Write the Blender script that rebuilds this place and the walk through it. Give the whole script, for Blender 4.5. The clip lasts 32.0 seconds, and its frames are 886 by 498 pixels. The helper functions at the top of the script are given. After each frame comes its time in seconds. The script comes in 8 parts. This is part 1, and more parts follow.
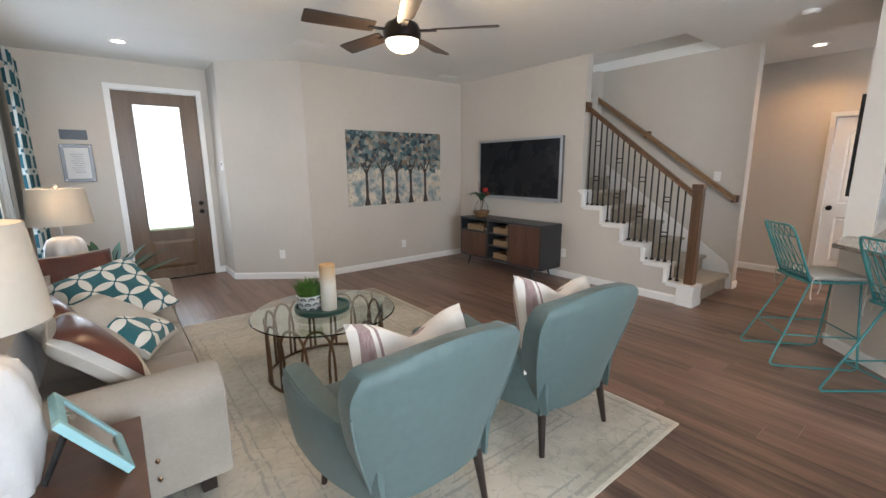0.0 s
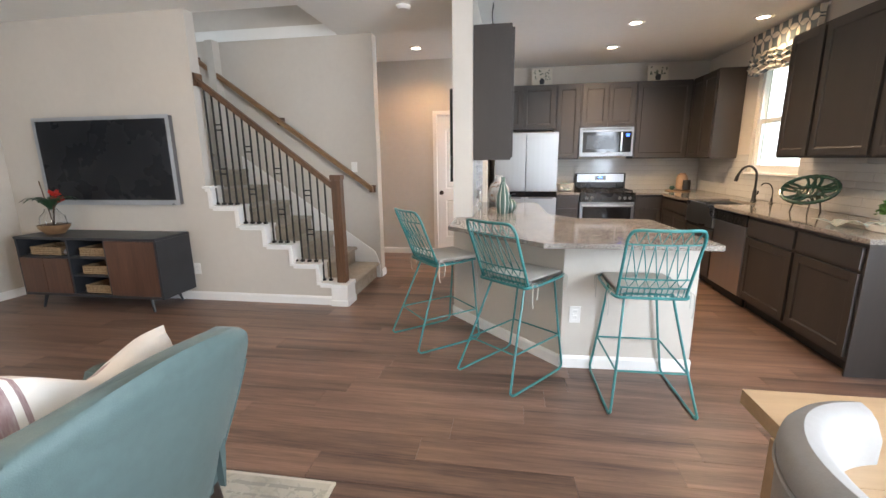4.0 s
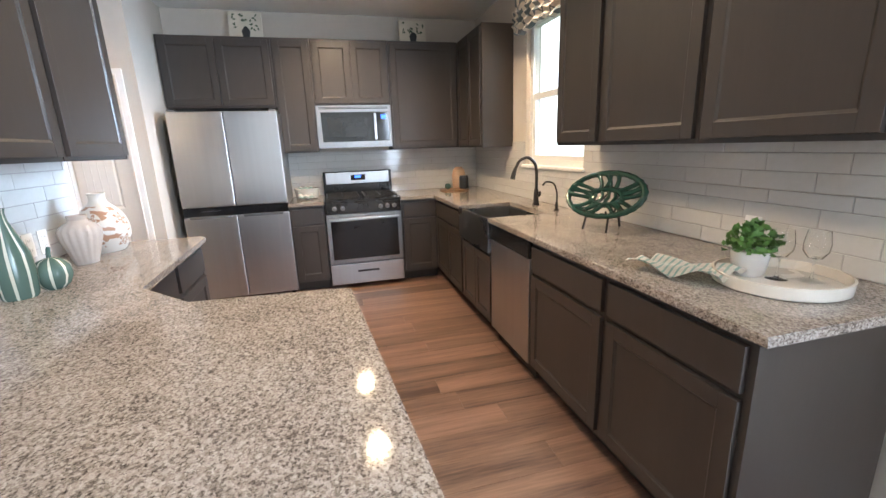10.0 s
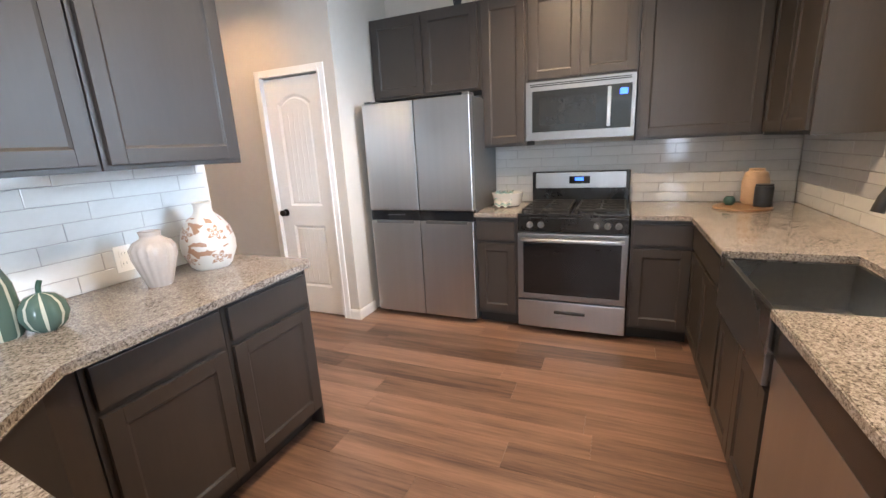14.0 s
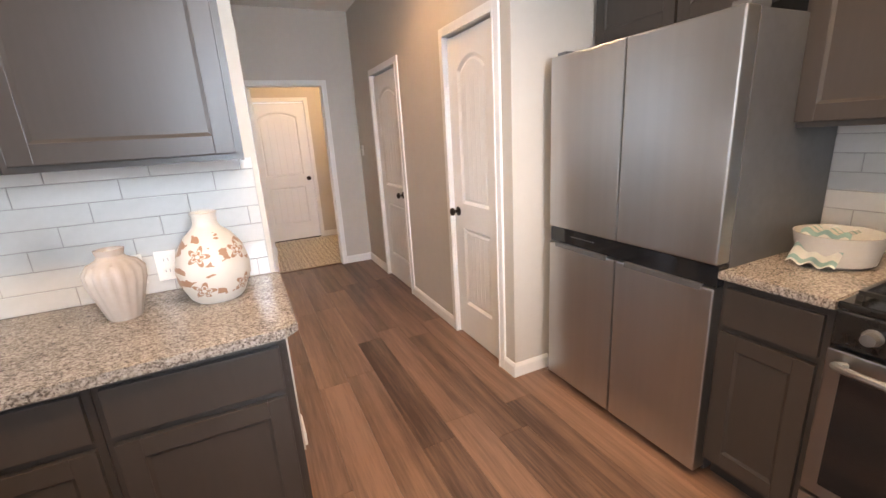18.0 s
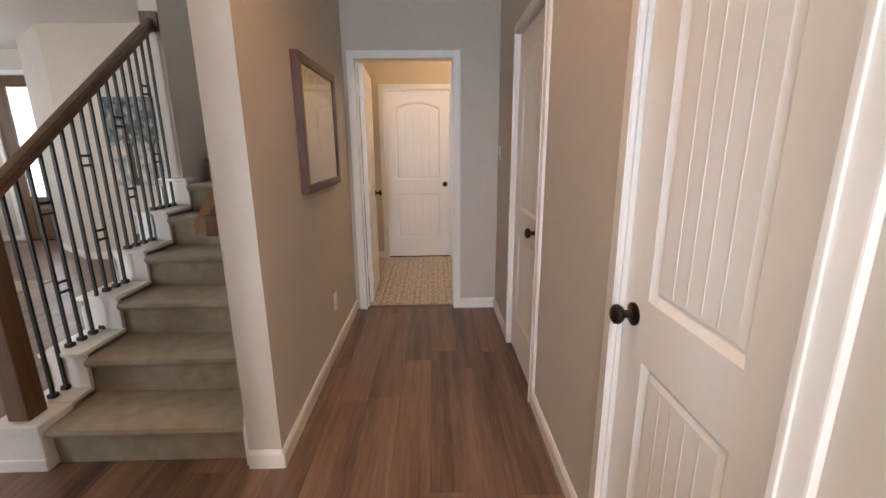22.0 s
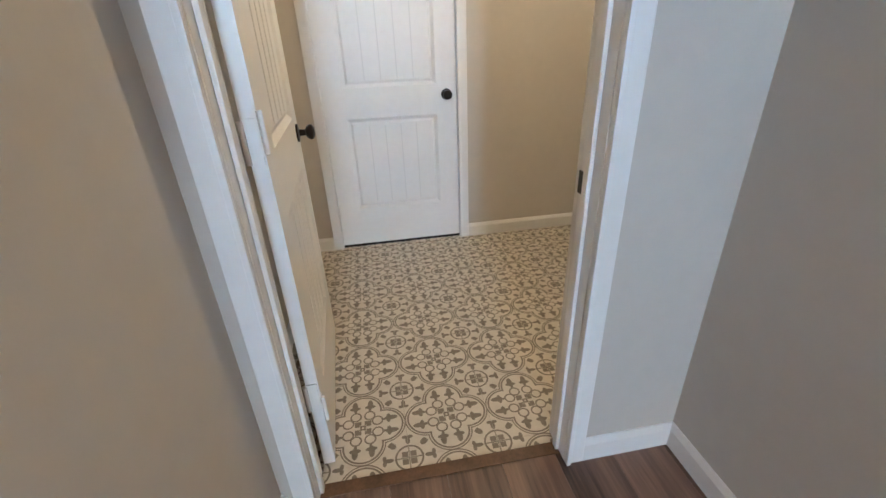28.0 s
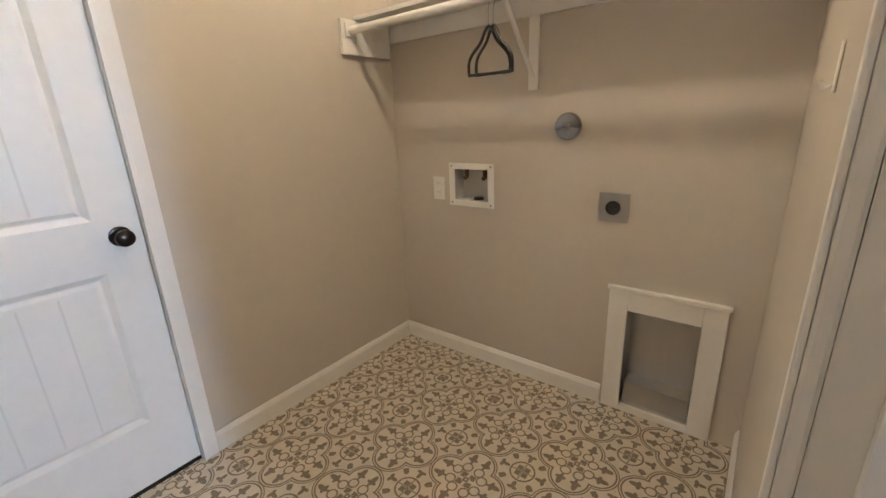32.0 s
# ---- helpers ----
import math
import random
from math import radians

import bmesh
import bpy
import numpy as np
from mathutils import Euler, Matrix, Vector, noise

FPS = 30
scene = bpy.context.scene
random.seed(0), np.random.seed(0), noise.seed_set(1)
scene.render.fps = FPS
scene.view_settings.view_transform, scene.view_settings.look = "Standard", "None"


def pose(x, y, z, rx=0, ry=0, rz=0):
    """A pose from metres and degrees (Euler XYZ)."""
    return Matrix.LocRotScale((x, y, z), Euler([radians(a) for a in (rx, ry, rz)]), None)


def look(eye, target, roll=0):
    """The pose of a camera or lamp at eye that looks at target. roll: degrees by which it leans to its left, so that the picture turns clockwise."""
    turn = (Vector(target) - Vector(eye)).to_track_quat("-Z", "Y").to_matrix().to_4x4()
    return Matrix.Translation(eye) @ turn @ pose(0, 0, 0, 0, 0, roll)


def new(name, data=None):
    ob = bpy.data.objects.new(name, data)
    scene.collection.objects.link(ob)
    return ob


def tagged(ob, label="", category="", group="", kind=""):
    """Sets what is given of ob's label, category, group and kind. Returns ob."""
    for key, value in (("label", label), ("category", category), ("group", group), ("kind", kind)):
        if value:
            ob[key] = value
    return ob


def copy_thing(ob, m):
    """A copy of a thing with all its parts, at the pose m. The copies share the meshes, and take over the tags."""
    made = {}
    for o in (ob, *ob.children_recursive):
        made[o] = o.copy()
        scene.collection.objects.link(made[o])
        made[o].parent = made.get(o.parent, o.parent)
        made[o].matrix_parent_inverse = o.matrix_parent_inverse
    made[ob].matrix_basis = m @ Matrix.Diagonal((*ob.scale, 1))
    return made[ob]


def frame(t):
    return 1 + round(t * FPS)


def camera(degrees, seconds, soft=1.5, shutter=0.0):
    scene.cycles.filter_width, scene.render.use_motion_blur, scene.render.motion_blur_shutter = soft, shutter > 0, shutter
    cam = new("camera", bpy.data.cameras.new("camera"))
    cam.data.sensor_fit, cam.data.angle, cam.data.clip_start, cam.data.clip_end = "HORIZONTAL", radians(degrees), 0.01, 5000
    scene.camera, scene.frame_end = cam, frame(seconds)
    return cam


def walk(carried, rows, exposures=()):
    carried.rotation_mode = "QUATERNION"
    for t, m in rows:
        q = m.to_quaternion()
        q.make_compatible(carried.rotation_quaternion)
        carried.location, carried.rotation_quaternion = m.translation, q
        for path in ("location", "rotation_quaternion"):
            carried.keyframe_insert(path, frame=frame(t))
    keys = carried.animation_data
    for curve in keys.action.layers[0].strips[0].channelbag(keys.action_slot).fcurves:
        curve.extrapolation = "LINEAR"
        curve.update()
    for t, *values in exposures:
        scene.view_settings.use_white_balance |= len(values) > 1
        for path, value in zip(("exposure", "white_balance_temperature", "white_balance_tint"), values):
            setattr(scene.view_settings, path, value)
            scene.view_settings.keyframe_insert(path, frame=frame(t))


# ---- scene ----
cam = camera(93.4, 32.0)
PATH = [
    (0, (2.391, 2.507, 1.478), (3.603, 4.051, 1.093), -0.5),
    (0.5, (2.454, 2.516, 1.447), (3.748, 3.993, 1.064), -0.4),
    (1, (2.535, 2.504, 1.44), (3.926, 3.887, 1.046), -0.4),
    (1.5, (2.601, 2.486, 1.447), (4.103, 3.743, 1.039), -0.5),
    (2, (2.69, 2.527, 1.448), (4.309, 3.624, 1.03), -0.5),
    (2.5, (2.793, 2.638, 1.404), (4.527, 3.545, 0.992), -0.5),
    (3, (2.914, 2.672, 1.428), (4.733, 3.385, 1.0), -0.6),
    (3.5, (3.086, 2.674, 1.455), (4.971, 3.186, 1.025), -0.5),
    (4, (3.294, 2.642, 1.414), (5.225, 2.95, 0.995), -0.7),
    (4.5, (3.522, 2.681, 1.428), (5.475, 2.769, 1.004), -0.8),
    (6.5, (4.534, 2.546, 1.402), (6.36, 1.85, 0.975), -2.2),
    (7, (4.696, 2.415, 1.412), (6.477, 1.608, 0.989), -2.3),
    (7.5, (4.824, 2.261, 1.408), (6.563, 1.374, 0.973), -2.2),
    (8, (4.996, 2.104, 1.41), (6.726, 1.201, 0.971), -2.1),
    (8.5, (5.121, 1.924, 1.407), (6.877, 1.081, 0.95), -2.1),
    (9, (5.174, 1.729, 1.414), (6.97, 0.982, 0.951), -2.0),
    (9.5, (5.265, 1.601, 1.414), (7.105, 0.976, 0.943), -1.9),
    (10, (5.378, 1.536, 1.416), (7.257, 1.048, 0.936), -2.0),
    (10.5, (5.522, 1.477, 1.4), (7.432, 1.112, 0.932), -2.1),
    (11, (5.608, 1.327, 1.4), (7.542, 1.12, 0.931), -2.3),
    (11.5, (5.768, 1.232, 1.395), (7.71, 1.18, 0.924), -2.3),
    (12, (5.933, 1.155, 1.403), (7.87, 1.268, 0.921), -2.5),
    (12.5, (6.092, 1.061, 1.421), (8.015, 1.319, 0.935), -2.6),
    (13, (6.248, 1.008, 1.437), (8.142, 1.42, 0.946), -3.0),
    (13.5, (6.457, 0.97, 1.424), (8.306, 1.565, 0.947), -3.0),
    (14, (6.655, 0.931, 1.431), (8.437, 1.701, 0.951), -3.1),
    (14.5, (6.819, 0.909, 1.438), (8.531, 1.822, 0.954), -2.9),
    (16.5, (7.641, 0.959, 1.433), (8.886, 2.437, 0.919), -3.5),
    (17, (7.842, 1.005, 1.435), (8.92, 2.606, 0.912), -3.7),
    (17.5, (8.021, 1.026, 1.437), (8.963, 2.712, 0.917), -3.7),
    (18, (8.175, 1.089, 1.441), (8.985, 2.842, 0.917), -3.4),
    (18.5, (8.338, 1.203, 1.444), (9.0, 3.017, 0.924), -3.3),
    (19, (8.512, 1.327, 1.434), (9.042, 3.186, 0.922), -2.9),
    (19.5, (8.658, 1.452, 1.43), (9.088, 3.339, 0.926), -2.6),
    (20, (8.753, 1.671, 1.424), (9.089, 3.577, 0.92), -2.4),
    (20.5, (8.873, 1.891, 1.406), (9.113, 3.811, 0.899), -2.0),
    (21, (8.959, 2.096, 1.399), (9.123, 4.024, 0.894), -1.4),
    (21.5, (8.951, 2.339, 1.39), (9.055, 4.276, 0.904), -0.8),
    (22, (8.949, 2.588, 1.376), (8.991, 4.531, 0.902), -0.5),
    (22.5, (8.949, 2.83, 1.377), (8.97, 4.773, 0.906), -0.2),
    (23, (8.894, 3.064, 1.371), (8.92, 5.009, 0.907), -0.0),
    (23.5, (8.867, 3.293, 1.364), (8.905, 5.238, 0.899), 0.0),
    (24, (8.861, 3.52, 1.367), (8.908, 5.462, 0.892), -0.1),
    (24.5, (8.806, 3.756, 1.362), (8.878, 5.696, 0.883), -0.1),
    (25, (8.77, 3.986, 1.349), (8.843, 5.92, 0.848), -0.4),
    (25.5, (8.735, 4.234, 1.328), (8.824, 6.159, 0.793), -0.4),
    (27.5, (8.637, 5.052, 1.256), (8.873, 6.858, 0.431), -1.7),
    (28, (8.622, 5.231, 1.206), (8.905, 7.001, 0.319), -2.4),
    (28.5, (8.594, 5.432, 1.21), (8.984, 7.147, 0.257), -3.3),
    (29, (8.601, 5.575, 1.186), (9.117, 7.254, 0.229), -3.8),
    (29.5, (8.593, 5.775, 1.186), (9.271, 7.393, 0.227), -4.2),
    (30, (8.622, 5.94, 1.202), (9.487, 7.487, 0.275), -4.4),
    (30.5, (8.665, 6.07, 1.213), (9.746, 7.515, 0.352), -3.7),
    (31, (8.69, 6.161, 1.231), (9.958, 7.497, 0.453), -3.0),
    (31.5, (8.706, 6.196, 1.232), (10.11, 7.446, 0.549), -2.7),
    (32, (8.709, 6.205, 1.245), (10.21, 7.386, 0.654), -2.4),
]
# stops and white balance, which the carried camera sets by itself
EXPOSURES = [(0, -0.2, 6600, 14), (2, 0.09, 6600, 14), (4, 0.22, 6550, 14), (7, 0.28, 6050, 11), (9, 0.34, 6000, 12), (10, 0.36, 6050, 12), (12, 0.33, 6150, 12), (14, 0.30, 6200, 13), (17, 0.2, 7050, 19), (20, -0.02, 7150, 19), (21, 0.0, 7100, 19), (22, -0.2, 7000, 18), (23, -0.16, 6700, 16), (25, 0.22, 5800, 10), (28, 0.26, 5300, 3), (29, 0.26, 5400, 7), (30, 0.22, 6000, 9), (32, 0.25, 5300, 6)]
walk(cam, [(t, look(eye, target, roll)) for t, eye, target, roll in PATH], EXPOSURES)

# ---- world, sun, large lights ----
world = bpy.data.worlds.new("sky")
scene.world = world
world.use_nodes = True
wn = world.node_tree
sky = wn.nodes.new("ShaderNodeTexSky")
sky.sky_type = "NISHITA"
sky.sun_disc = False
sky.sun_elevation = radians(40)
sky.sun_rotation = radians(105)
wn.links.new(sky.outputs[0], wn.nodes["Background"].inputs[0])
wn.nodes["Background"].inputs[1].default_value = 0.12


def lamp(name, kind, m, energy, color=(1, 1, 1), size=0.1, size_y=None, angle=None, spread=None):
    data = bpy.data.lights.new(name, kind)
    data.energy, data.color = energy, color
    if kind == "AREA":
        data.size = size
        if size_y:
            data.shape, data.size_y = "RECTANGLE", size_y
        if spread:
            data.spread = radians(spread)
    elif kind == "SPOT":
        data.shadow_soft_size, data.spot_size, data.spot_blend = size, radians(angle), 0.7
    elif kind == "SUN":
        data.angle = radians(angle)
    else:
        data.shadow_soft_size = size
    ob = new(name, data)
    ob.matrix_basis = m
    return ob


CEIL = 2.79
WARM, AMBER, DAY = (1.0, 0.72, 0.42), (1.0, 0.59, 0.28), (0.74, 0.87, 1.0)
lamp("sun", "SUN", look((0, 0, 0), (-0.75, 0.2, -0.63)), 3.0, (1, 0.95, 0.87), angle=0.5)
lamp("daylight_dining", "AREA", look((3.3, -0.19, 1.4), (3.3, 3, 1.1)), 290, DAY, 2.3, 1.9)
# fill from an unseen west window, added to brighten the dining side
lamp("added_side_daylight", "AREA", look((1.65, 1.5, 1.45), (5, 1.5, 1.1)), 10, DAY, 2.2, 1.7)
lamp("daylight_front", "AREA", look((1.66, 7.6, 1.5), (5, 7.4, 1.2)), 25, (0.62, 0.80, 1.0), 1.6, 1.6)
lamp("daylight_door", "AREA", look((2.98, 9.15, 1.5), (2.98, 5, 0.6)), 13, DAY, 0.55, 1.6)
# added lamp for unseen light upstairs, brightens the stair steps
lamp("landing_fill", "AREA", look((7.71, 8.1, 4.3), (7.65, 5.0, 1.0)), 34, DAY, 0.7, 1.1)
lamp("daylight_sink", "AREA", look((8.525, -0.27, 1.8), (8.9, 5, 1.2)), 21, (0.64, 0.82, 1.0), 0.83, 1.1, spread=62)


# ---- materials ----
def shader(name):
    m = bpy.data.materials.new(name)
    m.use_nodes = True
    nt = m.node_tree
    b = nt.nodes["Principled BSDF"]
    return m, nt, b


def rgb(c):
    return (c[0], c[1], c[2], 1.0)


def math_node(nt, op, a, b=None):
    n = nt.nodes.new("ShaderNodeMath")
    n.operation = op
    for i, v in enumerate((a, b)):
        if v is None:
            continue
        if isinstance(v, (int, float)):
            n.inputs[i].default_value = v
        else:
            nt.links.new(v, n.inputs[i])
    return n.outputs[0]


def noise_out(nt, scale, detail=3.0, coord=None, stretch=None, rough=0.5):
    if coord is None:
        coord = nt.nodes.new("ShaderNodeTexCoord").outputs["Object"]
    if stretch:
        mp = nt.nodes.new("ShaderNodeMapping")
        mp.inputs["Scale"].default_value = stretch
        nt.links.new(coord, mp.inputs["Vector"])
        coord = mp.outputs["Vector"]
    n = nt.nodes.new("ShaderNodeTexNoise")
    n.inputs["Scale"].default_value = scale
    n.inputs["Detail"].default_value = detail
    n.inputs["Roughness"].default_value = rough
    nt.links.new(coord, n.inputs["Vector"])
    return n.outputs["Fac"]


def ramp(nt, fac, stops):
    r = nt.nodes.new("ShaderNodeValToRGB")
    els = r.color_ramp.elements
    while len(els) < len(stops):
        els.new(0.5)
    for e, (p, c) in zip(els, stops):
        e.position, e.color = p, rgb(c)
    nt.links.new(fac, r.inputs["Fac"])
    return r.outputs["Color"]


def mix(nt, fac, a, b, mode="MIX"):
    n = nt.nodes.new("ShaderNodeMix")
    n.data_type, n.blend_type = "RGBA", mode
    for sock, v in ((n.inputs["Factor"], fac), (n.inputs[6], a), (n.inputs[7], b)):
        if isinstance(v, (int, float)):
            sock.default_value = v
        elif isinstance(v, tuple):
            sock.default_value = rgb(v)
        else:
            nt.links.new(v, sock)
    return n.outputs[2]


def bump(nt, b, height, strength=0.2, distance=0.002):
    n = nt.nodes.new("ShaderNodeBump")
    n.inputs["Strength"].default_value, n.inputs["Distance"].default_value = strength, distance
    nt.links.new(height, n.inputs["Height"])
    nt.links.new(n.outputs["Normal"], b.inputs["Normal"])


def surf(name, c1, c2, rough=0.5, scale=6.0, metal=0.0, bump_scale=0.0, bump_strength=0.15, stretch=None, spec=0.5, sheen=0.0, even=False):
    """A surface of two near colours, mottled at a large and a small scale."""
    m, nt, b = shader(name)
    big = noise_out(nt, scale, 3, stretch=stretch)
    fine = noise_out(nt, scale * 14, 2, stretch=stretch)
    fac = math_node(nt, "ADD", math_node(nt, "MULTIPLY", big, 0.7), math_node(nt, "MULTIPLY", fine, 0.3))
    nt.links.new(ramp(nt, fac, [(0.3, c1), (0.7, c2)]), b.inputs["Base Color"])
    if even:
        b.inputs["Roughness"].default_value = rough
    else:
        r = math_node(nt, "ADD", math_node(nt, "MULTIPLY", big, 0.16), max(rough - 0.08, 0.0))
        nt.links.new(r, b.inputs["Roughness"])
    b.inputs["Metallic"].default_value = metal
    b.inputs["Specular IOR Level"].default_value = spec
    if sheen:
        b.inputs["Sheen Weight"].default_value = sheen
    if bump_scale:
        bump(nt, b, noise_out(nt, bump_scale, 2, stretch=stretch), bump_strength)
    return m


def wood(name, dark, light, rough=0.4, scale=1.0, axis=(1, 1, 0.06), random_tone=0.0):
    m, nt, b = shader(name)
    co = nt.nodes.new("ShaderNodeTexCoord").outputs["Object"]
    info = nt.nodes.new("ShaderNodeObjectInfo").outputs["Random"]
    shift = nt.nodes.new("ShaderNodeVectorMath")
    shift.operation = "ADD"
    comb = nt.nodes.new("ShaderNodeCombineXYZ")
    for i in range(3):
        nt.links.new(math_node(nt, "MULTIPLY", info, 37.0 + i * 11), comb.inputs[i])
    nt.links.new(co, shift.inputs[0])
    nt.links.new(comb.outputs[0], shift.inputs[1])
    v = shift.outputs[0]
    big = noise_out(nt, 9 * scale, 4, v, axis, 0.6)
    fine = noise_out(nt, 70 * scale, 3, v, axis, 0.7)
    fac = math_node(nt, "ADD", math_node(nt, "MULTIPLY", big, 0.65), math_node(nt, "MULTIPLY", fine, 0.35))
    if random_tone:
        fac = math_node(nt, "ADD", fac, math_node(nt, "MULTIPLY", math_node(nt, "SUBTRACT", info, 0.5), random_tone))
    nt.links.new(ramp(nt, fac, [(0.32, dark), (0.5, tuple((p + q) / 2 for p, q in zip(dark, light))), (0.68, light)]), b.inputs["Base Color"])
    nt.links.new(math_node(nt, "ADD", math_node(nt, "MULTIPLY", fine, 0.15), rough - 0.07), b.inputs["Roughness"])
    bump(nt, b, fine, 0.12, 0.001)
    return m


def granite(name):
    """Polished warm grey granite: tan and grey crystals, cloudy patches, small dark mica flecks."""
    m, nt, b = shader(name)
    co = nt.nodes.new("ShaderNodeTexCoord").outputs["Object"]
    cloud = noise_out(nt, 7, 3, co, None, 0.6)
    grain = noise_out(nt, 75, 4, co, (1.0, 1.6, 1.3), 0.75)
    v = nt.nodes.new("ShaderNodeTexVoronoi")
    v.inputs["Scale"].default_value = 190
    nt.links.new(co, v.inputs["Vector"])
    crystal = nt.nodes.new("ShaderNodeSeparateColor")
    nt.links.new(v.outputs["Color"], crystal.inputs[0])
    fac = math_node(nt, "ADD", math_node(nt, "MULTIPLY", grain, 0.62), math_node(nt, "ADD", math_node(nt, "MULTIPLY", crystal.outputs[0], 0.20), math_node(nt, "MULTIPLY", cloud, 0.18)))
    base = ramp(nt, fac, [(0.36, (0.095, 0.078, 0.066)), (0.45, (0.235, 0.20, 0.172)), (0.53, (0.335, 0.295, 0.26)), (0.66, (0.45, 0.41, 0.375))])
    fleck = ramp(nt, noise_out(nt, 120, 3, co, (1.5, 1.0, 1.2), 0.6), [(0.35, (0.16, 0.14, 0.125)), (0.425, (1, 1, 1))])
    nt.links.new(mix(nt, 0.8, base, fleck, "MULTIPLY"), b.inputs["Base Color"])
    b.inputs["Roughness"].default_value = 0.07
    return m


def glass(name, color=(1, 1, 1), rough=0.0, ior=1.45):
    m, nt, b = shader(name)
    b.inputs["Base Color"].default_value = rgb(color)
    b.inputs["Transmission Weight"].default_value = 1.0
    b.inputs["Roughness"].default_value, b.inputs["IOR"].default_value = rough, ior
    return m


def glow(name, color, strength):
    m, nt, b = shader(name)
    b.inputs["Base Color"].default_value = rgb(color)
    b.inputs["Emission Color"].default_value = rgb(color)
    b.inputs["Emission Strength"].default_value = strength
    return m


def plain(name, c, rough=0.5, metal=0.0):
    m, nt, b = shader(name)
    nt.links.new(ramp(nt, noise_out(nt, 25, 2), [(0.35, tuple(v * 0.9 for v in c)), (0.65, tuple(min(v * 1.08, 1) for v in c))]), b.inputs["Base Color"])
    b.inputs["Roughness"].default_value, b.inputs["Metallic"].default_value = rough, metal
    return m


WALL = surf("wall_paint_greige", (0.55, 0.50, 0.44), (0.60, 0.55, 0.485), 0.75, 1.3, bump_scale=160, bump_strength=0.12)
CEILING = surf("ceiling_paint", (0.80, 0.79, 0.75), (0.86, 0.85, 0.81), 0.85, 1.0, bump_scale=90, bump_strength=0.3)
TRIM = surf("white_trim_paint", (0.78, 0.76, 0.73), (0.85, 0.83, 0.80), 0.35, 2.0)
PLANK = wood("vinyl_plank_brown", (0.062, 0.036, 0.027), (0.305, 0.182, 0.130), 0.32, 1.2, (1, 0.05, 1), 0.16)
JOINT = surf("dark_plank_joint", (0.05, 0.03, 0.022), (0.07, 0.042, 0.03), 0.8)
CABINET = surf("stained_cabinet_wood", (0.033, 0.0265, 0.023), (0.045, 0.0365, 0.0315), 0.40, 5.0, stretch=(1, 1, 0.12), spec=0.6, even=True)
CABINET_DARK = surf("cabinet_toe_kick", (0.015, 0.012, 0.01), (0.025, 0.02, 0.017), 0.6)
GRANITE = granite("speckled_granite")
STEEL = surf("brushed_steel", (0.45, 0.45, 0.455), (0.53, 0.53, 0.535), 0.32, 2.0, 1.0, 220, 0.05, (1, 1, 0.02))
SATIN = surf("satin_steel", (0.27, 0.27, 0.275), (0.34, 0.34, 0.345), 0.36, 2.0, 1.0, 220, 0.05, (1, 0.02, 1))
STEEL_DARK = surf("grey_steel_side", (0.14, 0.14, 0.147), (0.19, 0.19, 0.197), 0.4, 2.0, 0.6)
BLACK = surf("black_enamel", (0.010, 0.010, 0.011), (0.02, 0.02, 0.02), 0.18, 5)
BLACK_GLASS = surf("black_glass", (0.008, 0.009, 0.011), (0.014, 0.014, 0.016), 0.05, 4)
IRON = surf("matt_black_iron", (0.012, 0.011, 0.010), (0.03, 0.027, 0.024), 0.5, 9, 0.3)
BRONZE = surf("oil_rubbed_bronze", (0.018, 0.013, 0.011), (0.04, 0.03, 0.025), 0.3, 12, 0.8)
RAIL_WOOD = wood("stained_rail_wood", (0.055, 0.026, 0.012), (0.17, 0.085, 0.042), 0.35, 1.2, (1, 1, 0.1))
OAK = wood("rail_oak", (0.16, 0.085, 0.04), (0.30, 0.17, 0.085), 0.38, 1.2, (1, 0.12, 1))
CARPET = surf("beige_carpet", (0.27, 0.225, 0.165), (0.40, 0.34, 0.26), 0.95, 14, bump_scale=420, bump_strength=0.8, sheen=0.2)
TILE_WHITE = surf("glazed_white_tile", (0.54, 0.535, 0.515), (0.62, 0.61, 0.595), 0.10, 3, bump_scale=9, bump_strength=0.10)
GROUT = surf("grey_grout", (0.31, 0.295, 0.28), (0.38, 0.365, 0.35), 0.9, 30)
GLASS = glass("clear_glass")
CLEAR_GLASS = glass("table_glass", (0.90, 0.98, 0.95))
TEAL_LEATHER = surf("duck_egg_vinyl", (0.062, 0.100, 0.096), (0.084, 0.130, 0.125), 0.62, 26, bump_scale=330, bump_strength=0.3, sheen=0.15)
LINEN = surf("oatmeal_linen", (0.26, 0.225, 0.19), (0.335, 0.295, 0.25), 0.9, 5, bump_scale=380, bump_strength=0.4, sheen=0.2)
WHITE_CLOTH = surf("white_cotton", (0.42, 0.395, 0.35), (0.50, 0.475, 0.425), 0.9, 6, bump_scale=300, bump_strength=0.35)
TEAL_WIRE = surf("teal_powder_coat", (0.026, 0.165, 0.162), (0.042, 0.215, 0.21), 0.35, 9)
WHITE_CERAMIC = surf("white_ceramic", (0.52, 0.51, 0.495), (0.60, 0.59, 0.575), 0.25, 5)
WALNUT = wood("walnut_veneer", (0.055, 0.024, 0.014), (0.13, 0.06, 0.035), 0.35, 1.0, (1, 1, 0.1))
CHARCOAL = surf("charcoal_lacquer", (0.016, 0.018, 0.022), (0.03, 0.032, 0.037), 0.4, 6)
LIGHT_OAK = wood("light_oak_top", (0.30, 0.19, 0.105), (0.43, 0.285, 0.165), 0.4, 0.9, (1, 0.08, 1))
CREAM = surf("cream_upholstery", (0.21, 0.191, 0.178), (0.255, 0.233, 0.218), 0.7, 4, bump_scale=240, bump_strength=0.2)
BULB = glow("lamp_diffuser_glow", (1.0, 0.86, 0.66), 14.0)


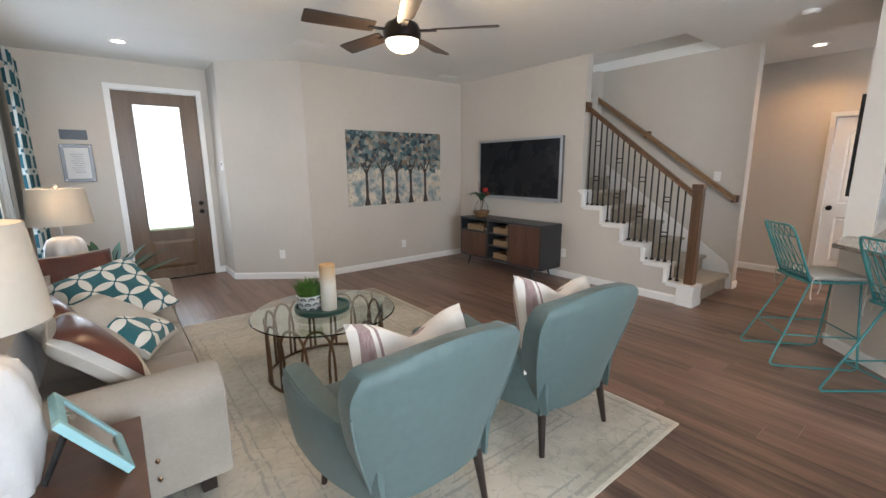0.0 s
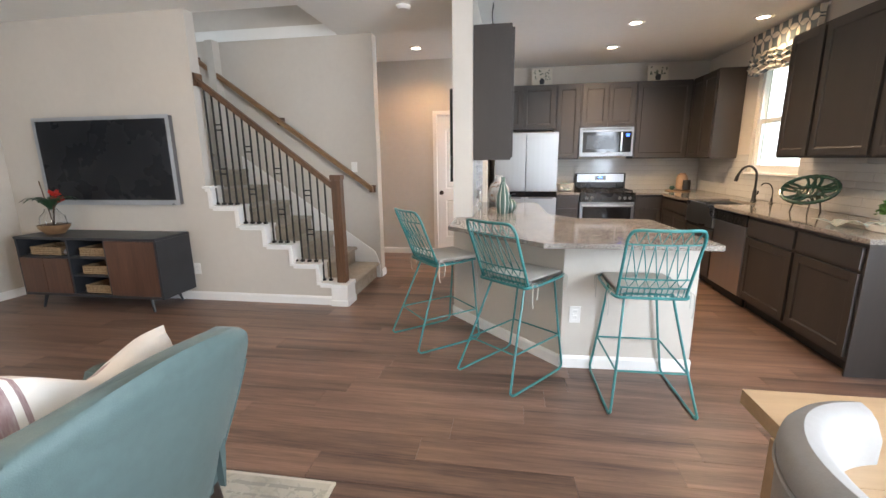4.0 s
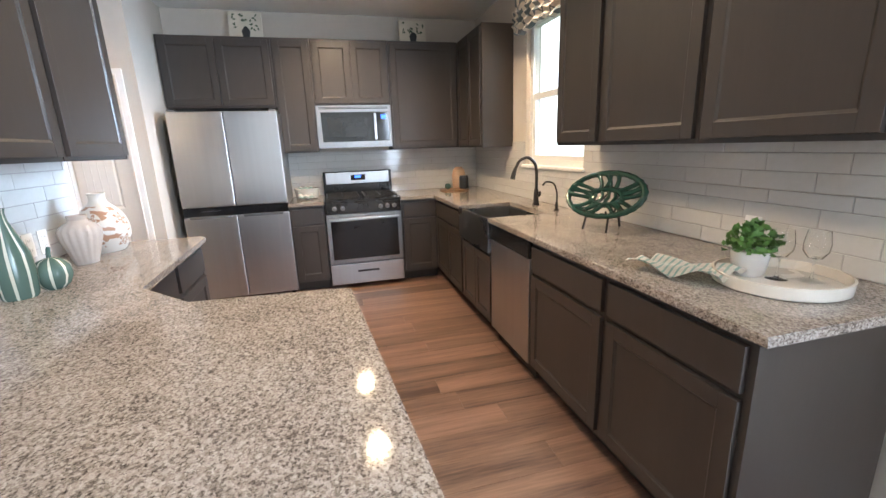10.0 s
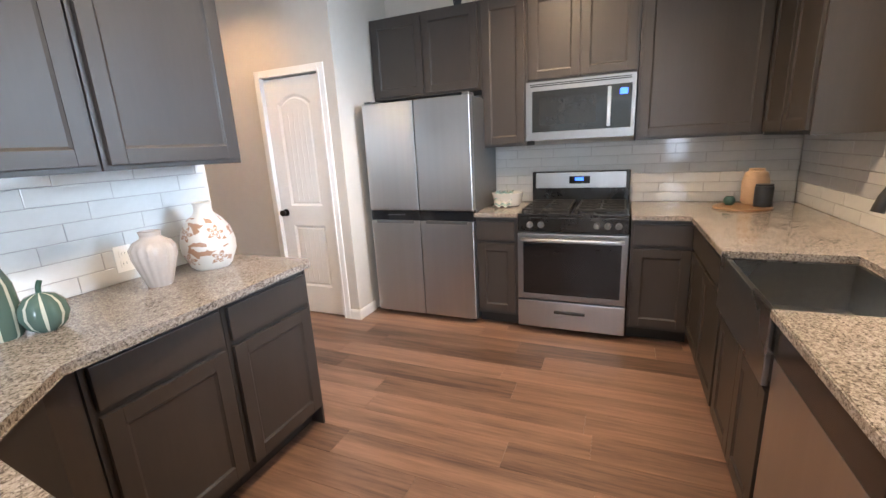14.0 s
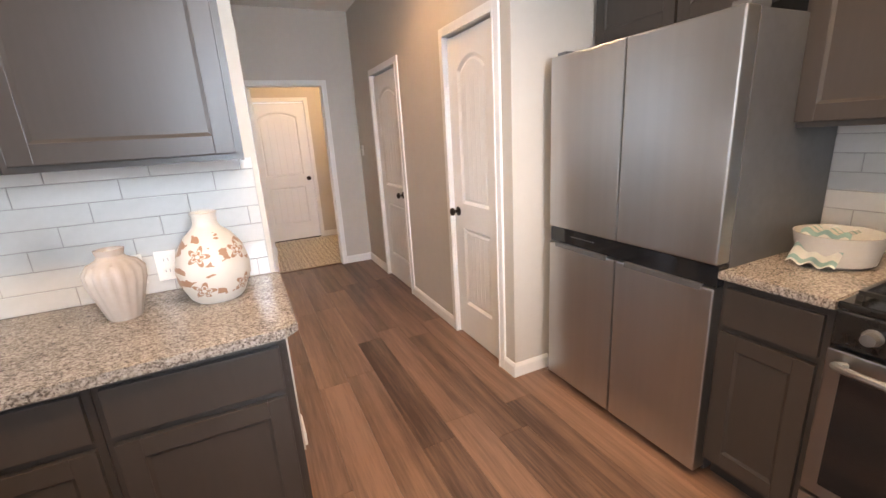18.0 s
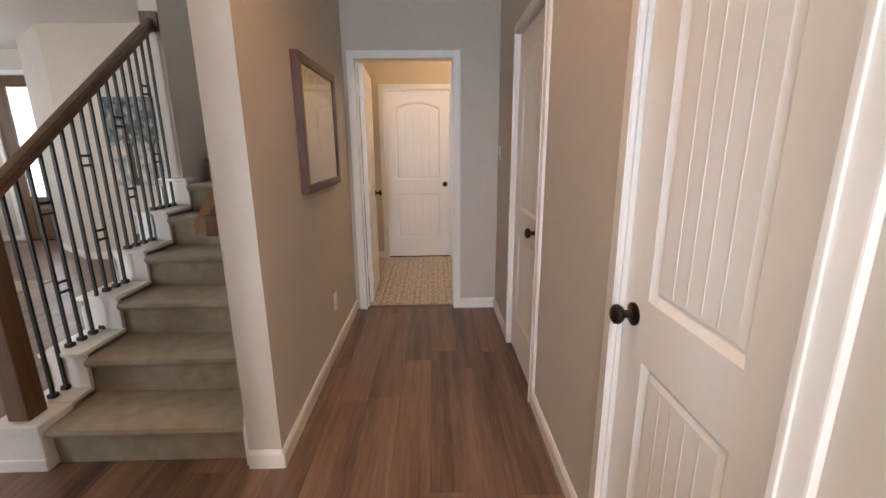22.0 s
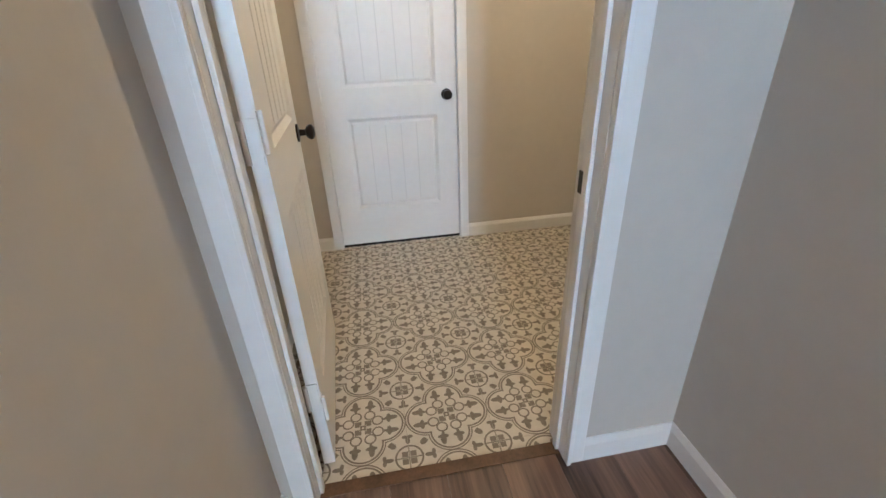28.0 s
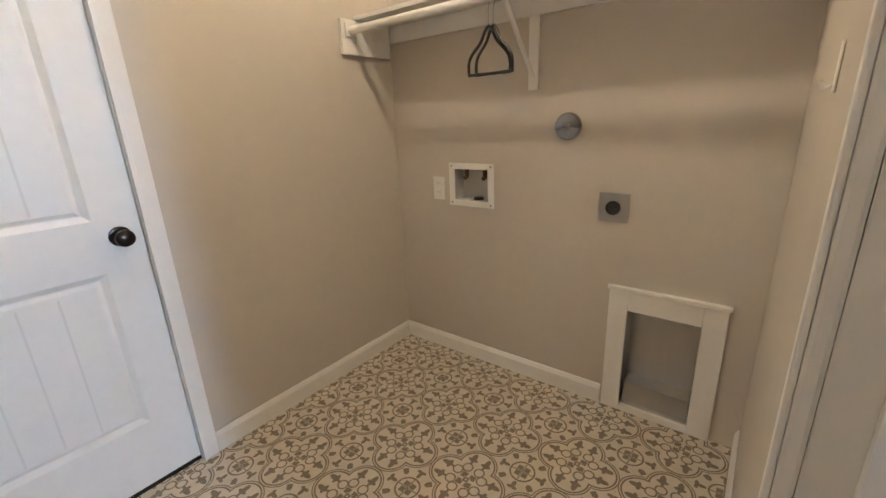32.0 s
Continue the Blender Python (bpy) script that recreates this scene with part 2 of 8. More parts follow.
# ---- mesh helpers ----
def box(bm, x0, y0, z0, x1, y1, z1, bevel=0.0):
    vs = [bm.verts.new(c) for c in ((x0, y0, z0), (x1, y0, z0), (x1, y1, z0), (x0, y1, z0), (x0, y0, z1), (x1, y0, z1), (x1, y1, z1), (x0, y1, z1))]
    fs = [bm.faces.new([vs[i] for i in f]) for f in ((0, 3, 2, 1), (4, 5, 6, 7), (0, 1, 5, 4), (1, 2, 6, 5), (2, 3, 7, 6), (3, 0, 4, 7))]
    if bevel:
        es = list({e for f in fs for e in f.edges})
        bmesh.ops.bevel(bm, geom=es, offset=bevel, segments=2, affect="EDGES", profile=0.6)
    return bm


def boxes(*specs, bevel=0.0):
    bm = bmesh.new()
    for s in specs:
        box(bm, *s, bevel=bevel)
    return bm


def ring_faces(bm, a, b, closed=True):
    n = len(a)
    for i in range(n if closed else n - 1):
        j = (i + 1) % n
        bm.faces.new((a[i], a[j], b[j], b[i]))


def loft(bm, rings, cap=True, closed=True):
    """Joins rings of points, one after the other."""
    vr = [[bm.verts.new(p) for p in r] for r in rings]
    for a, b in zip(vr, vr[1:]):
        ring_faces(bm, a, b, closed)
    if cap and closed:
        bm.faces.new(vr[0][::-1])
        bm.faces.new(vr[-1])
    return vr


def prism(bm, pts, axis, lo, hi):
    """A flat outline pushed along an axis; pts are in the other two axes, in order."""
    def at(p, d):
        if axis == "x":
            return (d, p[0], p[1])
        if axis == "y":
            return (p[0], d, p[1])
        return (p[0], p[1], d)
    loft(bm, [[at(p, lo) for p in pts], [at(p, hi) for p in pts]])
    return bm


def frustum(bm, outer, d0, inner, d1):
    """A sloping field in the x-z plane from the outline outer at depth d0 to inner at d1, closed by a face."""
    vo = [bm.verts.new((p[0], d0, p[1])) for p in outer]
    vi = [bm.verts.new((p[0], d1, p[1])) for p in inner]
    ring_faces(bm, vo, vi)
    bm.faces.new(vi)
    return bm


def lathe(bm, profile, seg=28, cx=0.0, cy=0.0, wob=None):
    rings = []
    for r, z in profile:
        rings.append([(cx + (r * (1 + (wob(a, z) if wob else 0))) * math.cos(a), cy + (r * (1 + (wob(a, z) if wob else 0))) * math.sin(a), z)
                      for a in [2 * math.pi * i / seg for i in range(seg)]])
    loft(bm, rings)
    return bm


def tube(bm, pts, r, seg=8, closed=False):
    """A round rod along points."""
    pts = [Vector(p) for p in pts]
    n = len(pts)
    rings, up = [], None
    for i, p in enumerate(pts):
        if closed:
            d = (pts[(i + 1) % n] - pts[i - 1]).normalized()
        else:
            d = (pts[min(i + 1, n - 1)] - pts[max(i - 1, 0)]).normalized()
        if up is None:
            up = d.orthogonal().normalized()
        up = (up - d * up.dot(d)).normalized()
        side = d.cross(up)
        rr = r[i] if isinstance(r, (list, tuple)) else r
        rings.append([p + up * (rr * math.cos(a)) + side * (rr * math.sin(a)) for a in [2 * math.pi * k / seg for k in range(seg)]])
    vr = [[bm.verts.new(q) for q in ring] for ring in rings]
    for a, b in zip(vr, vr[1:]):
        ring_faces(bm, a, b)
    if closed:
        ring_faces(bm, vr[-1], vr[0])
    else:
        bm.faces.new(vr[0][::-1])
        bm.faces.new(vr[-1])
    return bm


def curve_pts(pts, n=6, closed=False):
    """Points on a smooth line through pts."""
    pts = [Vector(p) for p in pts]
    out, m = [], len(pts)
    for i in range(m if closed else m - 1):
        p0 = pts[i - 1] if (closed or i > 0) else pts[0]
        p1, p2 = pts[i], pts[(i + 1) % m]
        p3 = pts[(i + 2) % m] if (closed or i + 2 < m) else pts[-1]
        for k in range(n):
            t = k / n
            out.append(0.5 * (2 * p1 + (p2 - p0) * t + (2 * p0 - 5 * p1 + 4 * p2 - p3) * t * t + (3 * p1 - p0 - 3 * p2 + p3) * t ** 3))
    if not closed:
        out.append(pts[-1])
    return out


def mesh_of(name, bm, material, smooth=False):
    bmesh.ops.recalc_face_normals(bm, faces=bm.faces)
    me = bpy.data.meshes.new(name)
    bm.to_mesh(me)
    bm.free()
    me.materials.append(material)
    if smooth:
        me.polygons.foreach_set("use_smooth", [True] * len(me.polygons))
        me.set_sharp_from_angle(angle=radians(38))
    return me


def solid(name, bm, material, label="", category="", kind="", group="", smooth=False):
    """One mesh at top level."""
    return tagged(new(name, mesh_of(name, bm, material, smooth)), label, category, group, kind)


def thing(name, label, category, at=(0, 0, 0), rz=0.0, group=""):
    """An empty at a thing's base; its parts are built round that base."""
    ob = new(name)
    ob.empty_display_size = 0.1
    ob.matrix_basis = pose(at[0], at[1], at[2], 0, 0, rz)
    return tagged(ob, label, category, group)


def part(name, bm, material, parent, label="", smooth=False, m=None):
    ob = new(name, bm if isinstance(bm, bpy.types.Mesh) else mesh_of(name, bm, material, smooth))
    ob.parent = parent
    if m is not None:
        ob.matrix_basis = m
    return tagged(ob, label)


def setting(name, bm, material, label, category, smooth=False):
    return solid(name, bm, material, label, category, "structure", smooth=smooth)


def wall_boxes(axis, lo, hi, a0, a1, z0, z1, openings=()):
    """A wall that runs along an axis from a0 to a1, between lo and hi across, with openings (a, b, bottom, top)."""
    bm = bmesh.new()

    def add(a, b, c, d):
        if b - a < 1e-4 or d - c < 1e-4:
            return
        if axis == "x":
            box(bm, a, lo, c, b, hi, d)
        else:
            box(bm, lo, a, c, hi, b, d)
    at = a0
    for a, b, c, d in sorted(openings):
        add(at, a, z0, z1)
        add(a, b, z0, c)
        add(a, b, d, z1)
        at = b
    add(at, a1, z0, z1)
    return bm


# ---- structure ----
setting("wall_south", wall_boxes("x", -0.36, -0.22, 1.50, 10.48, 0, CEIL, [(2.1, 4.5, 0.35, 2.35), (8.06, 8.99, 1.22, 2.42)]), WALL, "greige painted kitchen wall with a window", "wall")
setting("wall_west", wall_boxes("y", 1.50, 1.62, -0.22, 9.31, 0, CEIL, [(0.35, 2.65, 0.55, 2.35), (6.8, 8.55, 0.6, 2.3)]), WALL, "greige painted living room wall", "wall")
setting("wall_entry", wall_boxes("x", 9.19, 9.31, 1.62, 3.72, 0, CEIL, [(2.515, 3.435, 0, 2.46)]), WALL, "greige painted wall round the front door", "wall")
bm = bmesh.new()
prism(bm, [(3.58, 9.19), (3.58, 8.60), (4.43, 7.95), (4.43, 8.07), (3.72, 8.66), (3.72, 9.19)], "z", 0, CEIL)
setting("wall_diagonal", bm, WALL, "greige wall turning at an angle beside the entry", "wall")
setting("wall_painting", wall_boxes("x", 7.95, 8.07, 4.432, 7.18, 0, CEIL), WALL, "greige wall behind the tree painting", "wall")
setting("wall_television", wall_boxes("y", 7.06, 7.18, 5.62, 7.95, 0, CEIL), WALL, "greige wall behind the television", "wall")
bm = bmesh.new()
prism(bm, [(4.36, 0), (5.62, 0), (5.62, 1.16), (5.58, 1.16), (5.58, 0.97), (5.31, 0.97), (5.31, 0.78), (5.04, 0.78), (5.04, 0.59), (4.77, 0.59), (4.77, 0.40), (4.50, 0.40), (4.50, 0.21), (4.36, 0.21)][::-1], "x", 7.06, 7.18)
setting("wall_stair_knee", bm, WALL, "stepped low wall under the stair balusters", "wall")
setting("wall_stair_hall", wall_boxes("y", 8.12, 8.264, 4.185, 6.05, 0, CEIL), WALL, "greige wall between stairs and hallway", "wall")
setting("wall_hall_east", wall_boxes("y", 9.477, 9.60, 3.087, 6.05, 0, CEIL, [(3.095, 3.72, 0, 2.055), (4.61, 5.365, 0, 2.055)]), WALL, "beige hallway wall with two closet doors", "wall")
setting("wall_hall_jog", wall_boxes("x", 2.967, 3.087, 9.477, 10.48, 0, CEIL), WALL, "short greige wall beside the refrigerator", "wall")
setting("wall_kitchen_back", wall_boxes("y", 10.34, 10.48, -0.22, 2.967, 0, CEIL), WALL, "greige kitchen wall behind the range", "wall")
setting("wall_peninsula", wall_boxes("x", 2.96, 3.125, 6.93, 8.24, 0, CEIL), WALL, "wall and column at the end of the peninsula", "wall")
setting("wall_closet_east", wall_boxes("y", 10.36, 10.48, 3.087, 6.05, 0, CEIL), WALL, "plain closet wall on the house side", "wall")
setting("wall_laundry_south", wall_boxes("x", 6.05, 6.145, 8.0, 10.50, 0, CEIL, [(8.335, 9.133, 0, 2.06)]), WALL, "beige wall with the laundry doorway", "wall")
setting("wall_laundry_north", wall_boxes("x", 7.81, 7.93, 7.9, 10.50, 0, CEIL, [(8.348, 9.182, 0, 2.06)]), WALL, "beige laundry wall with a panel door", "wall")
setting("wall_laundry_east", wall_boxes("y", 10.385, 10.50, 6.145, 7.81, 0, CEIL, [(6.308, 6.582, 0.03, 0.482), (7.233, 7.433, 0.858, 1.018)]), WALL, "beige laundry wall with washer connections", "wall")
setting("wall_laundry_west", wall_boxes("y", 8.06, 8.16, 6.145, 7.81, 0, CEIL), WALL, "beige laundry wall behind the open door", "wall")
# stairwell above the ceiling, with an unseen opening added for the landing lamp
setting("wall_stairwell", boxes((7.06, 4.57, 2.91, 7.18, 8.07, 5.2), (8.11, 4.45, 2.91, 8.24, 8.2, 5.2), (7.06, 4.45, 2.91, 8.11, 4.57, 5.2), (7.18, 8.07, 0, 8.24, 8.2, 3.7), (7.18, 8.07, 4.9, 8.24, 8.2, 5.2), (7.18, 8.07, 3.7, 7.33, 8.2, 4.9), (8.09, 8.07, 3.7, 8.24, 8.2, 4.9)), WALL, "upper stairwell walls", "wall")
setting("ceiling", boxes((1.5, -0.5, CEIL, 7.06, 9.31, CEIL + 0.12), (8.11, -0.5, CEIL, 10.50, 7.93, CEIL + 0.12), (7.06, -0.5, CEIL, 8.11, 4.57, CEIL + 0.12), (7.06, 7.95, CEIL, 8.11, 9.31, CEIL + 0.12), (7.06, 4.57, CEIL + 0.001, 7.18, 7.95, CEIL + 0.12), (7.06, 4.4, 5.2, 8.24, 8.2, 5.3)), CEILING, "off-white lightly textured ceiling", "ceiling")
setting("subfloor", boxes((1.5, -0.5, -0.15, 10.48, 9.4, -0.008)), JOINT, "dark joints under the floor planks", "floor")


def casing(name, w, h, jamb, parent_pose, label, width=0.057, both=False):
    """White door casing round an opening w wide and h high; the wall's face at y=0, its depth jamb behind."""
    e = thing(name, label, "door frame")
    e.matrix_basis = parent_pose
    e["kind"] = "structure"
    for side, x0 in (("l", -width), ("r", w)):
        bm = bmesh.new()
        box(bm, x0, -0.016, 0, x0 + width, 0.0, h + width, 0.004)
        inner = x0 + (width - 0.014 if side == "l" else 0.0)
        box(bm, inner, -0.022, 0, inner + 0.014, -0.016, h + 0.012, 0.002)
        part("casing_side", bm, TRIM, e)
    bm = bmesh.new()
    box(bm, 0, -0.016, h, w, 0.0, h + width, 0.004)
    box(bm, 0.0, -0.022, h, w, -0.016, h + 0.014, 0.002)
    part("casing_head", bm, TRIM, e)
    part("jamb", boxes((-0.02, 0.001, 0, 0.0, jamb, h), (w, 0.001, 0, w + 0.02, jamb, h), (-0.02, 0.001, h, w + 0.02, jamb, h + 0.02)), TRIM, e)
    return e


def arch(x0, x1, z0, z1, rise, n=10):
    """Outline of a panel with an arched top."""
    pts = [(x0, z0), (x1, z0)]
    for i in range(n + 1):
        t = i / n
        pts.append((x1 + (x0 - x1) * t, z1 - rise + rise * math.sin(math.pi * t) ** 0.8 if rise else z1))
        if not rise and i == 0:
            pts.append((x0, z1))
            break
    return pts


def shrink(pts, d):
    cx = (min(p[0] for p in pts) + max(p[0] for p in pts)) / 2
    cz = (min(p[1] for p in pts) + max(p[1] for p in pts)) / 2
    hx = (max(p[0] for p in pts) - min(p[0] for p in pts)) / 2
    hz = (max(p[1] for p in pts) - min(p[1] for p in pts)) / 2
    return [(cx + (p[0] - cx) * (hx - d) / hx, cz + (p[1] - cz) * (hz - d) / hz) for p in pts]


def knob_profile(out):
    return [(0.0, 0.0), (0.032, 0.0), (0.032, 0.006), (0.012, 0.010), (0.011, 0.03), (0.022, 0.036), (0.028, 0.046), (0.026, 0.056), (0.015, 0.063), (0.0, 0.064)]


def panel_door(name, w, h, m, label, knob_x, hinge_x, sides=(1,)):
    """White moulded door: arched upper panel and square lower panel, both with vertical grooves drawn as darker strips.
    """
    t = 0.035
    e = thing(name, label, "door")
    e.matrix_basis = m
    st = 0.125
    up = (st, w - st, 0.99, h - 0.13)
    lo = (st, w - st, 0.26, 0.82)
    bm = bmesh.new()
    box(bm, 0.003, 0, 0.012, st, t, h - 0.003)
    box(bm, w - st, 0, 0.012, w - 0.003, t, h - 0.003)
    box(bm, st, 0, 0.012, w - st, t, lo[2])
    box(bm, st, 0, lo[3], w - st, t, up[2])
    top = arch(*up, 0.07)[2:]
    prism(bm, [(w - st, h - 0.003), *top, (st, h - 0.003)], "y", 0, t)
    part("slab", bm, TRIM, e)
    for nm, box4, rise in (("upper_panel", up, 0.07), ("lower_panel", lo, 0.0)):
        out = arch(*box4, rise)
        bm = bmesh.new()
        for s in sides:
            f0, f1, f2, f3 = (0.0005, 0.013, 0.013, 0.006) if s > 0 else (t - 0.0005, t - 0.013, t - 0.013, t - 0.006)
            frustum(bm, out, f0, shrink(out, 0.018), f1)
            fld = shrink(out, 0.022)
            frustum(bm, fld, f2, shrink(out, 0.034), f3)
        pan = part(nm, bm, TRIM, e)
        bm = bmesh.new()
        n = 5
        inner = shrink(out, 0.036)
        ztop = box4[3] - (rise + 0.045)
        # no cut grooves: thin strips carry the groove's shade in their colour
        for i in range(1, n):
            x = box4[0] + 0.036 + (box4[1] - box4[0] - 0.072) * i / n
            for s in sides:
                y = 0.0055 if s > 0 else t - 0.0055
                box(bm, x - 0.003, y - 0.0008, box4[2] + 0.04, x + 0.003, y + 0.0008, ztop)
        part("groove_shade", bm, GROOVE_SHADE, pan)
    bm = bmesh.new()
    lathe(bm, knob_profile(1), 20)
    part("door_knob", bm, BRONZE, e, "dark bronze round knob", True, pose(knob_x, 0, 0.93, 90))
    if len(sides) > 1:
        bm = bmesh.new()
        lathe(bm, knob_profile(1), 20)
        part("door_knob", bm, BRONZE, e, "dark bronze round knob", True, pose(knob_x, t, 0.93, -90))
    part("latch_plate", boxes((w - 0.004 if knob_x > w / 2 else 0.001, 0.006, 0.89, w - 0.001 if knob_x > w / 2 else 0.004, t - 0.006, 0.97)), BRONZE, e)
    for z in (0.25, 1.05, 1.82):
        bm = bmesh.new()
        tube(bm, [(hinge_x, -0.006, z - 0.045), (hinge_x, -0.006, z + 0.045)], 0.006)
        box(bm, hinge_x - 0.018, -0.002, z - 0.044, hinge_x + 0.018, 0.001, z + 0.044)
        part("hinge", bm, TRIM, e)
    return e


# trim white darkened to paint the shade inside the door grooves
GROOVE_SHADE = surf("door_groove_shadow_line", (0.70, 0.68, 0.655), (0.76, 0.74, 0.71), 0.5)
# laundry doorway with its door standing open, back door, closet doors
casing("door_frame_1", 0.758, 2.04, 0.095, pose(8.355, 6.05, 0), "white casing of the laundry doorway")
casing("door_frame_6", 0.758, 2.04, 0.0012, pose(9.113, 6.145, 0, 0, 0, 180), "white inner casing of the laundry doorway")
for x0, x1 in ((8.356, 8.367), (9.101, 9.112)):
    setting("door_stop", boxes((x0, 6.088, 0, x1, 6.112, 2.039), bevel=0.002), TRIM, "white door stop strip in the laundry doorway", "door stop")
laundry_door = panel_door("door_1", 0.735, 2.03, pose(8.396, 6.182, 0, 0, 0, 93), "white panel door standing open into the laundry", 0.672, 0.0, (1, -1))
for z in (0.30, 1.03, 1.83):
    bm = boxes((-0.0045, 0.003, z - 0.05, -0.0002, 0.034, z + 0.05), bevel=0.0012)
    tube(bm, [(-0.004, 0.036, z - 0.046), (-0.004, 0.036, z + 0.046)], 0.0065)
    part("hinge_leaf", bm, TRIM, laundry_door, "white painted hinge")
casing("door_frame_2", 0.79, 2.04, 0.12, pose(8.37, 7.81, 0), "white casing of the far laundry door")
far_door = panel_door("door_2", 0.79, 2.03, pose(8.37, 7.822, 0), "closed white panel door with arched panel", 0.725, 0.0)
part("door_sweep", boxes((0.003, -0.004, 0.002, 0.787, 0.004, 0.017)), BLACK, far_door, "dark gap seal under the door")
casing("door_frame_3", 0.585, 2.04, 0.12, pose(9.477, 3.70, 0, 0, 0, -90), "white casing of the pantry door")
panel_door("door_3", 0.585, 2.03, pose(9.492, 3.70, 0, 0, 0, -90), "closed white pantry door with arched panel", 0.06, 0.585)
casing("door_frame_4", 0.715, 2.04, 0.12, pose(9.477, 5.345, 0, 0, 0, -90), "white casing of the hall closet door")
panel_door("door_4", 0.715, 2.03, pose(9.492, 5.345, 0, 0, 0, -90), "closed white closet door with arched panel", 0.605, 0.0)


# ---- baseboards ----
def baseboard(p, q, flip=1):
    """White baseboard along a wall from p to q, on the left of the way for flip=1."""
    p, q = Vector((p[0], p[1])), Vector((q[0], q[1]))
    d = (q - p).normalized()
    n = Vector((-d.y, d.x)) * flip
    bm = bmesh.new()
    prof = [(0, 0), (0.014, 0), (0.014, 0.068), (0.009, 0.080), (0.005, 0.088), (0, 0.088)]
    rings = [[(c.x + n.x * a, c.y + n.y * a, z) for a, z in prof] for c in (p, q)]
    loft(bm, rings)
    return setting("baseboard", bm, TRIM, "white painted baseboard", "baseboard")


for p, q, f in (((1.62, 9.19), (2.46, 9.19), -1), ((3.49, 9.19), (3.58, 9.19), -1), ((3.58, 9.19), (3.58, 8.60), -1), ((3.58, 8.60), (4.43, 7.95), -1),
                ((4.43, 7.95), (7.06, 7.95), -1), ((7.06, 7.95), (7.06, 4.37), -1), ((1.62, -0.22), (1.62, 9.19), -1), ((1.62, -0.22), (6.15, -0.22), 1),
                ((8.12, 4.185), (8.264, 4.185), -1), ((8.264, 4.171), (8.264, 6.05), -1), ((9.171, 6.05), (9.477, 6.05), -1),
                ((9.477, 2.953), (9.477, 3.057), 1), ((9.477, 3.758), (9.477, 4.572), 1), ((9.477, 5.403), (9.477, 6.05), 1), ((9.477, 2.967), (9.72, 2.967), -1),
                ((8.24, 3.139), (8.24, 2.99), 1), ((8.24, 3.125), (6.93, 3.125), -1), ((6.93, 3.139), (6.93, 3.10), 1),
                ((8.16, 7.81), (8.312, 7.81), -1), ((9.218, 7.81), (10.385, 7.81), -1), ((10.385, 7.81), (10.385, 6.66), -1), ((10.385, 6.145), (9.171, 6.145), -1), ((8.16, 6.145), (8.16, 7.81), -1)):
    baseboard(p, q, f)

# ---- front door ----
casing("door_frame_5", 0.915, 2.45, 0.12, pose(2.518, 9.19, 0), "white casing of the front door", 0.062)
FRONT_WOOD = wood("front_door_wood", (0.07, 0.036, 0.017), (0.16, 0.09, 0.045), 0.35, 0.8, (1, 1, 0.1))
fd = thing("door_5", "brown stained front door with a tall glass pane", "door", (2.52, 9.20, 0))
tagged(fd, kind="structure")
part("stile", boxes((0, 0, 0.02, 0.185, 0.045, 2.44), bevel=0.003), FRONT_WOOD, fd)
part("stile", boxes((0.725, 0, 0.02, 0.91, 0.045, 2.44), bevel=0.003), FRONT_WOOD, fd)
part("rail", boxes((0.185, 0, 2.30, 0.725, 0.045, 2.44)), FRONT_WOOD, fd)
part("rail", boxes((0.185, 0, 0.55, 0.725, 0.045, 0.66)), FRONT_WOOD, fd)
part("rail", boxes((0.185, 0, 0.02, 0.725, 0.045, 0.14)), FRONT_WOOD, fd)
bm = boxes((0.185, 0.012, 0.14, 0.725, 0.035, 0.55))
frustum(bm, [(0.20, 0.155), (0.71, 0.155), (0.71, 0.535), (0.20, 0.535)], 0.012, [(0.24, 0.195), (0.67, 0.195), (0.67, 0.495), (0.24, 0.495)], 0.002)
part("lower_panel", bm, FRONT_WOOD, fd)
part("glazing_bead", boxes((0.185, -0.006, 0.66, 0.205, 0.006, 2.30), (0.705, -0.006, 0.66, 0.725, 0.006, 2.30), (0.205, -0.006, 0.66, 0.705, 0.006, 0.68), (0.205, -0.006, 2.28, 0.705, 0.006, 2.30)), FRONT_WOOD, fd)
pane = part("pane", boxes((0.19, 0.02, 0.665, 0.72, 0.026, 2.295)), GLASS, fd, "clear glass pane")
pane.visible_shadow = False
bm = bmesh.new()
for cx, cz in ((0.30, 2.12), (0.30, 1.92), (0.30, 1.72)):
    for k in (0.045, 0.028):
        tube(bm, [(cx - k, 0.018, cz), (cx, 0.018, cz - k * 1.3), (cx + k, 0.018, cz), (cx, 0.018, cz + k * 1.3)], 0.0025, 5, True)
part("leaded_diamond", bm, STEEL_DARK, pane, "small leaded diamond ornament")
for z in (1.02, 0.90):
    bm = bmesh.new()
    lathe(bm, knob_profile(1), 18)
    part("knob", bm, BRONZE, fd, "dark knob and deadbolt", True, pose(0.83, 0, z, 90))
part("threshold", boxes((0, -0.03, 0, 0.91, 0.07, 0.018)), BRONZE, fd)

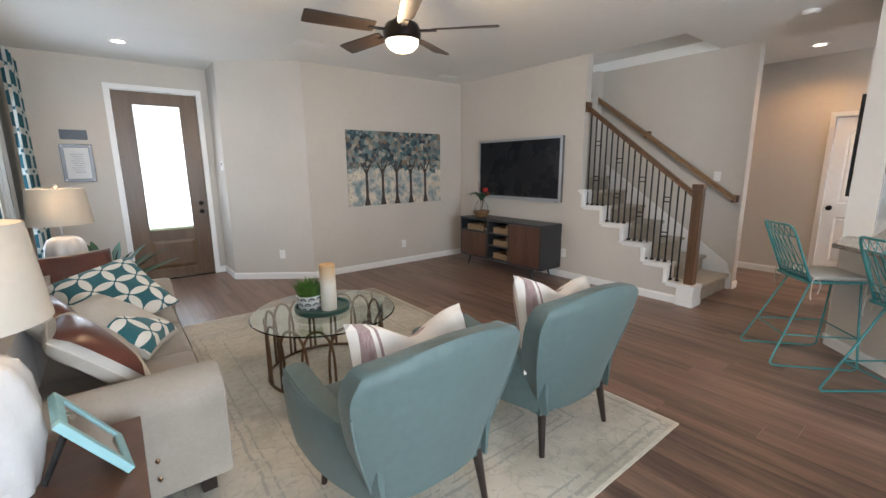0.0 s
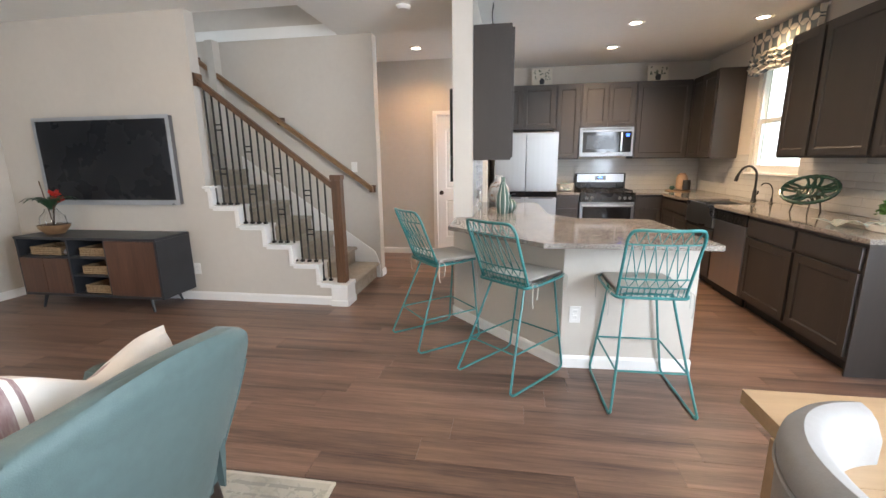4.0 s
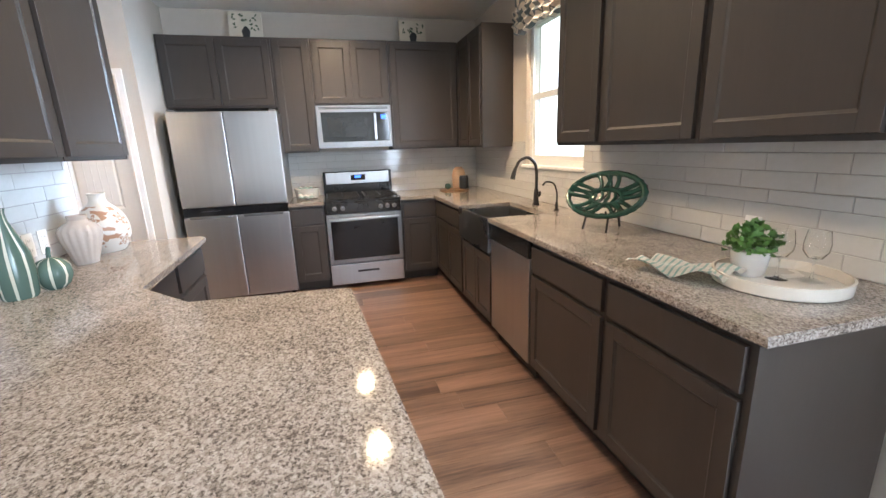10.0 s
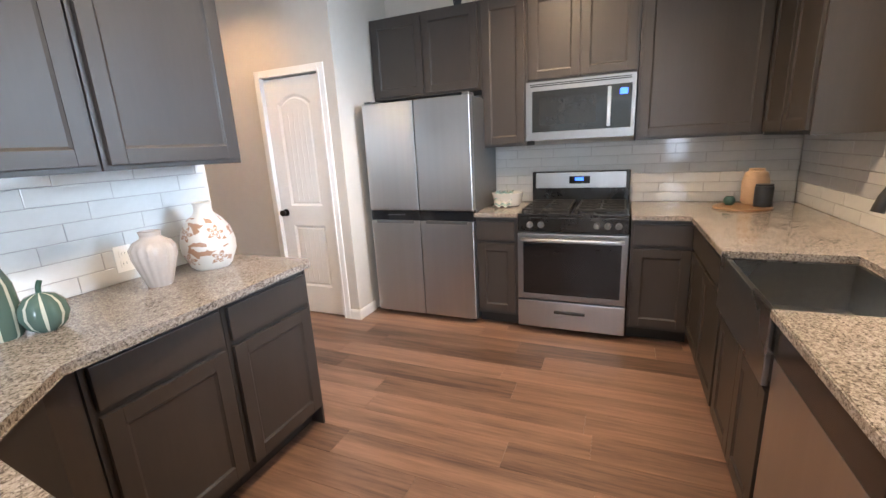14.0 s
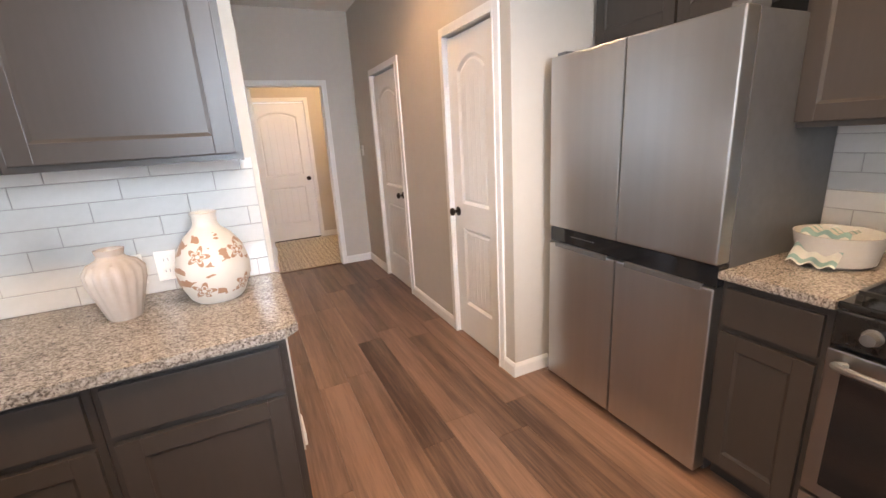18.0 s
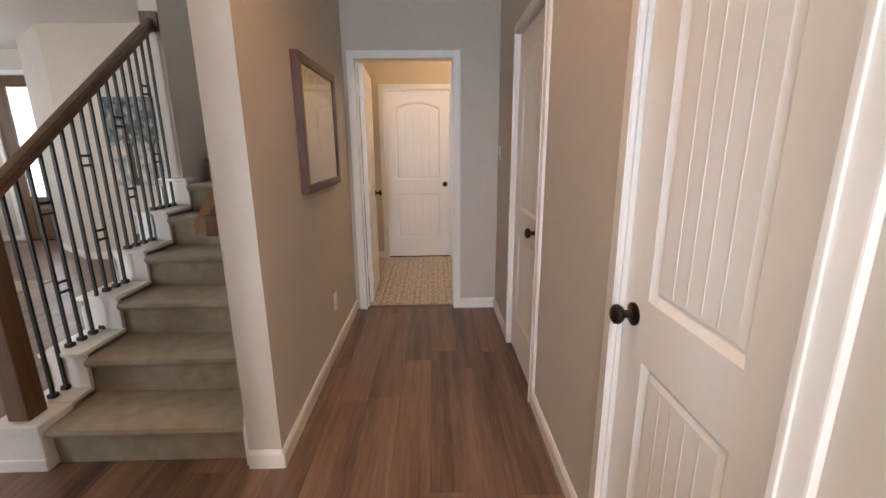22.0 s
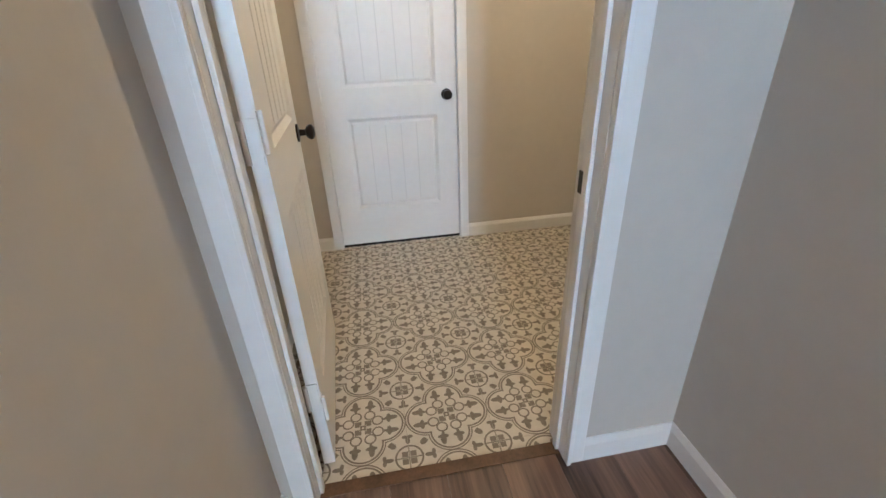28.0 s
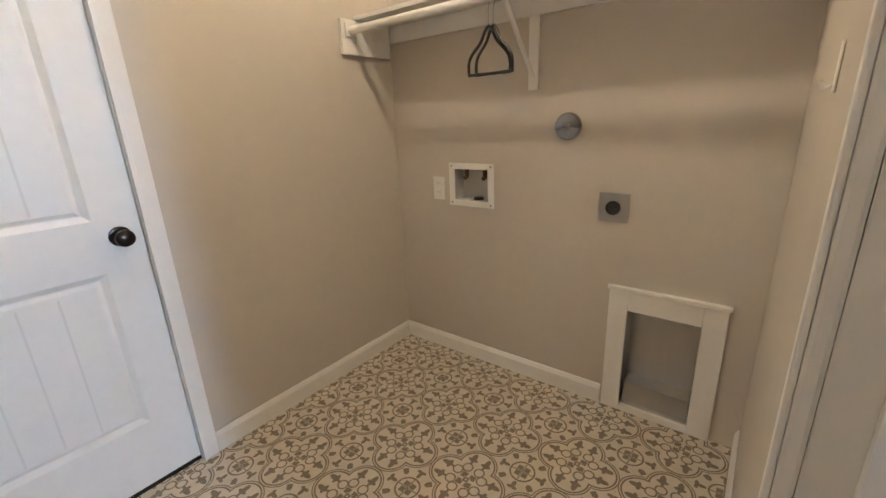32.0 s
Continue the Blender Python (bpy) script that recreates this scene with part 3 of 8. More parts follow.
# ---- stairs ----
RISE, RUN, Y0 = 0.19, 0.27, 4.23
st = thing("staircase", "beige carpeted staircase with white skirting", "stairs", (7.6, Y0, 0))
for n in range(1, 12):
    y = Y0 + RUN * (n - 1)
    xr = 8.099 if y < 5.9 else 7.88
    xl = 7.23
    if n == 1:
        xl = 7.235
    bm = bmesh.new()
    nose = 0.028
    prof = [(y + 0.012, RISE * (n - 1)), (y + 0.012, RISE * n - 0.055), (y - nose + 0.012, RISE * n - 0.04), (y - nose, RISE * n - 0.022), (y - nose + 0.008, RISE * n - 0.005), (y - nose + 0.03, RISE * n), (y + RUN + 0.012, RISE * n), (y + RUN + 0.012, RISE * (n - 1))]
    prism(bm, prof, "x", xl, xr)
    part("carpeted_step", bm, CARPET, st, "", True, pose(-7.6, -Y0, 0))
# white stringer on the wall side and stepped caps over the low wall
bm = bmesh.new()
slope = RISE / RUN
prism(bm, [(Y0 - 0.035, 0), (Y0 - 0.035, 0.16), (Y0 + 0.02, RISE + 0.13), (5.9, (5.9 - Y0) * slope + RISE + 0.12), (5.9, (5.9 - Y0) * slope - 0.2), (Y0 + 0.2, 0)], "x", 8.10, 8.119)
part("wall_stringer", bm, TRIM, st, "white sloping skirt board", m=pose(-7.6, -Y0, 0))
for n in range(1, 7):
    y = Y0 + RUN * (n - 1)
    top = RISE * n + 0.02
    y1 = y + RUN if n < 6 else 5.64
    part("tread_cap", boxes((7.025, y - 0.03 if n > 1 else 4.36, top, 7.238, y1 + 0.0, top + 0.022), bevel=0.005), TRIM, st, m=pose(-7.6, -Y0, 0))
    part("cap_moulding", boxes((7.038, (y - 0.018) if n > 1 else 4.36, top - 0.03, 7.059, y1 - 0.02, top - 0.002), bevel=0.004), TRIM, st, m=pose(-7.6, -Y0, 0))
    if n > 1:
        part("riser_trim", boxes((7.042, y - 0.018, top - RISE + 0.022, 7.235, y + 0.006, top - 0.001), bevel=0.002), TRIM, st, m=pose(-7.6, -Y0, 0))
        part("riser_trim", boxes((7.044, y - 0.03, top - RISE - 0.008, 7.059, y + 0.02, top - 0.03), bevel=0.002), TRIM, st, m=pose(-7.6, -Y0, 0))
bal = thing("stair_balustrade", "stained wood stair rail with black iron balusters", "stair railing", (7.12, 4.29, 0))
o = pose(-7.12, -4.29, 0)
part("newel_plinth", boxes((7.02, 4.19, 0, 7.232, 4.36, 0.20), (7.013, 4.183, 0.185, 7.238, 4.366, 0.225), (7.013, 4.183, 0, 7.238, 4.366, 0.06), bevel=0.006), TRIM, bal, "white painted plinth", m=o)
part("newel_post", boxes((7.078, 4.225, 0.225, 7.17, 4.317, 1.27), (7.07, 4.217, 1.235, 7.178, 4.325, 1.285), bevel=0.006), RAIL_WOOD, bal, m=o)


def rail_z(y):
    return 1.20 + (y - 4.317) * (2.215 - 1.20) / (5.66 - 4.317)


def rail_bm(x, ya, za, yb, zb, w=0.062, h=0.062):
    bm = bmesh.new()
    prof = [(-w / 2, -h / 2), (w / 2, -h / 2), (w * 0.42, -h * 0.1), (w / 2, h * 0.12), (w * 0.36, h * 0.45), (0, h / 2), (-w * 0.36, h * 0.45), (-w / 2, h * 0.12), (-w * 0.42, -h * 0.1)]
    loft(bm, [[(x + a, ya, za + b) for a, b in prof], [(x + a, yb, zb + b) for a, b in prof]])
    return bm


part("rail", rail_bm(7.124, 4.317, rail_z(4.317) - 0.02, 5.62, rail_z(5.62)), RAIL_WOOD, bal, "", True, o)
part("rosette", boxes((7.065, 5.60, rail_z(5.62) - 0.06, 7.18, 5.618, rail_z(5.62) + 0.06), bevel=0.005), RAIL_WOOD, bal, m=o)
nb = 17
for i in range(nb):
    y = 4.40 + i * (5.56 - 4.40) / (nb - 1)
    n = max(1, int((y - Y0) / RUN) + 1)
    z0 = RISE * n + 0.042
    z1 = rail_z(y) - 0.035
    bm = bmesh.new()
    box(bm, 7.117, y - 0.0065, z0, 7.131, y + 0.0065, z1)
    box(bm, 7.107, y - 0.017, z0, 7.141, y + 0.017, z0 + 0.022, 0.004)
    b = part("baluster", bm, IRON, bal, m=o)
    if i % 4 == 2:
        step = (5.56 - 4.40) / (nb - 1)
        for zc in (0.30, 0.72):
            for dz in (0.0, 0.05):
                z = z0 + (z1 - z0) * zc + dz
                part("cross_bar", boxes((7.118, y + 0.0065, z, 7.13, y + step - 0.0065, z + 0.012)), IRON, b)
hr = thing("handrail", "oak handrail fixed to the stairwell wall", "handrail", (8.05, 4.25, 1.1))
o = pose(-8.05, -4.25, -1.1)
part("rail", rail_bm(8.04, 4.22, 1.08, 6.6, 1.08 + 2.38 * 0.725), OAK, hr, "", True, o)
for y in (4.24, 5.33, 6.3):
    z = 1.08 + (y - 4.22) * 0.725
    part("bracket_block", boxes((8.058, y - 0.035, z - 0.05, 8.119, y + 0.035, z + 0.035), bevel=0.006), RAIL_WOOD, hr, m=o)

# ---- kitchen cabinets ----
def cabinet_door(parent, x0, z0, x1, z1, name="door", s=0.058):
    bm = boxes((x0 + s - 0.004, -0.011, z0 + s - 0.004, x1 - s + 0.004, -0.001, z1 - s + 0.004))
    inn = [(x0 + s, z0 + s), (x1 - s, z0 + s), (x1 - s, z1 - s), (x0 + s, z1 - s)]
    frustum(bm, inn, -0.017, shrink(inn, 0.010), -0.0115)
    d = part(name, bm, CABINET, parent)
    for a in ((x0, z0, x0 + s, z1), (x1 - s, z0, x1, z1)):
        part("stile", boxes((a[0], -0.02, a[1], a[2], 0, a[3]), bevel=0.002), CABINET, d)
    for a in ((x0 + s, z0, x1 - s, z0 + s), (x0 + s, z1 - s, x1 - s, z1)):
        part("rail", boxes((a[0], -0.02, a[1], a[2], 0, a[3]), bevel=0.002), CABINET, d)
    return d


def base_cabinet(label, w, m, drawer=True, doors=1, depth=0.595, end=None, h=0.883):
    """A base unit: local x runs along the front, the front at y=0 faces -y."""
    e = thing("base_cabinet", label, "cabinet", group="kitchen base cabinets")
    e.matrix_basis = m
    part("body", boxes((0.001, 0.0, 0.10, w - 0.001, depth, h)), CABINET, e)
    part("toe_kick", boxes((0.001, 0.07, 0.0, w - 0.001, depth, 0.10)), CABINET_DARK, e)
    top = h - 0.03
    if drawer:
        bm = boxes((0.02, -0.02, top - 0.145, w - 0.02, 0, top), bevel=0.003)
        part("drawer_front", bm, CABINET, e)
        top -= 0.17
    for i in range(doors):
        a = 0.02 + (w - 0.04) * i / doors + (0.003 if i else 0)
        b = 0.02 + (w - 0.04) * (i + 1) / doors - (0.003 if i < doors - 1 else 0)
        cabinet_door(e, a, 0.125, b, top)
    if end is not None:
        x = end
        part("end_panel", boxes((x, -0.004, 0.0, x + 0.012, depth, h)), CABINET, e)
    return e


def wall_cabinet(label, w, m, z0, z1, doors=1, depth=0.315, end=None):
    e = thing("wall_cabinet", label, "cabinet", group="kitchen wall cabinets")
    e.matrix_basis = m
    part("body", boxes((0.001, 0.0, z0, w - 0.001, depth, z1)), CABINET, e)
    for i in range(doors):
        a = 0.02 + (w - 0.04) * i / doors + (0.006 if i else 0)
        b = 0.02 + (w - 0.04) * (i + 1) / doors - (0.006 if i < doors - 1 else 0)
        cabinet_door(e, a, z0 + 0.02, b, z1 - 0.025)
    if end is not None:
        part("end_panel", boxes((end, -0.003, z0 - 0.003, end + 0.01, depth, z1 + 0.003)), CABINET, e)
    return e


# along the sink wall: fronts face +y, local x runs towards -x
def south(x, y=0.465):
    return pose(x, y, 0, 0, 0, 180)


base_cabinet("dark stained base cabinet with one drawer and door", 0.635, south(6.79), end=0.63)
base_cabinet("dark stained base cabinet with one drawer and door", 0.68, south(7.47))
base_cabinet("dark stained cabinet under the sink", 0.69, south(8.77), False, 2, h=0.66)
base_cabinet("dark stained corner base cabinet", 0.92, south(9.69), True, 2)
# under the range wall: fronts face -x, local x runs towards -y
def east(y, x=9.70):
    return pose(x, y, 0, 0, 0, -90)


base_cabinet("narrow dark base cabinet between refrigerator and range", 0.33, east(1.958))
base_cabinet("dark stained base cabinet beside the range", 0.387, east(0.852))
# under the peninsula counter: fronts face the kitchen, -y
base_cabinet("dark stained peninsula cabinet with drawer and door", 0.485, pose(7.24, 2.365, 0))
base_cabinet("dark stained peninsula cabinet with drawer and door", 0.485, pose(7.725, 2.365, 0), end=0.477)
# wall cabinets
for x, w in ((6.785, 0.615), (7.435, 0.65), (7.885, 0.45)):
    wall_cabinet("dark stained wall cabinet beside the window", w, south(x, 0.095), 1.39, 2.48, 1, 0.312, 0.61 if x == 6.785 else None)
wall_cabinet("dark stained corner wall cabinet", 0.75, south(10.02, 0.095), 1.39, 2.48, 2, 0.312, 0.742)
wall_cabinet("dark stained wall cabinet over the refrigerator", 0.977, east(2.957, 10.02), 1.84, 2.48, 2)
wall_cabinet("narrow dark stained wall cabinet", 0.36, east(1.98, 10.02), 1.395, 2.48)
wall_cabinet("dark stained wall cabinet over the microwave", 0.765, east(1.618, 10.02), 1.85, 2.48, 2)
wall_cabinet("wide dark stained wall cabinet beside the microwave", 0.75, east(0.851, 10.02), 1.395, 2.48)
wall_cabinet("dark stained wall cabinet over the peninsula", 0.60, pose(6.985, 2.642, 0), 1.405, 2.48, 1)
wall_cabinet("dark stained wall cabinet over the peninsula", 0.60, pose(7.59, 2.642, 0), 1.405, 2.48, 1, 0.315, 0.592)

# ---- counters ----
def slab(name, pts, label, z0=0.884, z1=0.916):
    bm = bmesh.new()
    prism(bm, pts, "z", z0, z1)
    es = [e for e in bm.edges if abs(e.verts[0].co.z - e.verts[1].co.z) < 1e-5]
    bmesh.ops.bevel(bm, geom=es, offset=0.004, segments=2, affect="EDGES")
    return solid(name, bm, GRANITE, label, "countertop")


slab("sink_counter", [(6.105, -0.219), (10.339, -0.219), (10.339, 0.852), (9.66, 0.852), (9.66, 0.505), (8.77, 0.505), (8.77, 0.035), (8.08, 0.035), (8.08, 0.505), (6.105, 0.505)], "speckled grey granite countertop with an undermount sink")
slab("range_side_counter", [(9.66, 1.622), (10.339, 1.622), (10.339, 1.958), (9.66, 1.958)], "small speckled granite countertop beside the range")
slab("peninsula_counter", [(5.845, 1.415), (6.885, 1.50), (6.905, 1.52), (6.935, 2.06), (7.18, 2.29), (8.215, 2.322), (8.255, 2.362), (8.255, 2.958), (6.928, 2.958), (6.928, 3.10), (6.42, 3.10), (5.81, 2.43), (5.825, 1.43)], "wide speckled granite peninsula countertop with angled end")
# peninsula body
bm = bmesh.new()
prism(bm, [(6.085, 1.435), (6.185, 1.442), (6.175, 2.22), (7.0, 3.03), (6.935, 3.115), (6.925, 3.115), (6.05, 2.275)], "z", 0, 0.883)
setting("wall_breakfast_bar", bm, WALL, "low painted wall under the breakfast bar", "wall")
for p, q in (((6.085, 1.435), (6.05, 2.275)), ((6.05, 2.275), (6.925, 3.115)), ((6.185, 1.442), (6.085, 1.435))):
    baseboard(p, q, 1)
pb = thing("peninsula_cabinet", "dark stained cabinets forming the back of the peninsula", "cabinet", (6.6, 1.9, 0))
bm = bmesh.new()
prism(bm, [(6.19, 1.46), (6.855, 1.535), (6.885, 2.075), (7.14, 2.325), (7.235, 2.365), (7.235, 2.95), (6.99, 2.95), (6.19, 2.21)], "z", 0.10, 0.883)
part("body", bm, CABINET, pb, m=pose(-6.6, -1.9, 0))
bm = bmesh.new()
prism(bm, [(6.19, 1.52), (6.79, 1.59), (6.82, 2.10), (7.09, 2.39), (7.235, 2.44), (7.235, 2.95), (6.99, 2.95), (6.19, 2.21)], "z", 0.0, 0.10)
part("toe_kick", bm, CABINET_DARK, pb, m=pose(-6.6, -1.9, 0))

# ---- refrigerator ----
fr = thing("refrigerator", "stainless steel four-door refrigerator", "refrigerator", (9.648, 2.868, 0), -90)
W = 0.91
part("cabinet", boxes((0.003, 0.075, 0.02, W - 0.003, 0.68, 1.775), bevel=0.004), STEEL_DARK, fr)
for i, (a, b) in enumerate(((0.0, 0.452), (0.458, W))):
    bm = boxes((a, 0.0, 0.935, b, 0.07, 1.78), bevel=0.008)
    part("upper_door", bm, STEEL, fr)
    bm = boxes((a, 0.0, 0.045, b, 0.07, 0.845), bevel=0.008)
    d = part("lower_door", bm, STEEL, fr)
    part("grip", boxes((a + 0.05, -0.004, 0.828, b - 0.05, 0.012, 0.853), bevel=0.003), STEEL_DARK, d)
part("display_band", boxes((0.0, 0.012, 0.850, W, 0.07, 0.930)), BLACK_GLASS, fr, "black glass control band")
bm = bmesh.new()
for i in range(9):
    box(bm, 0.16 + i * 0.018, 0.010, 0.895, 0.168 + i * 0.018, 0.012, 0.899)
part("control_marks", bm, STEEL, fr)
part("badge", boxes((0.70, -0.002, 1.66, 0.77, 0.001, 1.675)), STEEL, fr)
for x in (0.05, W - 0.05):
    bm = bmesh.new()
    lathe(bm, [(0.02, 0), (0.02, 0.025)], 12, x, 0.1)
    part("foot", bm, BLACK, fr)
for x in (0.04, W - 0.04):
    part("hinge_cover", boxes((x - 0.03, 0.03, 1.776, x + 0.03, 0.14, 1.80), bevel=0.005), STEEL_DARK, fr)

# ---- range ----
rg = thing("gas_range", "stainless steel gas range with black cooktop", "stove", (9.65, 1.618, 0), -90)
W = 0.757
part("body", boxes((0.002, 0.05, 0.06, W - 0.002, 0.645, 0.90)), STEEL_DARK, rg)
part("oven_door", boxes((0.0, 0.0, 0.27, W, 0.05, 0.775), bevel=0.006), SATIN, rg)
part("oven_window", boxes((0.042, -0.004, 0.315, W - 0.042, 0.004, 0.712), bevel=0.003), BLACK_GLASS, rg, "black oven glass")
bm = bmesh.new()
tube(bm, curve_pts([(0.05, 0.0, 0.735), (0.06, -0.04, 0.738), (W / 2, -0.052, 0.74), (W - 0.06, -0.04, 0.738), (W - 0.05, 0.0, 0.735)], 6), 0.011)
part("oven_handle", bm, STEEL, rg, "bowed steel handle", True)
dr = part("warming_drawer", boxes((0.0, 0.0, 0.045, W, 0.05, 0.258), bevel=0.006), STEEL, rg)
bm = bmesh.new()
box(bm, 0.27, -0.016, 0.17, 0.49, 0.002, 0.19, 0.004)
part("drawer_handle", bm, BLACK, dr)
part("control_panel", boxes((0.0, 0.005, 0.785, W, 0.06, 0.895), bevel=0.008), BLACK, rg)
for x in (0.09, 0.17, 0.55, 0.62, 0.69):
    bm = bmesh.new()
    lathe(bm, [(0.024, 0), (0.024, 0.006), (0.019, 0.01), (0.017, 0.034), (0.0, 0.036)], 18)
    part("burner_knob", bm, STEEL_DARK, rg, "", True, pose(x, 0.005, 0.84, 90))
part("cooktop", boxes((0.0, 0.01, 0.895, W, 0.60, 0.918), bevel=0.006), BLACK, rg)
for cx in (0.19, 0.567):
    bm = bmesh.new()
    for dx in (-0.16, 0.0, 0.16):
        box(bm, cx + dx - 0.006, 0.06, 0.936, cx + dx + 0.006, 0.56, 0.948)
    for y in (0.06, 0.19, 0.31, 0.43, 0.55):
        box(bm, cx - 0.165, y - 0.006, 0.936, cx + 0.165, y + 0.006, 0.9481)
    for dx in (-0.16, 0.16):
        for y in (0.06, 0.55):
            box(bm, cx + dx - 0.008, y - 0.008, 0.918, cx + dx + 0.008, y + 0.008, 0.936)
    part("grate", bm, IRON, rg, "cast iron burner grate")
    for y in (0.17, 0.44):
        bm = bmesh.new()
        lathe(bm, [(0.05, 0.918), (0.05, 0.924), (0.033, 0.926), (0.033, 0.934), (0, 0.935)], 20, cx, y)
        part("burner", bm, IRON, rg, "", True)
bk = part("backguard", boxes((0.0, 0.58, 0.918, W, 0.645, 1.175), bevel=0.008), BLACK, rg)
part("backguard_face", boxes((0.03, 0.572, 1.04, W - 0.03, 0.58, 1.165), bevel=0.003), STEEL, bk)
part("clock_panel", boxes((0.30, 0.568, 1.075, 0.46, 0.572, 1.135)), BLACK_GLASS, bk)
BLUE = glow("blue_display", (0.05, 0.16, 1.0), 2.5)
part("clock_display", boxes((0.345, 0.566, 1.10, 0.41, 0.568, 1.125)), BLUE, bk, "blue lit clock display")

# ---- microwave ----
mw = thing("microwave", "stainless steel over-the-range microwave", "microwave", (9.975, 1.618, 1.43), -90)
part("case", boxes((0.0, 0.03, 0.0, W, 0.363, 0.42)), STEEL_DARK, mw)
part("front_frame", boxes((0, 0, 0.0, W, 0.03, 0.06), (0, 0, 0.355, W, 0.03, 0.42), (0, 0, 0.06, 0.045, 0.03, 0.355), (W - 0.025, 0, 0.06, W, 0.03, 0.355)), SATIN, mw)
part("door_glass", boxes((0.045, 0.004, 0.06, 0.60, 0.028, 0.355)), BLACK_GLASS, mw, "dark glass window")
part("window_edge", boxes((0.10, 0.002, 0.11, 0.50, 0.004, 0.305)), BLACK, mw)
part("control_strip", boxes((0.60, 0.004, 0.06, W - 0.025, 0.028, 0.355)), BLACK_GLASS, mw)
part("display", boxes((0.655, 0.001, 0.285, 0.705, 0.004, 0.325)), BLUE, mw, "blue lit display")
bm = bmesh.new()
box(bm, 0.575, -0.035, 0.075, 0.60, -0.018, 0.34, 0.004)
box(bm, 0.578, -0.02, 0.09, 0.597, 0.003, 0.11)
box(bm, 0.578, -0.02, 0.305, 0.597, 0.003, 0.325)
part("handle", bm, STEEL, mw, "vertical steel bar handle")
part("vent_slot", boxes((0.03, -0.001, 0.385, W - 0.03, 0.002, 0.392), (0.03, -0.001, 0.398, W - 0.03, 0.002, 0.404)), BLACK, mw)

# ---- dishwasher, sink, faucet ----
dw = thing("dishwasher", "stainless steel dishwasher with black controls", "dishwasher", (8.073, 0.485, 0), 180)
part("body", boxes((0.003, 0.025, 0.10, 0.595, 0.59, 0.88)), STEEL_DARK, dw)
part("door", boxes((0.003, 0, 0.11, 0.595, 0.025, 0.765), bevel=0.004), STEEL, dw)
part("control_panel", boxes((0.003, -0.004, 0.768, 0.595, 0.025, 0.878), bevel=0.006), BLACK, dw, "black control strip")
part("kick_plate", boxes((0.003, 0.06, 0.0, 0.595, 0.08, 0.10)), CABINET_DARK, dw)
SINK_STEEL = surf("sink_steel", (0.30, 0.30, 0.30), (0.38, 0.38, 0.38), 0.28, 3, 1.0)
sk = thing("sink", "stainless steel apron-front sink", "sink", (8.425, 0.27, 0.66))
bm = bmesh.new()
x0, x1, y0, y1, zt, zb, k = -0.345, 0.345, -0.235, 0.235, 0.245, 0.03, 0.012
box(bm, x0, y1 - 0.02, -0.0, x1, y1, zt, 0.004)
box(bm, x0, y0, zb, x0 + k, y1 - 0.02, zt - 0.025)
box(bm, x1 - k, y0, zb, x1, y1 - 0.02, zt - 0.025)
box(bm, x0 + k, y0, zb, x1 - k, y0 + k, zt - 0.025)
box(bm, x0, y0, zb - 0.012, x1, y1 - 0.02, zb)
part("basin", bm, SINK_STEEL, sk)
bm = bmesh.new()
lathe(bm, [(0.045, zb), (0.045, zb + 0.004), (0.03, zb + 0.005), (0.0, zb + 0.002)], 20, 0, -0.02)
part("drain", bm, STEEL, sk)
fa = thing("kitchen_faucet", "black gooseneck pull-down faucet", "faucet", (8.50, -0.08, 0.916))
bm = bmesh.new()
lathe(bm, [(0.03, 0), (0.03, 0.008), (0.022, 0.02), (0.02, 0.10), (0.015, 0.13)], 18)
part("base", bm, IRON, fa, "", True)
bm = bmesh.new()
tube(bm, curve_pts([(0, 0, 0.12), (0, 0.0, 0.27), (0, 0.02, 0.34), (0, 0.08, 0.385), (0, 0.15, 0.36), (0, 0.185, 0.30)], 8), 0.0125, 12)
part("spout", bm, IRON, fa, "", True)
bm = bmesh.new()
tube(bm, [(0, 0.185, 0.305), (0, 0.198, 0.27), (0, 0.21, 0.22)], [0.014, 0.018, 0.02], 12)
part("spray_head", bm, IRON, fa, "", True)
bm = bmesh.new()
tube(bm, curve_pts([(-0.02, 0, 0.075), (-0.06, 0.0, 0.085), (-0.085, 0.01, 0.12)], 6), [0.008] * 12 + [0.006], 8)
part("lever", bm, IRON, fa, "", True)
sd = thing("soap_dispenser", "slim black filtered water tap", "tap", (8.18, -0.085, 0.916))
bm = bmesh.new()
lathe(bm, [(0.02, 0), (0.02, 0.006), (0.011, 0.015), (0.010, 0.06)], 14)
part("base", bm, IRON, sd, "", True)
bm = bmesh.new()
tube(bm, curve_pts([(0, 0, 0.05), (0, 0, 0.13), (0, 0.03, 0.20), (0, 0.09, 0.215), (0, 0.12, 0.19)], 6), 0.006, 8)
part("spout", bm, IRON, sd, "", True)

# ---- kitchen window ----
wi = thing("window_1", "white framed sash window over the sink", "window", (8.525, -0.29, 1.22))
tagged(wi, kind="structure")
VINYL = surf("white_vinyl", (0.74, 0.74, 0.72), (0.80, 0.80, 0.78), 0.35)
a, b, h = -0.465, 0.465, 1.20
part("window_frame", boxes((a, -0.03, 0, a + 0.05, 0.03, h), (b - 0.05, -0.03, 0, b, 0.03, h), (a + 0.05, -0.03, 0, b - 0.05, 0.03, 0.05), (a + 0.05, -0.03, h - 0.05, b - 0.05, 0.03, h)), VINYL, wi)
part("meeting_rail", boxes((a + 0.05, -0.02, 0.56, b - 0.05, 0.025, 0.61)), VINYL, wi)
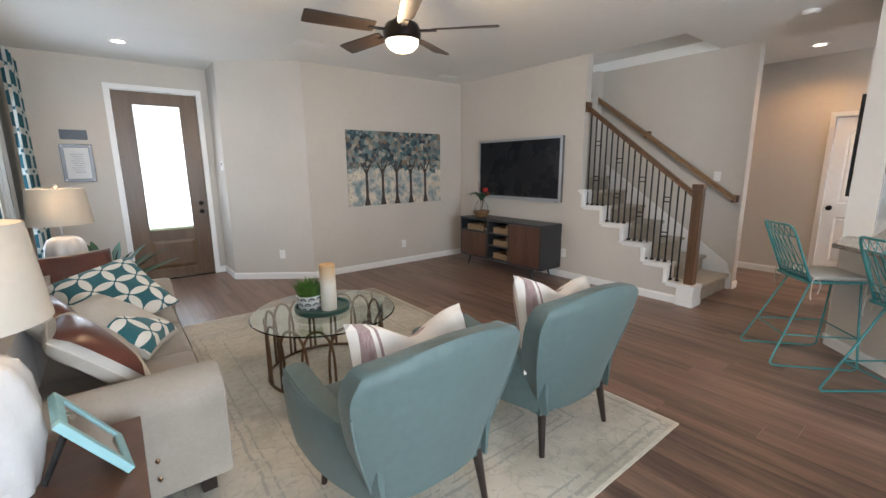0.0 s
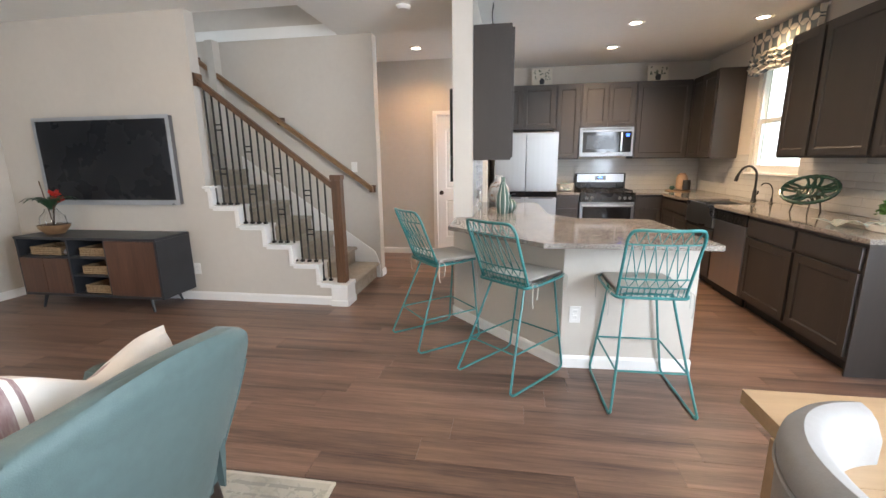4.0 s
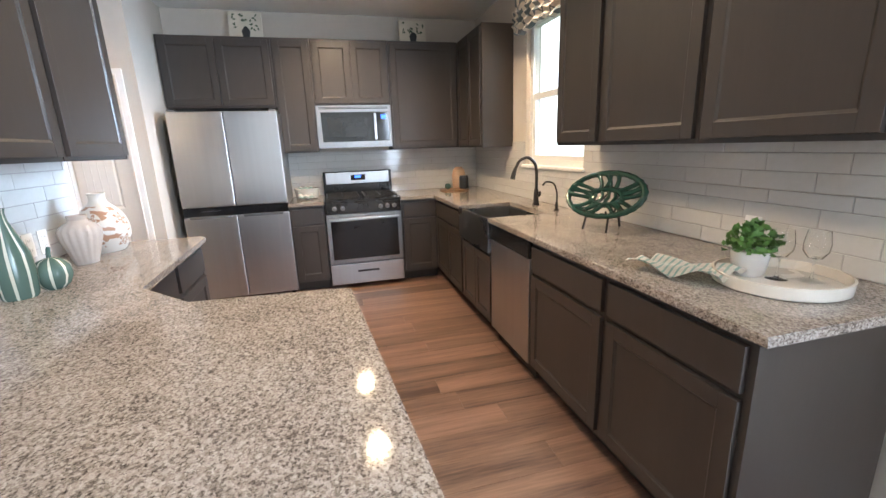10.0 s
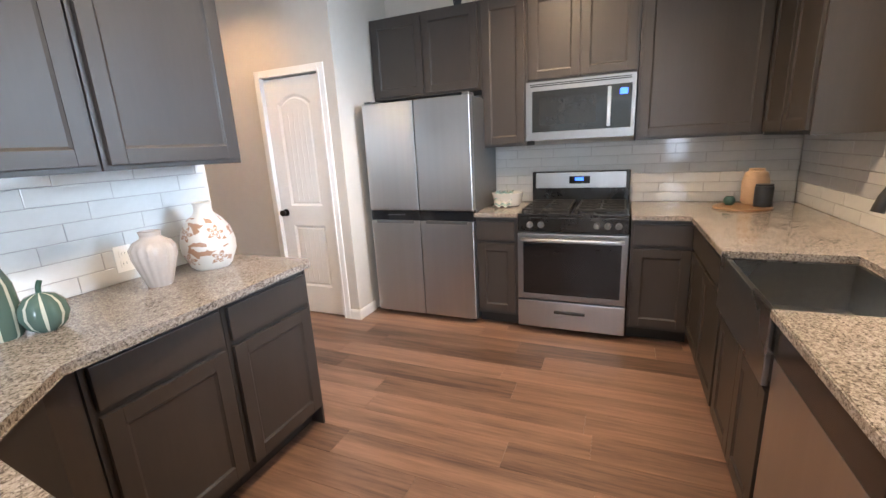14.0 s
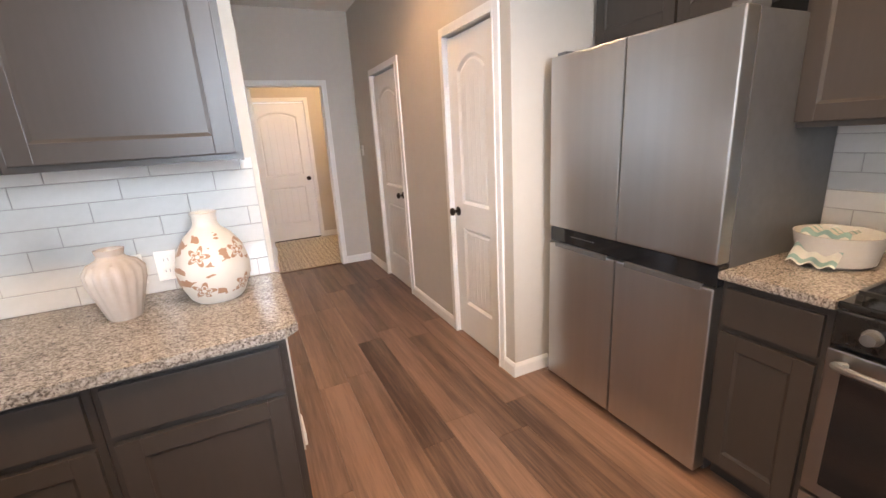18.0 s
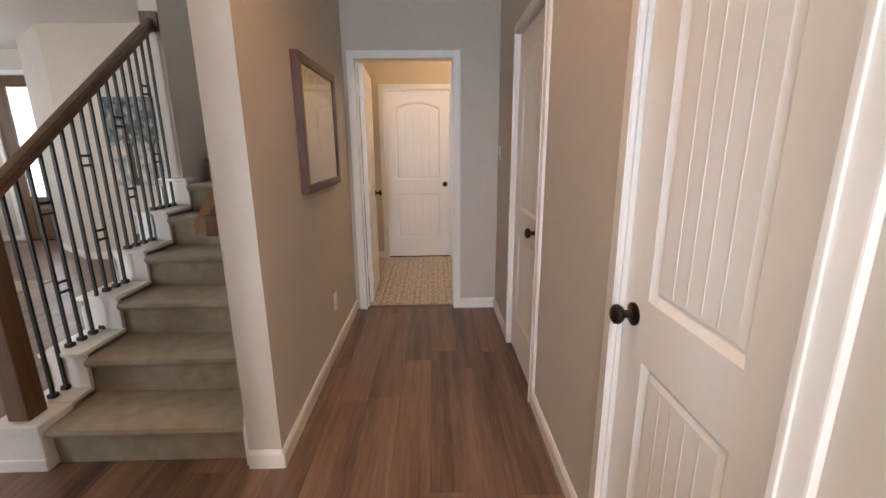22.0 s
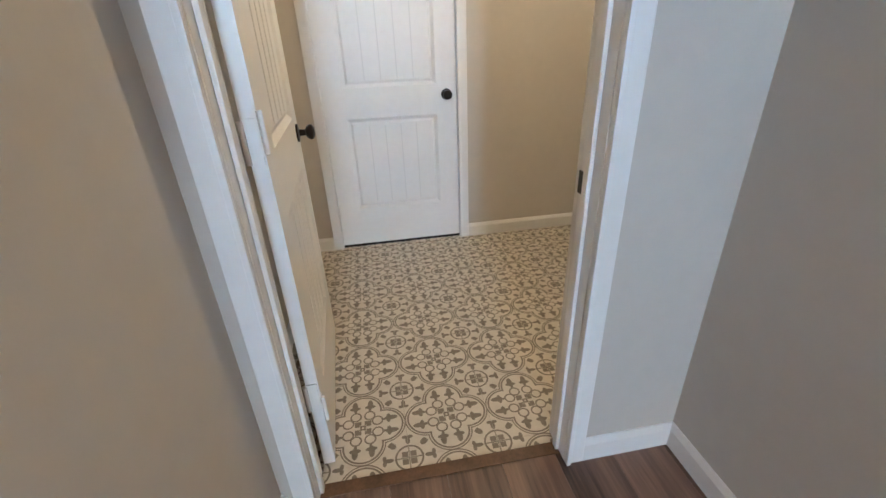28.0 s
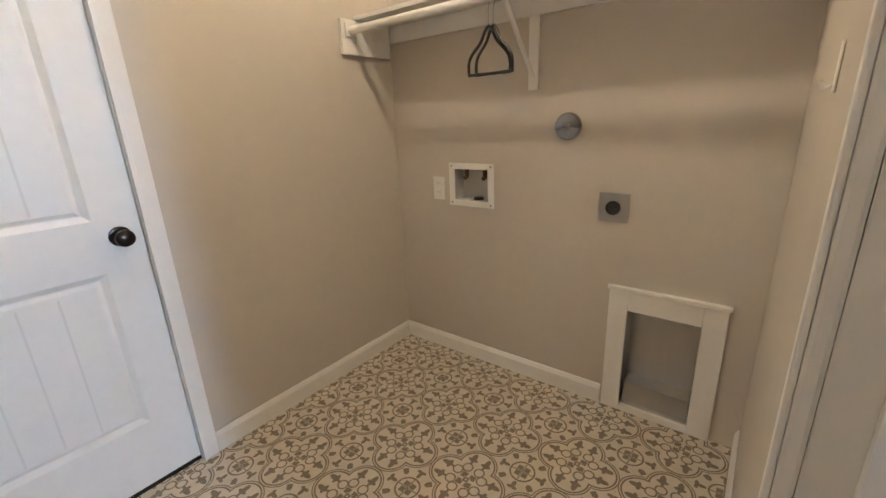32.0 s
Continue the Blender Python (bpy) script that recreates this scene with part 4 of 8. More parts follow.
part("sash_stile", boxes((a + 0.05, -0.01, 0.05, a + 0.085, 0.02, 0.56), (b - 0.085, -0.01, 0.05, b - 0.05, 0.02, 0.56), (a + 0.085, -0.01, 0.05, b - 0.085, 0.02, 0.085)), VINYL, wi)
for z0, z1 in ((0.085, 0.56), (0.61, h - 0.05)):
    p = part("pane", boxes((a + 0.05, 0.0, z0, b - 0.05, 0.004, z1)), GLASS, wi)
    p.visible_shadow = False
part("window_sill", boxes((a - 0.03, 0.03, -0.022, b + 0.03, 0.10, 0.002), bevel=0.005), TRIM, wi)



# ---- node arithmetic for printed patterns ----
class V:
    """A value in a node tree, with the usual arithmetic."""
    def __init__(self, nt, s):
        self.nt, self.s = nt, s

    def do(self, op, o=None):
        return V(self.nt, math_node(self.nt, op, self.s, o.s if isinstance(o, V) else o))

    def __add__(self, o): return self.do("ADD", o)
    def __sub__(self, o): return self.do("SUBTRACT", o)
    def __mul__(self, o): return self.do("MULTIPLY", o)
    def __truediv__(self, o): return self.do("DIVIDE", o)
    def abs(self): return self.do("ABSOLUTE")
    def fract(self): return self.do("FRACT")
    def floor(self): return self.do("FLOOR")
    def sqrt(self): return self.do("SQRT")
    def lt(self, o): return self.do("LESS_THAN", o)
    def gt(self, o): return self.do("GREATER_THAN", o)
    def max(self, o): return self.do("MAXIMUM", o)
    def min(self, o): return self.do("MINIMUM", o)


def axes_of(nt):
    co = nt.nodes.new("ShaderNodeTexCoord").outputs["Object"]
    sep = nt.nodes.new("ShaderNodeSeparateXYZ")
    nt.links.new(co, sep.inputs[0])
    return [V(nt, o) for o in sep.outputs], co


def hyp(a, b):
    return (a * a + b * b).sqrt()


def petals(name, ground, petal, cell, ax=(0, 2), rough=0.85):
    """Cloth printed with rings that cross into four-petal flowers."""
    m, nt, b = shader(name)
    xyz, co = axes_of(nt)
    u, v = (xyz[ax[0]] / cell + 50.25).fract(), (xyz[ax[1]] / cell + 50.25).fract()
    n = None
    for cx in (0, 1):
        for cy in (0, 1):
            hit = hyp(u - cx, v - cy).lt(0.69)
            n = hit if n is None else n + hit
    dot = hyp(u - 0.5, v - 0.5).gt(0.07)
    fac = n.gt(1.5) * dot
    weave = noise_out(nt, 300, 2, co)
    col = mix(nt, fac.s, ground, petal)
    nt.links.new(mix(nt, 0.12, col, ramp(nt, noise_out(nt, 12, 3, co), [(0.3, (0.6, 0.6, 0.6)), (0.7, (1, 1, 1))]), "MULTIPLY"), b.inputs["Base Color"])
    b.inputs["Roughness"].default_value = rough
    b.inputs["Sheen Weight"].default_value = 0.2
    bump(nt, b, weave, 0.3, 0.001)
    return m


TEAL_PETAL = petals("teal_petal_print", (0.012, 0.10, 0.12), (0.66, 0.64, 0.58), 0.135)
CURTAIN_PETAL = petals("teal_petal_curtain_print", (0.012, 0.13, 0.17), (0.66, 0.68, 0.64), 0.20, (1, 2))


# ---- soft shapes ----
def pillow_bm(w, h, t, n=14, chop=0.0):
    """A plump cushion in the x-z plane with pinched corners."""
    bm = bmesh.new()
    front, back = [], []
    for j in range(n + 1):
        rf, rb = [], []
        for i in range(n + 1):
            u, v = 2 * i / n - 1, 2 * j / n - 1
            k = (1 - u ** 4) * (1 - v ** 4)
            d = t / 2 * k ** 0.45
            pinch = 1 - 0.07 * (1 - abs(u) ** 2) * abs(v) ** 3
            pinch2 = 1 - 0.07 * (1 - abs(v) ** 2) * abs(u) ** 3
            wr = 0.006 * math.sin(7 * u + 3 * v) * k
            x, z = u * w / 2 * pinch2, v * h / 2 * pinch
            z -= chop * h * math.exp(-(u / 0.42) ** 2) * max(0.0, v) ** 1.5
            edge = i in (0, n) or j in (0, n)
            a = bm.verts.new((x, -d - wr, z))
            rf.append(a)
            rb.append(a if edge else bm.verts.new((x, d + wr, z)))
        front.append(rf)
        back.append(rb)
    for j in range(n):
        for i in range(n):
            bm.faces.new((front[j][i], front[j][i + 1], front[j + 1][i + 1], front[j + 1][i]))
            q = (back[j][i], back[j + 1][i], back[j + 1][i + 1], back[j][i + 1])
            if len(set(q)) == 4:
                bm.faces.new(q)
    return bm


def pillow(label, material, w, h, t, m, trim=None, chop=0.0):
    e = thing("throw_pillow", label, "pillow", group="throw pillows")
    e.matrix_basis = m
    part("cover", pillow_bm(w, h, t, 18, chop), material, e, "", True)
    if chop:
        return e
    bm = bmesh.new()
    tube(bm, [(w / 2 * sx * s, 0, h / 2 * sz * s) for sx, sz, s in ((-1, -1, 0.985), (0, -1, 0.93), (1, -1, 0.985), (1, 0, 0.93), (1, 1, 0.985), (0, 1, 0.93), (-1, 1, 0.985), (-1, 0, 0.93))], 0.005, 6, True)
    part("piping", bm, trim or material, e, "", True)
    return e


def soft_box(x0, y0, z0, x1, y1, z1, r=0.04, puff=0.0, seg=3):
    """A box with well rounded edges and a slightly domed top."""
    bm = bmesh.new()
    box(bm, x0, y0, z0, x1, y1, z1)
    if puff:
        top = [f for f in bm.faces if f.normal.z > 0.9 or all(abs(v.co.z - z1) < 1e-6 for v in f.verts)]
        bmesh.ops.subdivide_edges(bm, edges=list(bm.edges), cuts=5, use_grid_fill=True)
        cx, cy = (x0 + x1) / 2, (y0 + y1) / 2
        for v in bm.verts:
            if abs(v.co.z - z1) < 1e-6:
                u, w = (v.co.x - cx) / (x1 - cx), (v.co.y - cy) / (y1 - cy)
                v.co.z += puff * (1 - u * u) * (1 - w * w)
    es = [e for e in bm.edges if len(e.link_faces) == 2 and e.calc_face_angle(0) > 1.0]
    bmesh.ops.bevel(bm, geom=es, offset=r, segments=seg, affect="EDGES", profile=0.5)
    return bm


# ---- rug ----
def rug_material():
    m, nt, b = shader("faded_cream_rug")
    (x, y, z), co = axes_of(nt)
    ex = (x.abs() * -1.0) + 1.22
    ey = (y.abs() * -1.0) + 1.81
    d = ex.min(ey)
    wave = noise_out(nt, 5, 3, co)
    w = (V(nt, wave) - 0.5) * 0.05
    line = None
    for c, t in ((0.06, 0.010), (0.12, 0.006), (0.42, 0.008), (0.47, 0.006), (0.62, 0.005)):
        hit = (d + w * (0.4 if c < 0.2 else 1.0) - c).abs().lt(t)
        line = hit if line is None else line.max(hit)
    vor = nt.nodes.new("ShaderNodeTexVoronoi")
    vor.feature, vor.inputs["Scale"].default_value = "DISTANCE_TO_EDGE", 15
    warp = nt.nodes.new("ShaderNodeMix")
    warp.data_type = "VECTOR"
    warp.inputs["Factor"].default_value = 0.12
    nz = nt.nodes.new("ShaderNodeTexNoise")
    nz.inputs["Scale"].default_value = 6
    nt.links.new(co, nz.inputs["Vector"])
    nt.links.new(co, warp.inputs[4])
    nt.links.new(nz.outputs["Color"], warp.inputs[5])
    nt.links.new(warp.outputs[1], vor.inputs["Vector"])
    vine = V(nt, vor.outputs["Distance"]).lt(0.06)
    wear = V(nt, noise_out(nt, 16, 4, co, None, 0.7)).gt(0.48)
    fac = line.max(vine * wear * 0.55) * V(nt, noise_out(nt, 40, 3, co)).gt(0.42)
    base = ramp(nt, noise_out(nt, 2.2, 5, co, None, 0.7), [(0.35, (0.38, 0.34, 0.275)), (0.5, (0.49, 0.45, 0.375)), (0.66, (0.55, 0.51, 0.43))])
    nt.links.new(mix(nt, (fac * 0.62).s, base, (0.27, 0.265, 0.24)), b.inputs["Base Color"])
    b.inputs["Roughness"].default_value = 0.95
    bump(nt, b, noise_out(nt, 260, 2, co), 0.6, 0.002)
    return m


rug = thing("area_rug", "faded cream and grey patterned area rug", "rug", (3.585, 5.19, 0))
part("pile", boxes((-1.205, -1.795, 0.0005, 1.205, 1.795, 0.011), bevel=0.003), rug_material(), rug)
RUG_EDGE = surf("rug_binding", (0.55, 0.50, 0.42), (0.64, 0.60, 0.51), 0.95, 20)
for a, b_ in (((-1.22, -1.81), (1.22, -1.795)), ((-1.22, 1.795), (1.22, 1.81)), ((-1.22, -1.795), (-1.205, 1.795)), ((1.205, -1.795), (1.22, 1.795))):
    part("binding", boxes((*a, 0.0005, *b_, 0.0095)), RUG_EDGE, rug)

# ---- armchairs ----
LEG_WOOD = wood("espresso_leg_wood", (0.014, 0.009, 0.007), (0.035, 0.022, 0.016), 0.35, 1.2)


def armchair():
    e = thing("armchair", "duck-egg blue upholstered armchair with a tall flaring back", "armchair", group="armchairs facing the sofa")
    # tall back: narrow at the seat, flaring upwards, with rounded shoulders
    bm = bmesh.new()
    levels = [0.0, 0.12, 0.25, 0.38, 0.52, 0.65, 0.74, 0.80, 0.85, 0.895, 0.93, 0.955, 0.975, 0.99, 1.0]
    m_ = 16
    rings = []
    for t in levels:
        z = 0.235 + t * 0.605
        half = 0.262 + 0.132 * math.sin(t * 1.62) ** 1.1 if t > 0 else 0.262
        if t > 0.80:
            q = (t - 0.80) / 0.20
            half -= 0.095 * (1 - math.sqrt(max(0.0, 1 - q * q)))
        y = -0.20 - 0.135 * t ** 1.15
        th = 0.125 - 0.03 * t
        if t > 0.93:
            th *= 0.55 + 0.45 * math.sqrt(max(0.0, 1 - ((t - 0.93) / 0.07) ** 2))
            y += 0.02 * (t - 0.93) / 0.07
        ring = []
        for i in range(m_ + 1):
            u = 2 * i / m_ - 1
            arch_ = 0.042 * (1 - u * u) * max(0.0, (t - 0.6) / 0.4)
            ring.append((u * half, y + 0.055 * abs(u) ** 3, z + arch_))
        for i in range(m_, -1, -1):
            u = 2 * i / m_ - 1
            arch_ = 0.042 * (1 - u * u) * max(0.0, (t - 0.6) / 0.4)
            ring.append((u * (half - 0.006), y + 0.055 * abs(u) ** 3 + th, z + arch_))
        rings.append(ring)
    loft(bm, rings)
    back = part("backrest", bm, TEAL_LEATHER, e, "", True)
    for s in (-1, 1):
        pts = []
        for t in levels[1:7]:
            pts.append((s * (0.262 + 0.132 * math.sin(t * 1.62) ** 1.1), -0.20 - 0.135 * t ** 1.15 + 0.053, 0.235 + t * 0.605))
        part("back_seam", tube(bmesh.new(), pts, 0.0045, 6), TEAL_LEATHER, back, "", True)
    # arms: flare outwards to the front, low where they meet the back
    for s in (-1, 1):
        bm = bmesh.new()
        rings = []
        for k in range(11):
            t = k / 10
            y = -0.20 + t * 0.60
            top = 0.535 + 0.085 * t ** 1.3 + 0.14 * max(0.0, 1 - t / 0.28) ** 2
            xo = s * (0.285 + 0.12 * math.sin(min(t * 1.25, 1) * math.pi / 2))
            xi = s * (0.250 + 0.03 * t)
            low = 0.235
            mid = (xo + xi) / 2
            rings.append([(xo * 0.90, y, low), (xo * 0.965, y, low + 0.13), (xo, y, top - 0.05), (mid + (xo - mid) * 0.72, y, top - 0.008), (mid, y, top), (mid + (xi - mid) * 0.72, y, top - 0.008), (xi, y, top - 0.04), (xi, y, low)])
        last = rings[-1]
        cx, cz = sum(p[0] for p in last) / 8, sum(p[2] for p in last) / 8
        rings.append([(cx + (p[0] - cx) * 0.8, p[1] + 0.028, cz + (p[2] - cz) * 0.94) for p in last])
        rings.append([(cx + (p[0] - cx) * 0.3, p[1] + 0.038, cz + (p[2] - cz) * 0.8) for p in last])
        loft(bm, rings)
        arm = part("armrest", bm, TEAL_LEATHER, e, "", True)
        bm = bmesh.new()
        tube(bm, [(s * (0.284 + 0.111 * math.sin(min(t * 1.25, 1) * math.pi / 2)), -0.14 + t * 0.54, 0.523 + 0.083 * t ** 1.3) for t in [k / 10 for k in range(11)]], 0.004, 6)
        part("seam", bm, TEAL_LEATHER, arm, "", True)
    part("seat_cushion", soft_box(-0.258, -0.12, 0.33, 0.258, 0.44, 0.46, 0.035, 0.02), TEAL_LEATHER, e, "", True)
    part("seat_base", soft_box(-0.275, -0.17, 0.225, 0.275, 0.40, 0.335, 0.03), TEAL_LEATHER, e, "", True)
    for sx in (-1, 1):
        for y, lean in ((-0.15, -0.035), (0.33, 0.03)):
            bm = bmesh.new()
            tube(bm, [(sx * 0.24, y, 0.25), (sx * 0.265, y + lean, 0.0)], [0.024, 0.014], 10)
            part("leg", bm, LEG_WOOD, e, "dark tapered wooden leg", True)
    return e

ch = armchair()
ch.matrix_basis = pose(3.275, 3.865, 0.011, 0, 0, 0)
copy_thing(ch, pose(4.232, 3.865, 0.011, 0, 0, -3))


def striped_cotton():
    m, nt, b = shader("cream_cotton_with_mauve_bands")
    (x, y, z), co = axes_of(nt)
    fac = (x - 0.05).abs().lt(0.034).max((x + 0.005).abs().lt(0.005)) * y.gt(0.0)
    fac = fac.max((x + 0.245).abs().lt(0.022)).max((x + 0.20).abs().lt(0.006))
    thread = V(nt, noise_out(nt, 150, 2, co, (1, 1, 0.15))) * 0.5 + 0.55
    ground = ramp(nt, noise_out(nt, 9, 3, co), [(0.3, (0.62, 0.57, 0.52)), (0.7, (0.72, 0.67, 0.61))])
    nt.links.new(mix(nt, (fac * thread).s, ground, (0.20, 0.095, 0.10)), b.inputs["Base Color"])
    b.inputs["Roughness"].default_value = 0.92
    b.inputs["Sheen Weight"].default_value = 0.15
    bump(nt, b, noise_out(nt, 320, 2, co), 0.4, 0.001)
    return m


STRIPED_COTTON = striped_cotton()
for cx, cy, ry, rz in ((3.29, 3.83, 5, 3), (4.225, 3.83, 9, -4)):
    pillow("cream pillow with mauve woven bands, dented at the top", STRIPED_COTTON, 0.60, 0.50, 0.19, pose(cx, cy, 0.645, -20, ry, rz), None, 0.17)

# ---- coffee table ----
BRASS = surf("aged_brass_tube", (0.12, 0.07, 0.042), (0.22, 0.135, 0.08), 0.32, 9, 0.85)
ct = thing("coffee_table", "round glass coffee table on bronze loop base", "coffee table", (3.50, 5.32, 0.011))
bm = bmesh.new()
lathe(bm, [(0.0, 0.447), (0.50, 0.447), (0.505, 0.452), (0.50, 0.458), (0.0, 0.458)], 64)
part("glass_top", bm, CLEAR_GLASS, ct, "clear round glass top", True)
for r, z in ((0.41, 0.012),):
    bm = bmesh.new()
    tube(bm, [(r * math.cos(a), r * math.sin(a), z) for a in [2 * math.pi * i / 48 for i in range(48)]], 0.011, 8, True)
    part("base_ring", bm, BRASS, ct, "", True)
N = 15
bm = bmesh.new()
half = math.pi / N * 1.22
pts = []
for k in range(25):
    t = k / 24
    ang = -half * math.cos(math.pi * t)
    z = 0.012 + 0.43 * math.sin(math.pi * t) ** 0.42 if 0 < t < 1 else 0.012
    pts.append((0.41 * math.cos(ang), 0.41 * math.sin(ang), z))
tube(bm, pts, 0.0095, 7)
loop_mesh = mesh_of("loop", bm, BRASS, True)
for i in range(N):
    part("loop", loop_mesh, BRASS, ct, m=pose(0, 0, 0, 0, 0, 360 * i / N))
tr = thing("round_tray", "dark green round tray on the glass table", "tray", (3.49, 5.33, 0.470))
GREEN = surf("dark_green_lacquer", (0.03, 0.075, 0.06), (0.05, 0.11, 0.09), 0.3, 5)
bm = bmesh.new()
lathe(bm, [(0.0, 0.0), (0.185, 0.0), (0.195, 0.006), (0.198, 0.034), (0.190, 0.036), (0.186, 0.012), (0.0, 0.010)], 40)
part("dish", bm, GREEN, tr, "", True)
CANDLE, cnt, cbs = shader("ivory_wax_with_painted_glow")
cz = V(cnt, axes_of(cnt)[0][2].s)
# the candle's warm glow is painted as amber towards the top
cnt.links.new(ramp(cnt, (cz / 0.335).s, [(0.55, (0.74, 0.69, 0.61)), (0.78, (0.62, 0.47, 0.31)), (1.0, (0.50, 0.30, 0.14))]), cbs.inputs["Base Color"])
cbs.inputs["Roughness"].default_value = 0.5
bump(cnt, cbs, noise_out(cnt, 30, 2), 0.15, 0.002)
bm = bmesh.new()
lathe(bm, [(0.0, 0.0), (0.054, 0.0), (0.056, 0.01), (0.055, 0.325), (0.046, 0.335), (0.036, 0.325), (0.0, 0.315)], 28)
cd = thing("pillar_candle", "tall cream flameless pillar candle", "candle", (3.52, 5.28, 0.480))
part("wax", bm, CANDLE, cd, "", True)
part("wick", tube(bmesh.new(), [(0, 0, 0.315), (0.002, 0.001, 0.328)], 0.002, 6), BLACK, cd)


def grass_tuft(name, label, at, r, h, n, pot, seed, green):
    rnd = random.Random(seed)
    bm = bmesh.new()
    for _ in range(n):
        a, q = rnd.random() * 6.283, math.sqrt(rnd.random()) * r
        x, y = q * math.cos(a), q * math.sin(a)
        l = h * (0.65 + 0.5 * rnd.random())
        dx, dy = x * 0.6 + rnd.uniform(-0.02, 0.02), y * 0.6 + rnd.uniform(-0.02, 0.02)
        w = 0.0028 + 0.002 * rnd.random()
        s = Vector((-math.sin(a), math.cos(a), 0)) * w
        p0, p1, p2 = Vector((x, y, 0)), Vector((x + dx * 0.5, y + dy * 0.5, l * 0.6)), Vector((x + dx, y + dy, l))
        v = [bm.verts.new(q_) for q_ in (p0 - s, p0 + s, p1 + s, p1 - s, p2)]
        bm.faces.new((v[0], v[1], v[2], v[3]))
        bm.faces.new((v[3], v[2], v[4]))
    return bm


LEAF = surf("fresh_green_leaf", (0.035, 0.10, 0.015), (0.10, 0.22, 0.04), 0.5, 20)
DARK_LEAF = surf("deep_green_leaf", (0.012, 0.045, 0.02), (0.035, 0.09, 0.04), 0.4, 9)


def scallop_print():
    m, nt, b = shader("black_and_white_scallop_glaze")
    (x, y, z), co = axes_of(nt)
    ang = V(nt, math_node(nt, "ARCTAN2", y.s, x.s)) / 6.28318 * 9
    row = z / 0.032
    u = ((ang + (row.floor() * 0.5)).fract() - 0.5) * 1.4
    v = row.fract()
    d = hyp(u, v)
    fac = (d - 0.45).abs().lt(0.12).max(d.lt(0.18))
    nt.links.new(mix(nt, fac.s, (0.74, 0.73, 0.70), (0.02, 0.025, 0.03)), b.inputs["Base Color"])
    b.inputs["Roughness"].default_value = 0.3
    return m


pt = thing("grass_planter", "black and white scalloped pot of green grass", "potted plant", (3.415, 5.38, 0.480))
bm = bmesh.new()
lathe(bm, [(0.0, 0.0), (0.052, 0.0), (0.062, 0.012), (0.072, 0.085), (0.068, 0.088), (0.064, 0.078), (0.0, 0.075)], 32)
part("pot", bm, scallop_print(), pt, "", True)
pt.matrix_basis = pose(3.415, 5.38, 0.480) @ Matrix.Scale(1.22, 4)
part("grass", grass_tuft("", "", None, 0.062, 0.095, 420, None, 3, None), LEAF, pt, "short bright green grass", m=pose(0, 0, 0.075))

# ---- sofa ----
so = thing("sofa", "oatmeal linen sofa with rolled arms", "sofa", (2.2, 5.49, 0.0))
part("base", soft_box(-0.47, -0.98, 0.12, 0.44, 0.98, 0.33, 0.025), LINEN, so, "", True)
for s in (-1, 1):
    y0, y1 = (0.84, 1.06) if s > 0 else (-1.06, -0.84)
    bm = bmesh.new()
    rings = []
    for k, (x, w) in enumerate(((-0.47, 0.9), (-0.46, 1.0), (0.36, 1.0), (0.44, 1.0), (0.468, 0.93), (0.478, 0.7))):
        ring = []
        cyy = (y0 + y1) / 2
        for a in range(0, 181, 15):
            ar = radians(a)
            ring.append((x, cyy + 0.125 * w * math.cos(ar), 0.50 + 0.125 * w * math.sin(ar)))
        ring += [(x, cyy - 0.105 * w, 0.44), (x, cyy - 0.095 * w, 0.12), (x, cyy + 0.095 * w, 0.12), (x, cyy + 0.105 * w, 0.44)]
        rings.append(ring)
    loft(bm, rings)
    part("armrest", bm, LINEN, so, "", True)
for i in range(3):
    y0 = -0.84 + i * 0.56
    part("seat_cushion", soft_box(-0.25, y0 + 0.004, 0.32, 0.45, y0 + 0.556, 0.46, 0.04, 0.03), LINEN, so, "", True)
    bm = soft_box(-0.40, y0 + 0.006, 0.44, -0.20, y0 + 0.554, 0.80, 0.06)
    part("back_cushion", bm, LINEN, so, "", True)
part("back_frame", soft_box(-0.54, -0.98, 0.12, -0.36, 0.98, 0.78, 0.05), LINEN, so, "", True)
for x in (-0.42, 0.38):
    for y in (-0.95, 0.95):
        part("foot", boxes((x - 0.03, y - 0.03, 0.0115, x + 0.03, y + 0.03, 0.125), bevel=0.004), LEG_WOOD, so, "dark wooden foot")
for z in (0.30, 0.215):
    bm = bmesh.new()
    lathe(bm, [(0.0, 0.0), (0.010, 0.0), (0.010, 0.004), (0.004, 0.007), (0.004, 0.02), (0.0, 0.021)], 10)
    part("brass_stud", bm, BRASS, so, "small brass stud", True, pose(0.20, -1.056, z, 90))
LEATHER = surf("oxblood_leather", (0.055, 0.016, 0.011), (0.10, 0.03, 0.02), 0.3, 6)


def laid(at, along, up):
    """A place for a pillow from its centre, its width's direction and its height's direction."""
    x = Vector(along).normalized()
    z = Vector(up)
    z = (z - x * z.dot(x)).normalized()
    y = z.cross(x)
    return Matrix(((x.x, y.x, z.x, at[0]), (x.y, y.y, z.y, at[1]), (x.z, y.z, z.z, at[2]), (0, 0, 0, 1)))


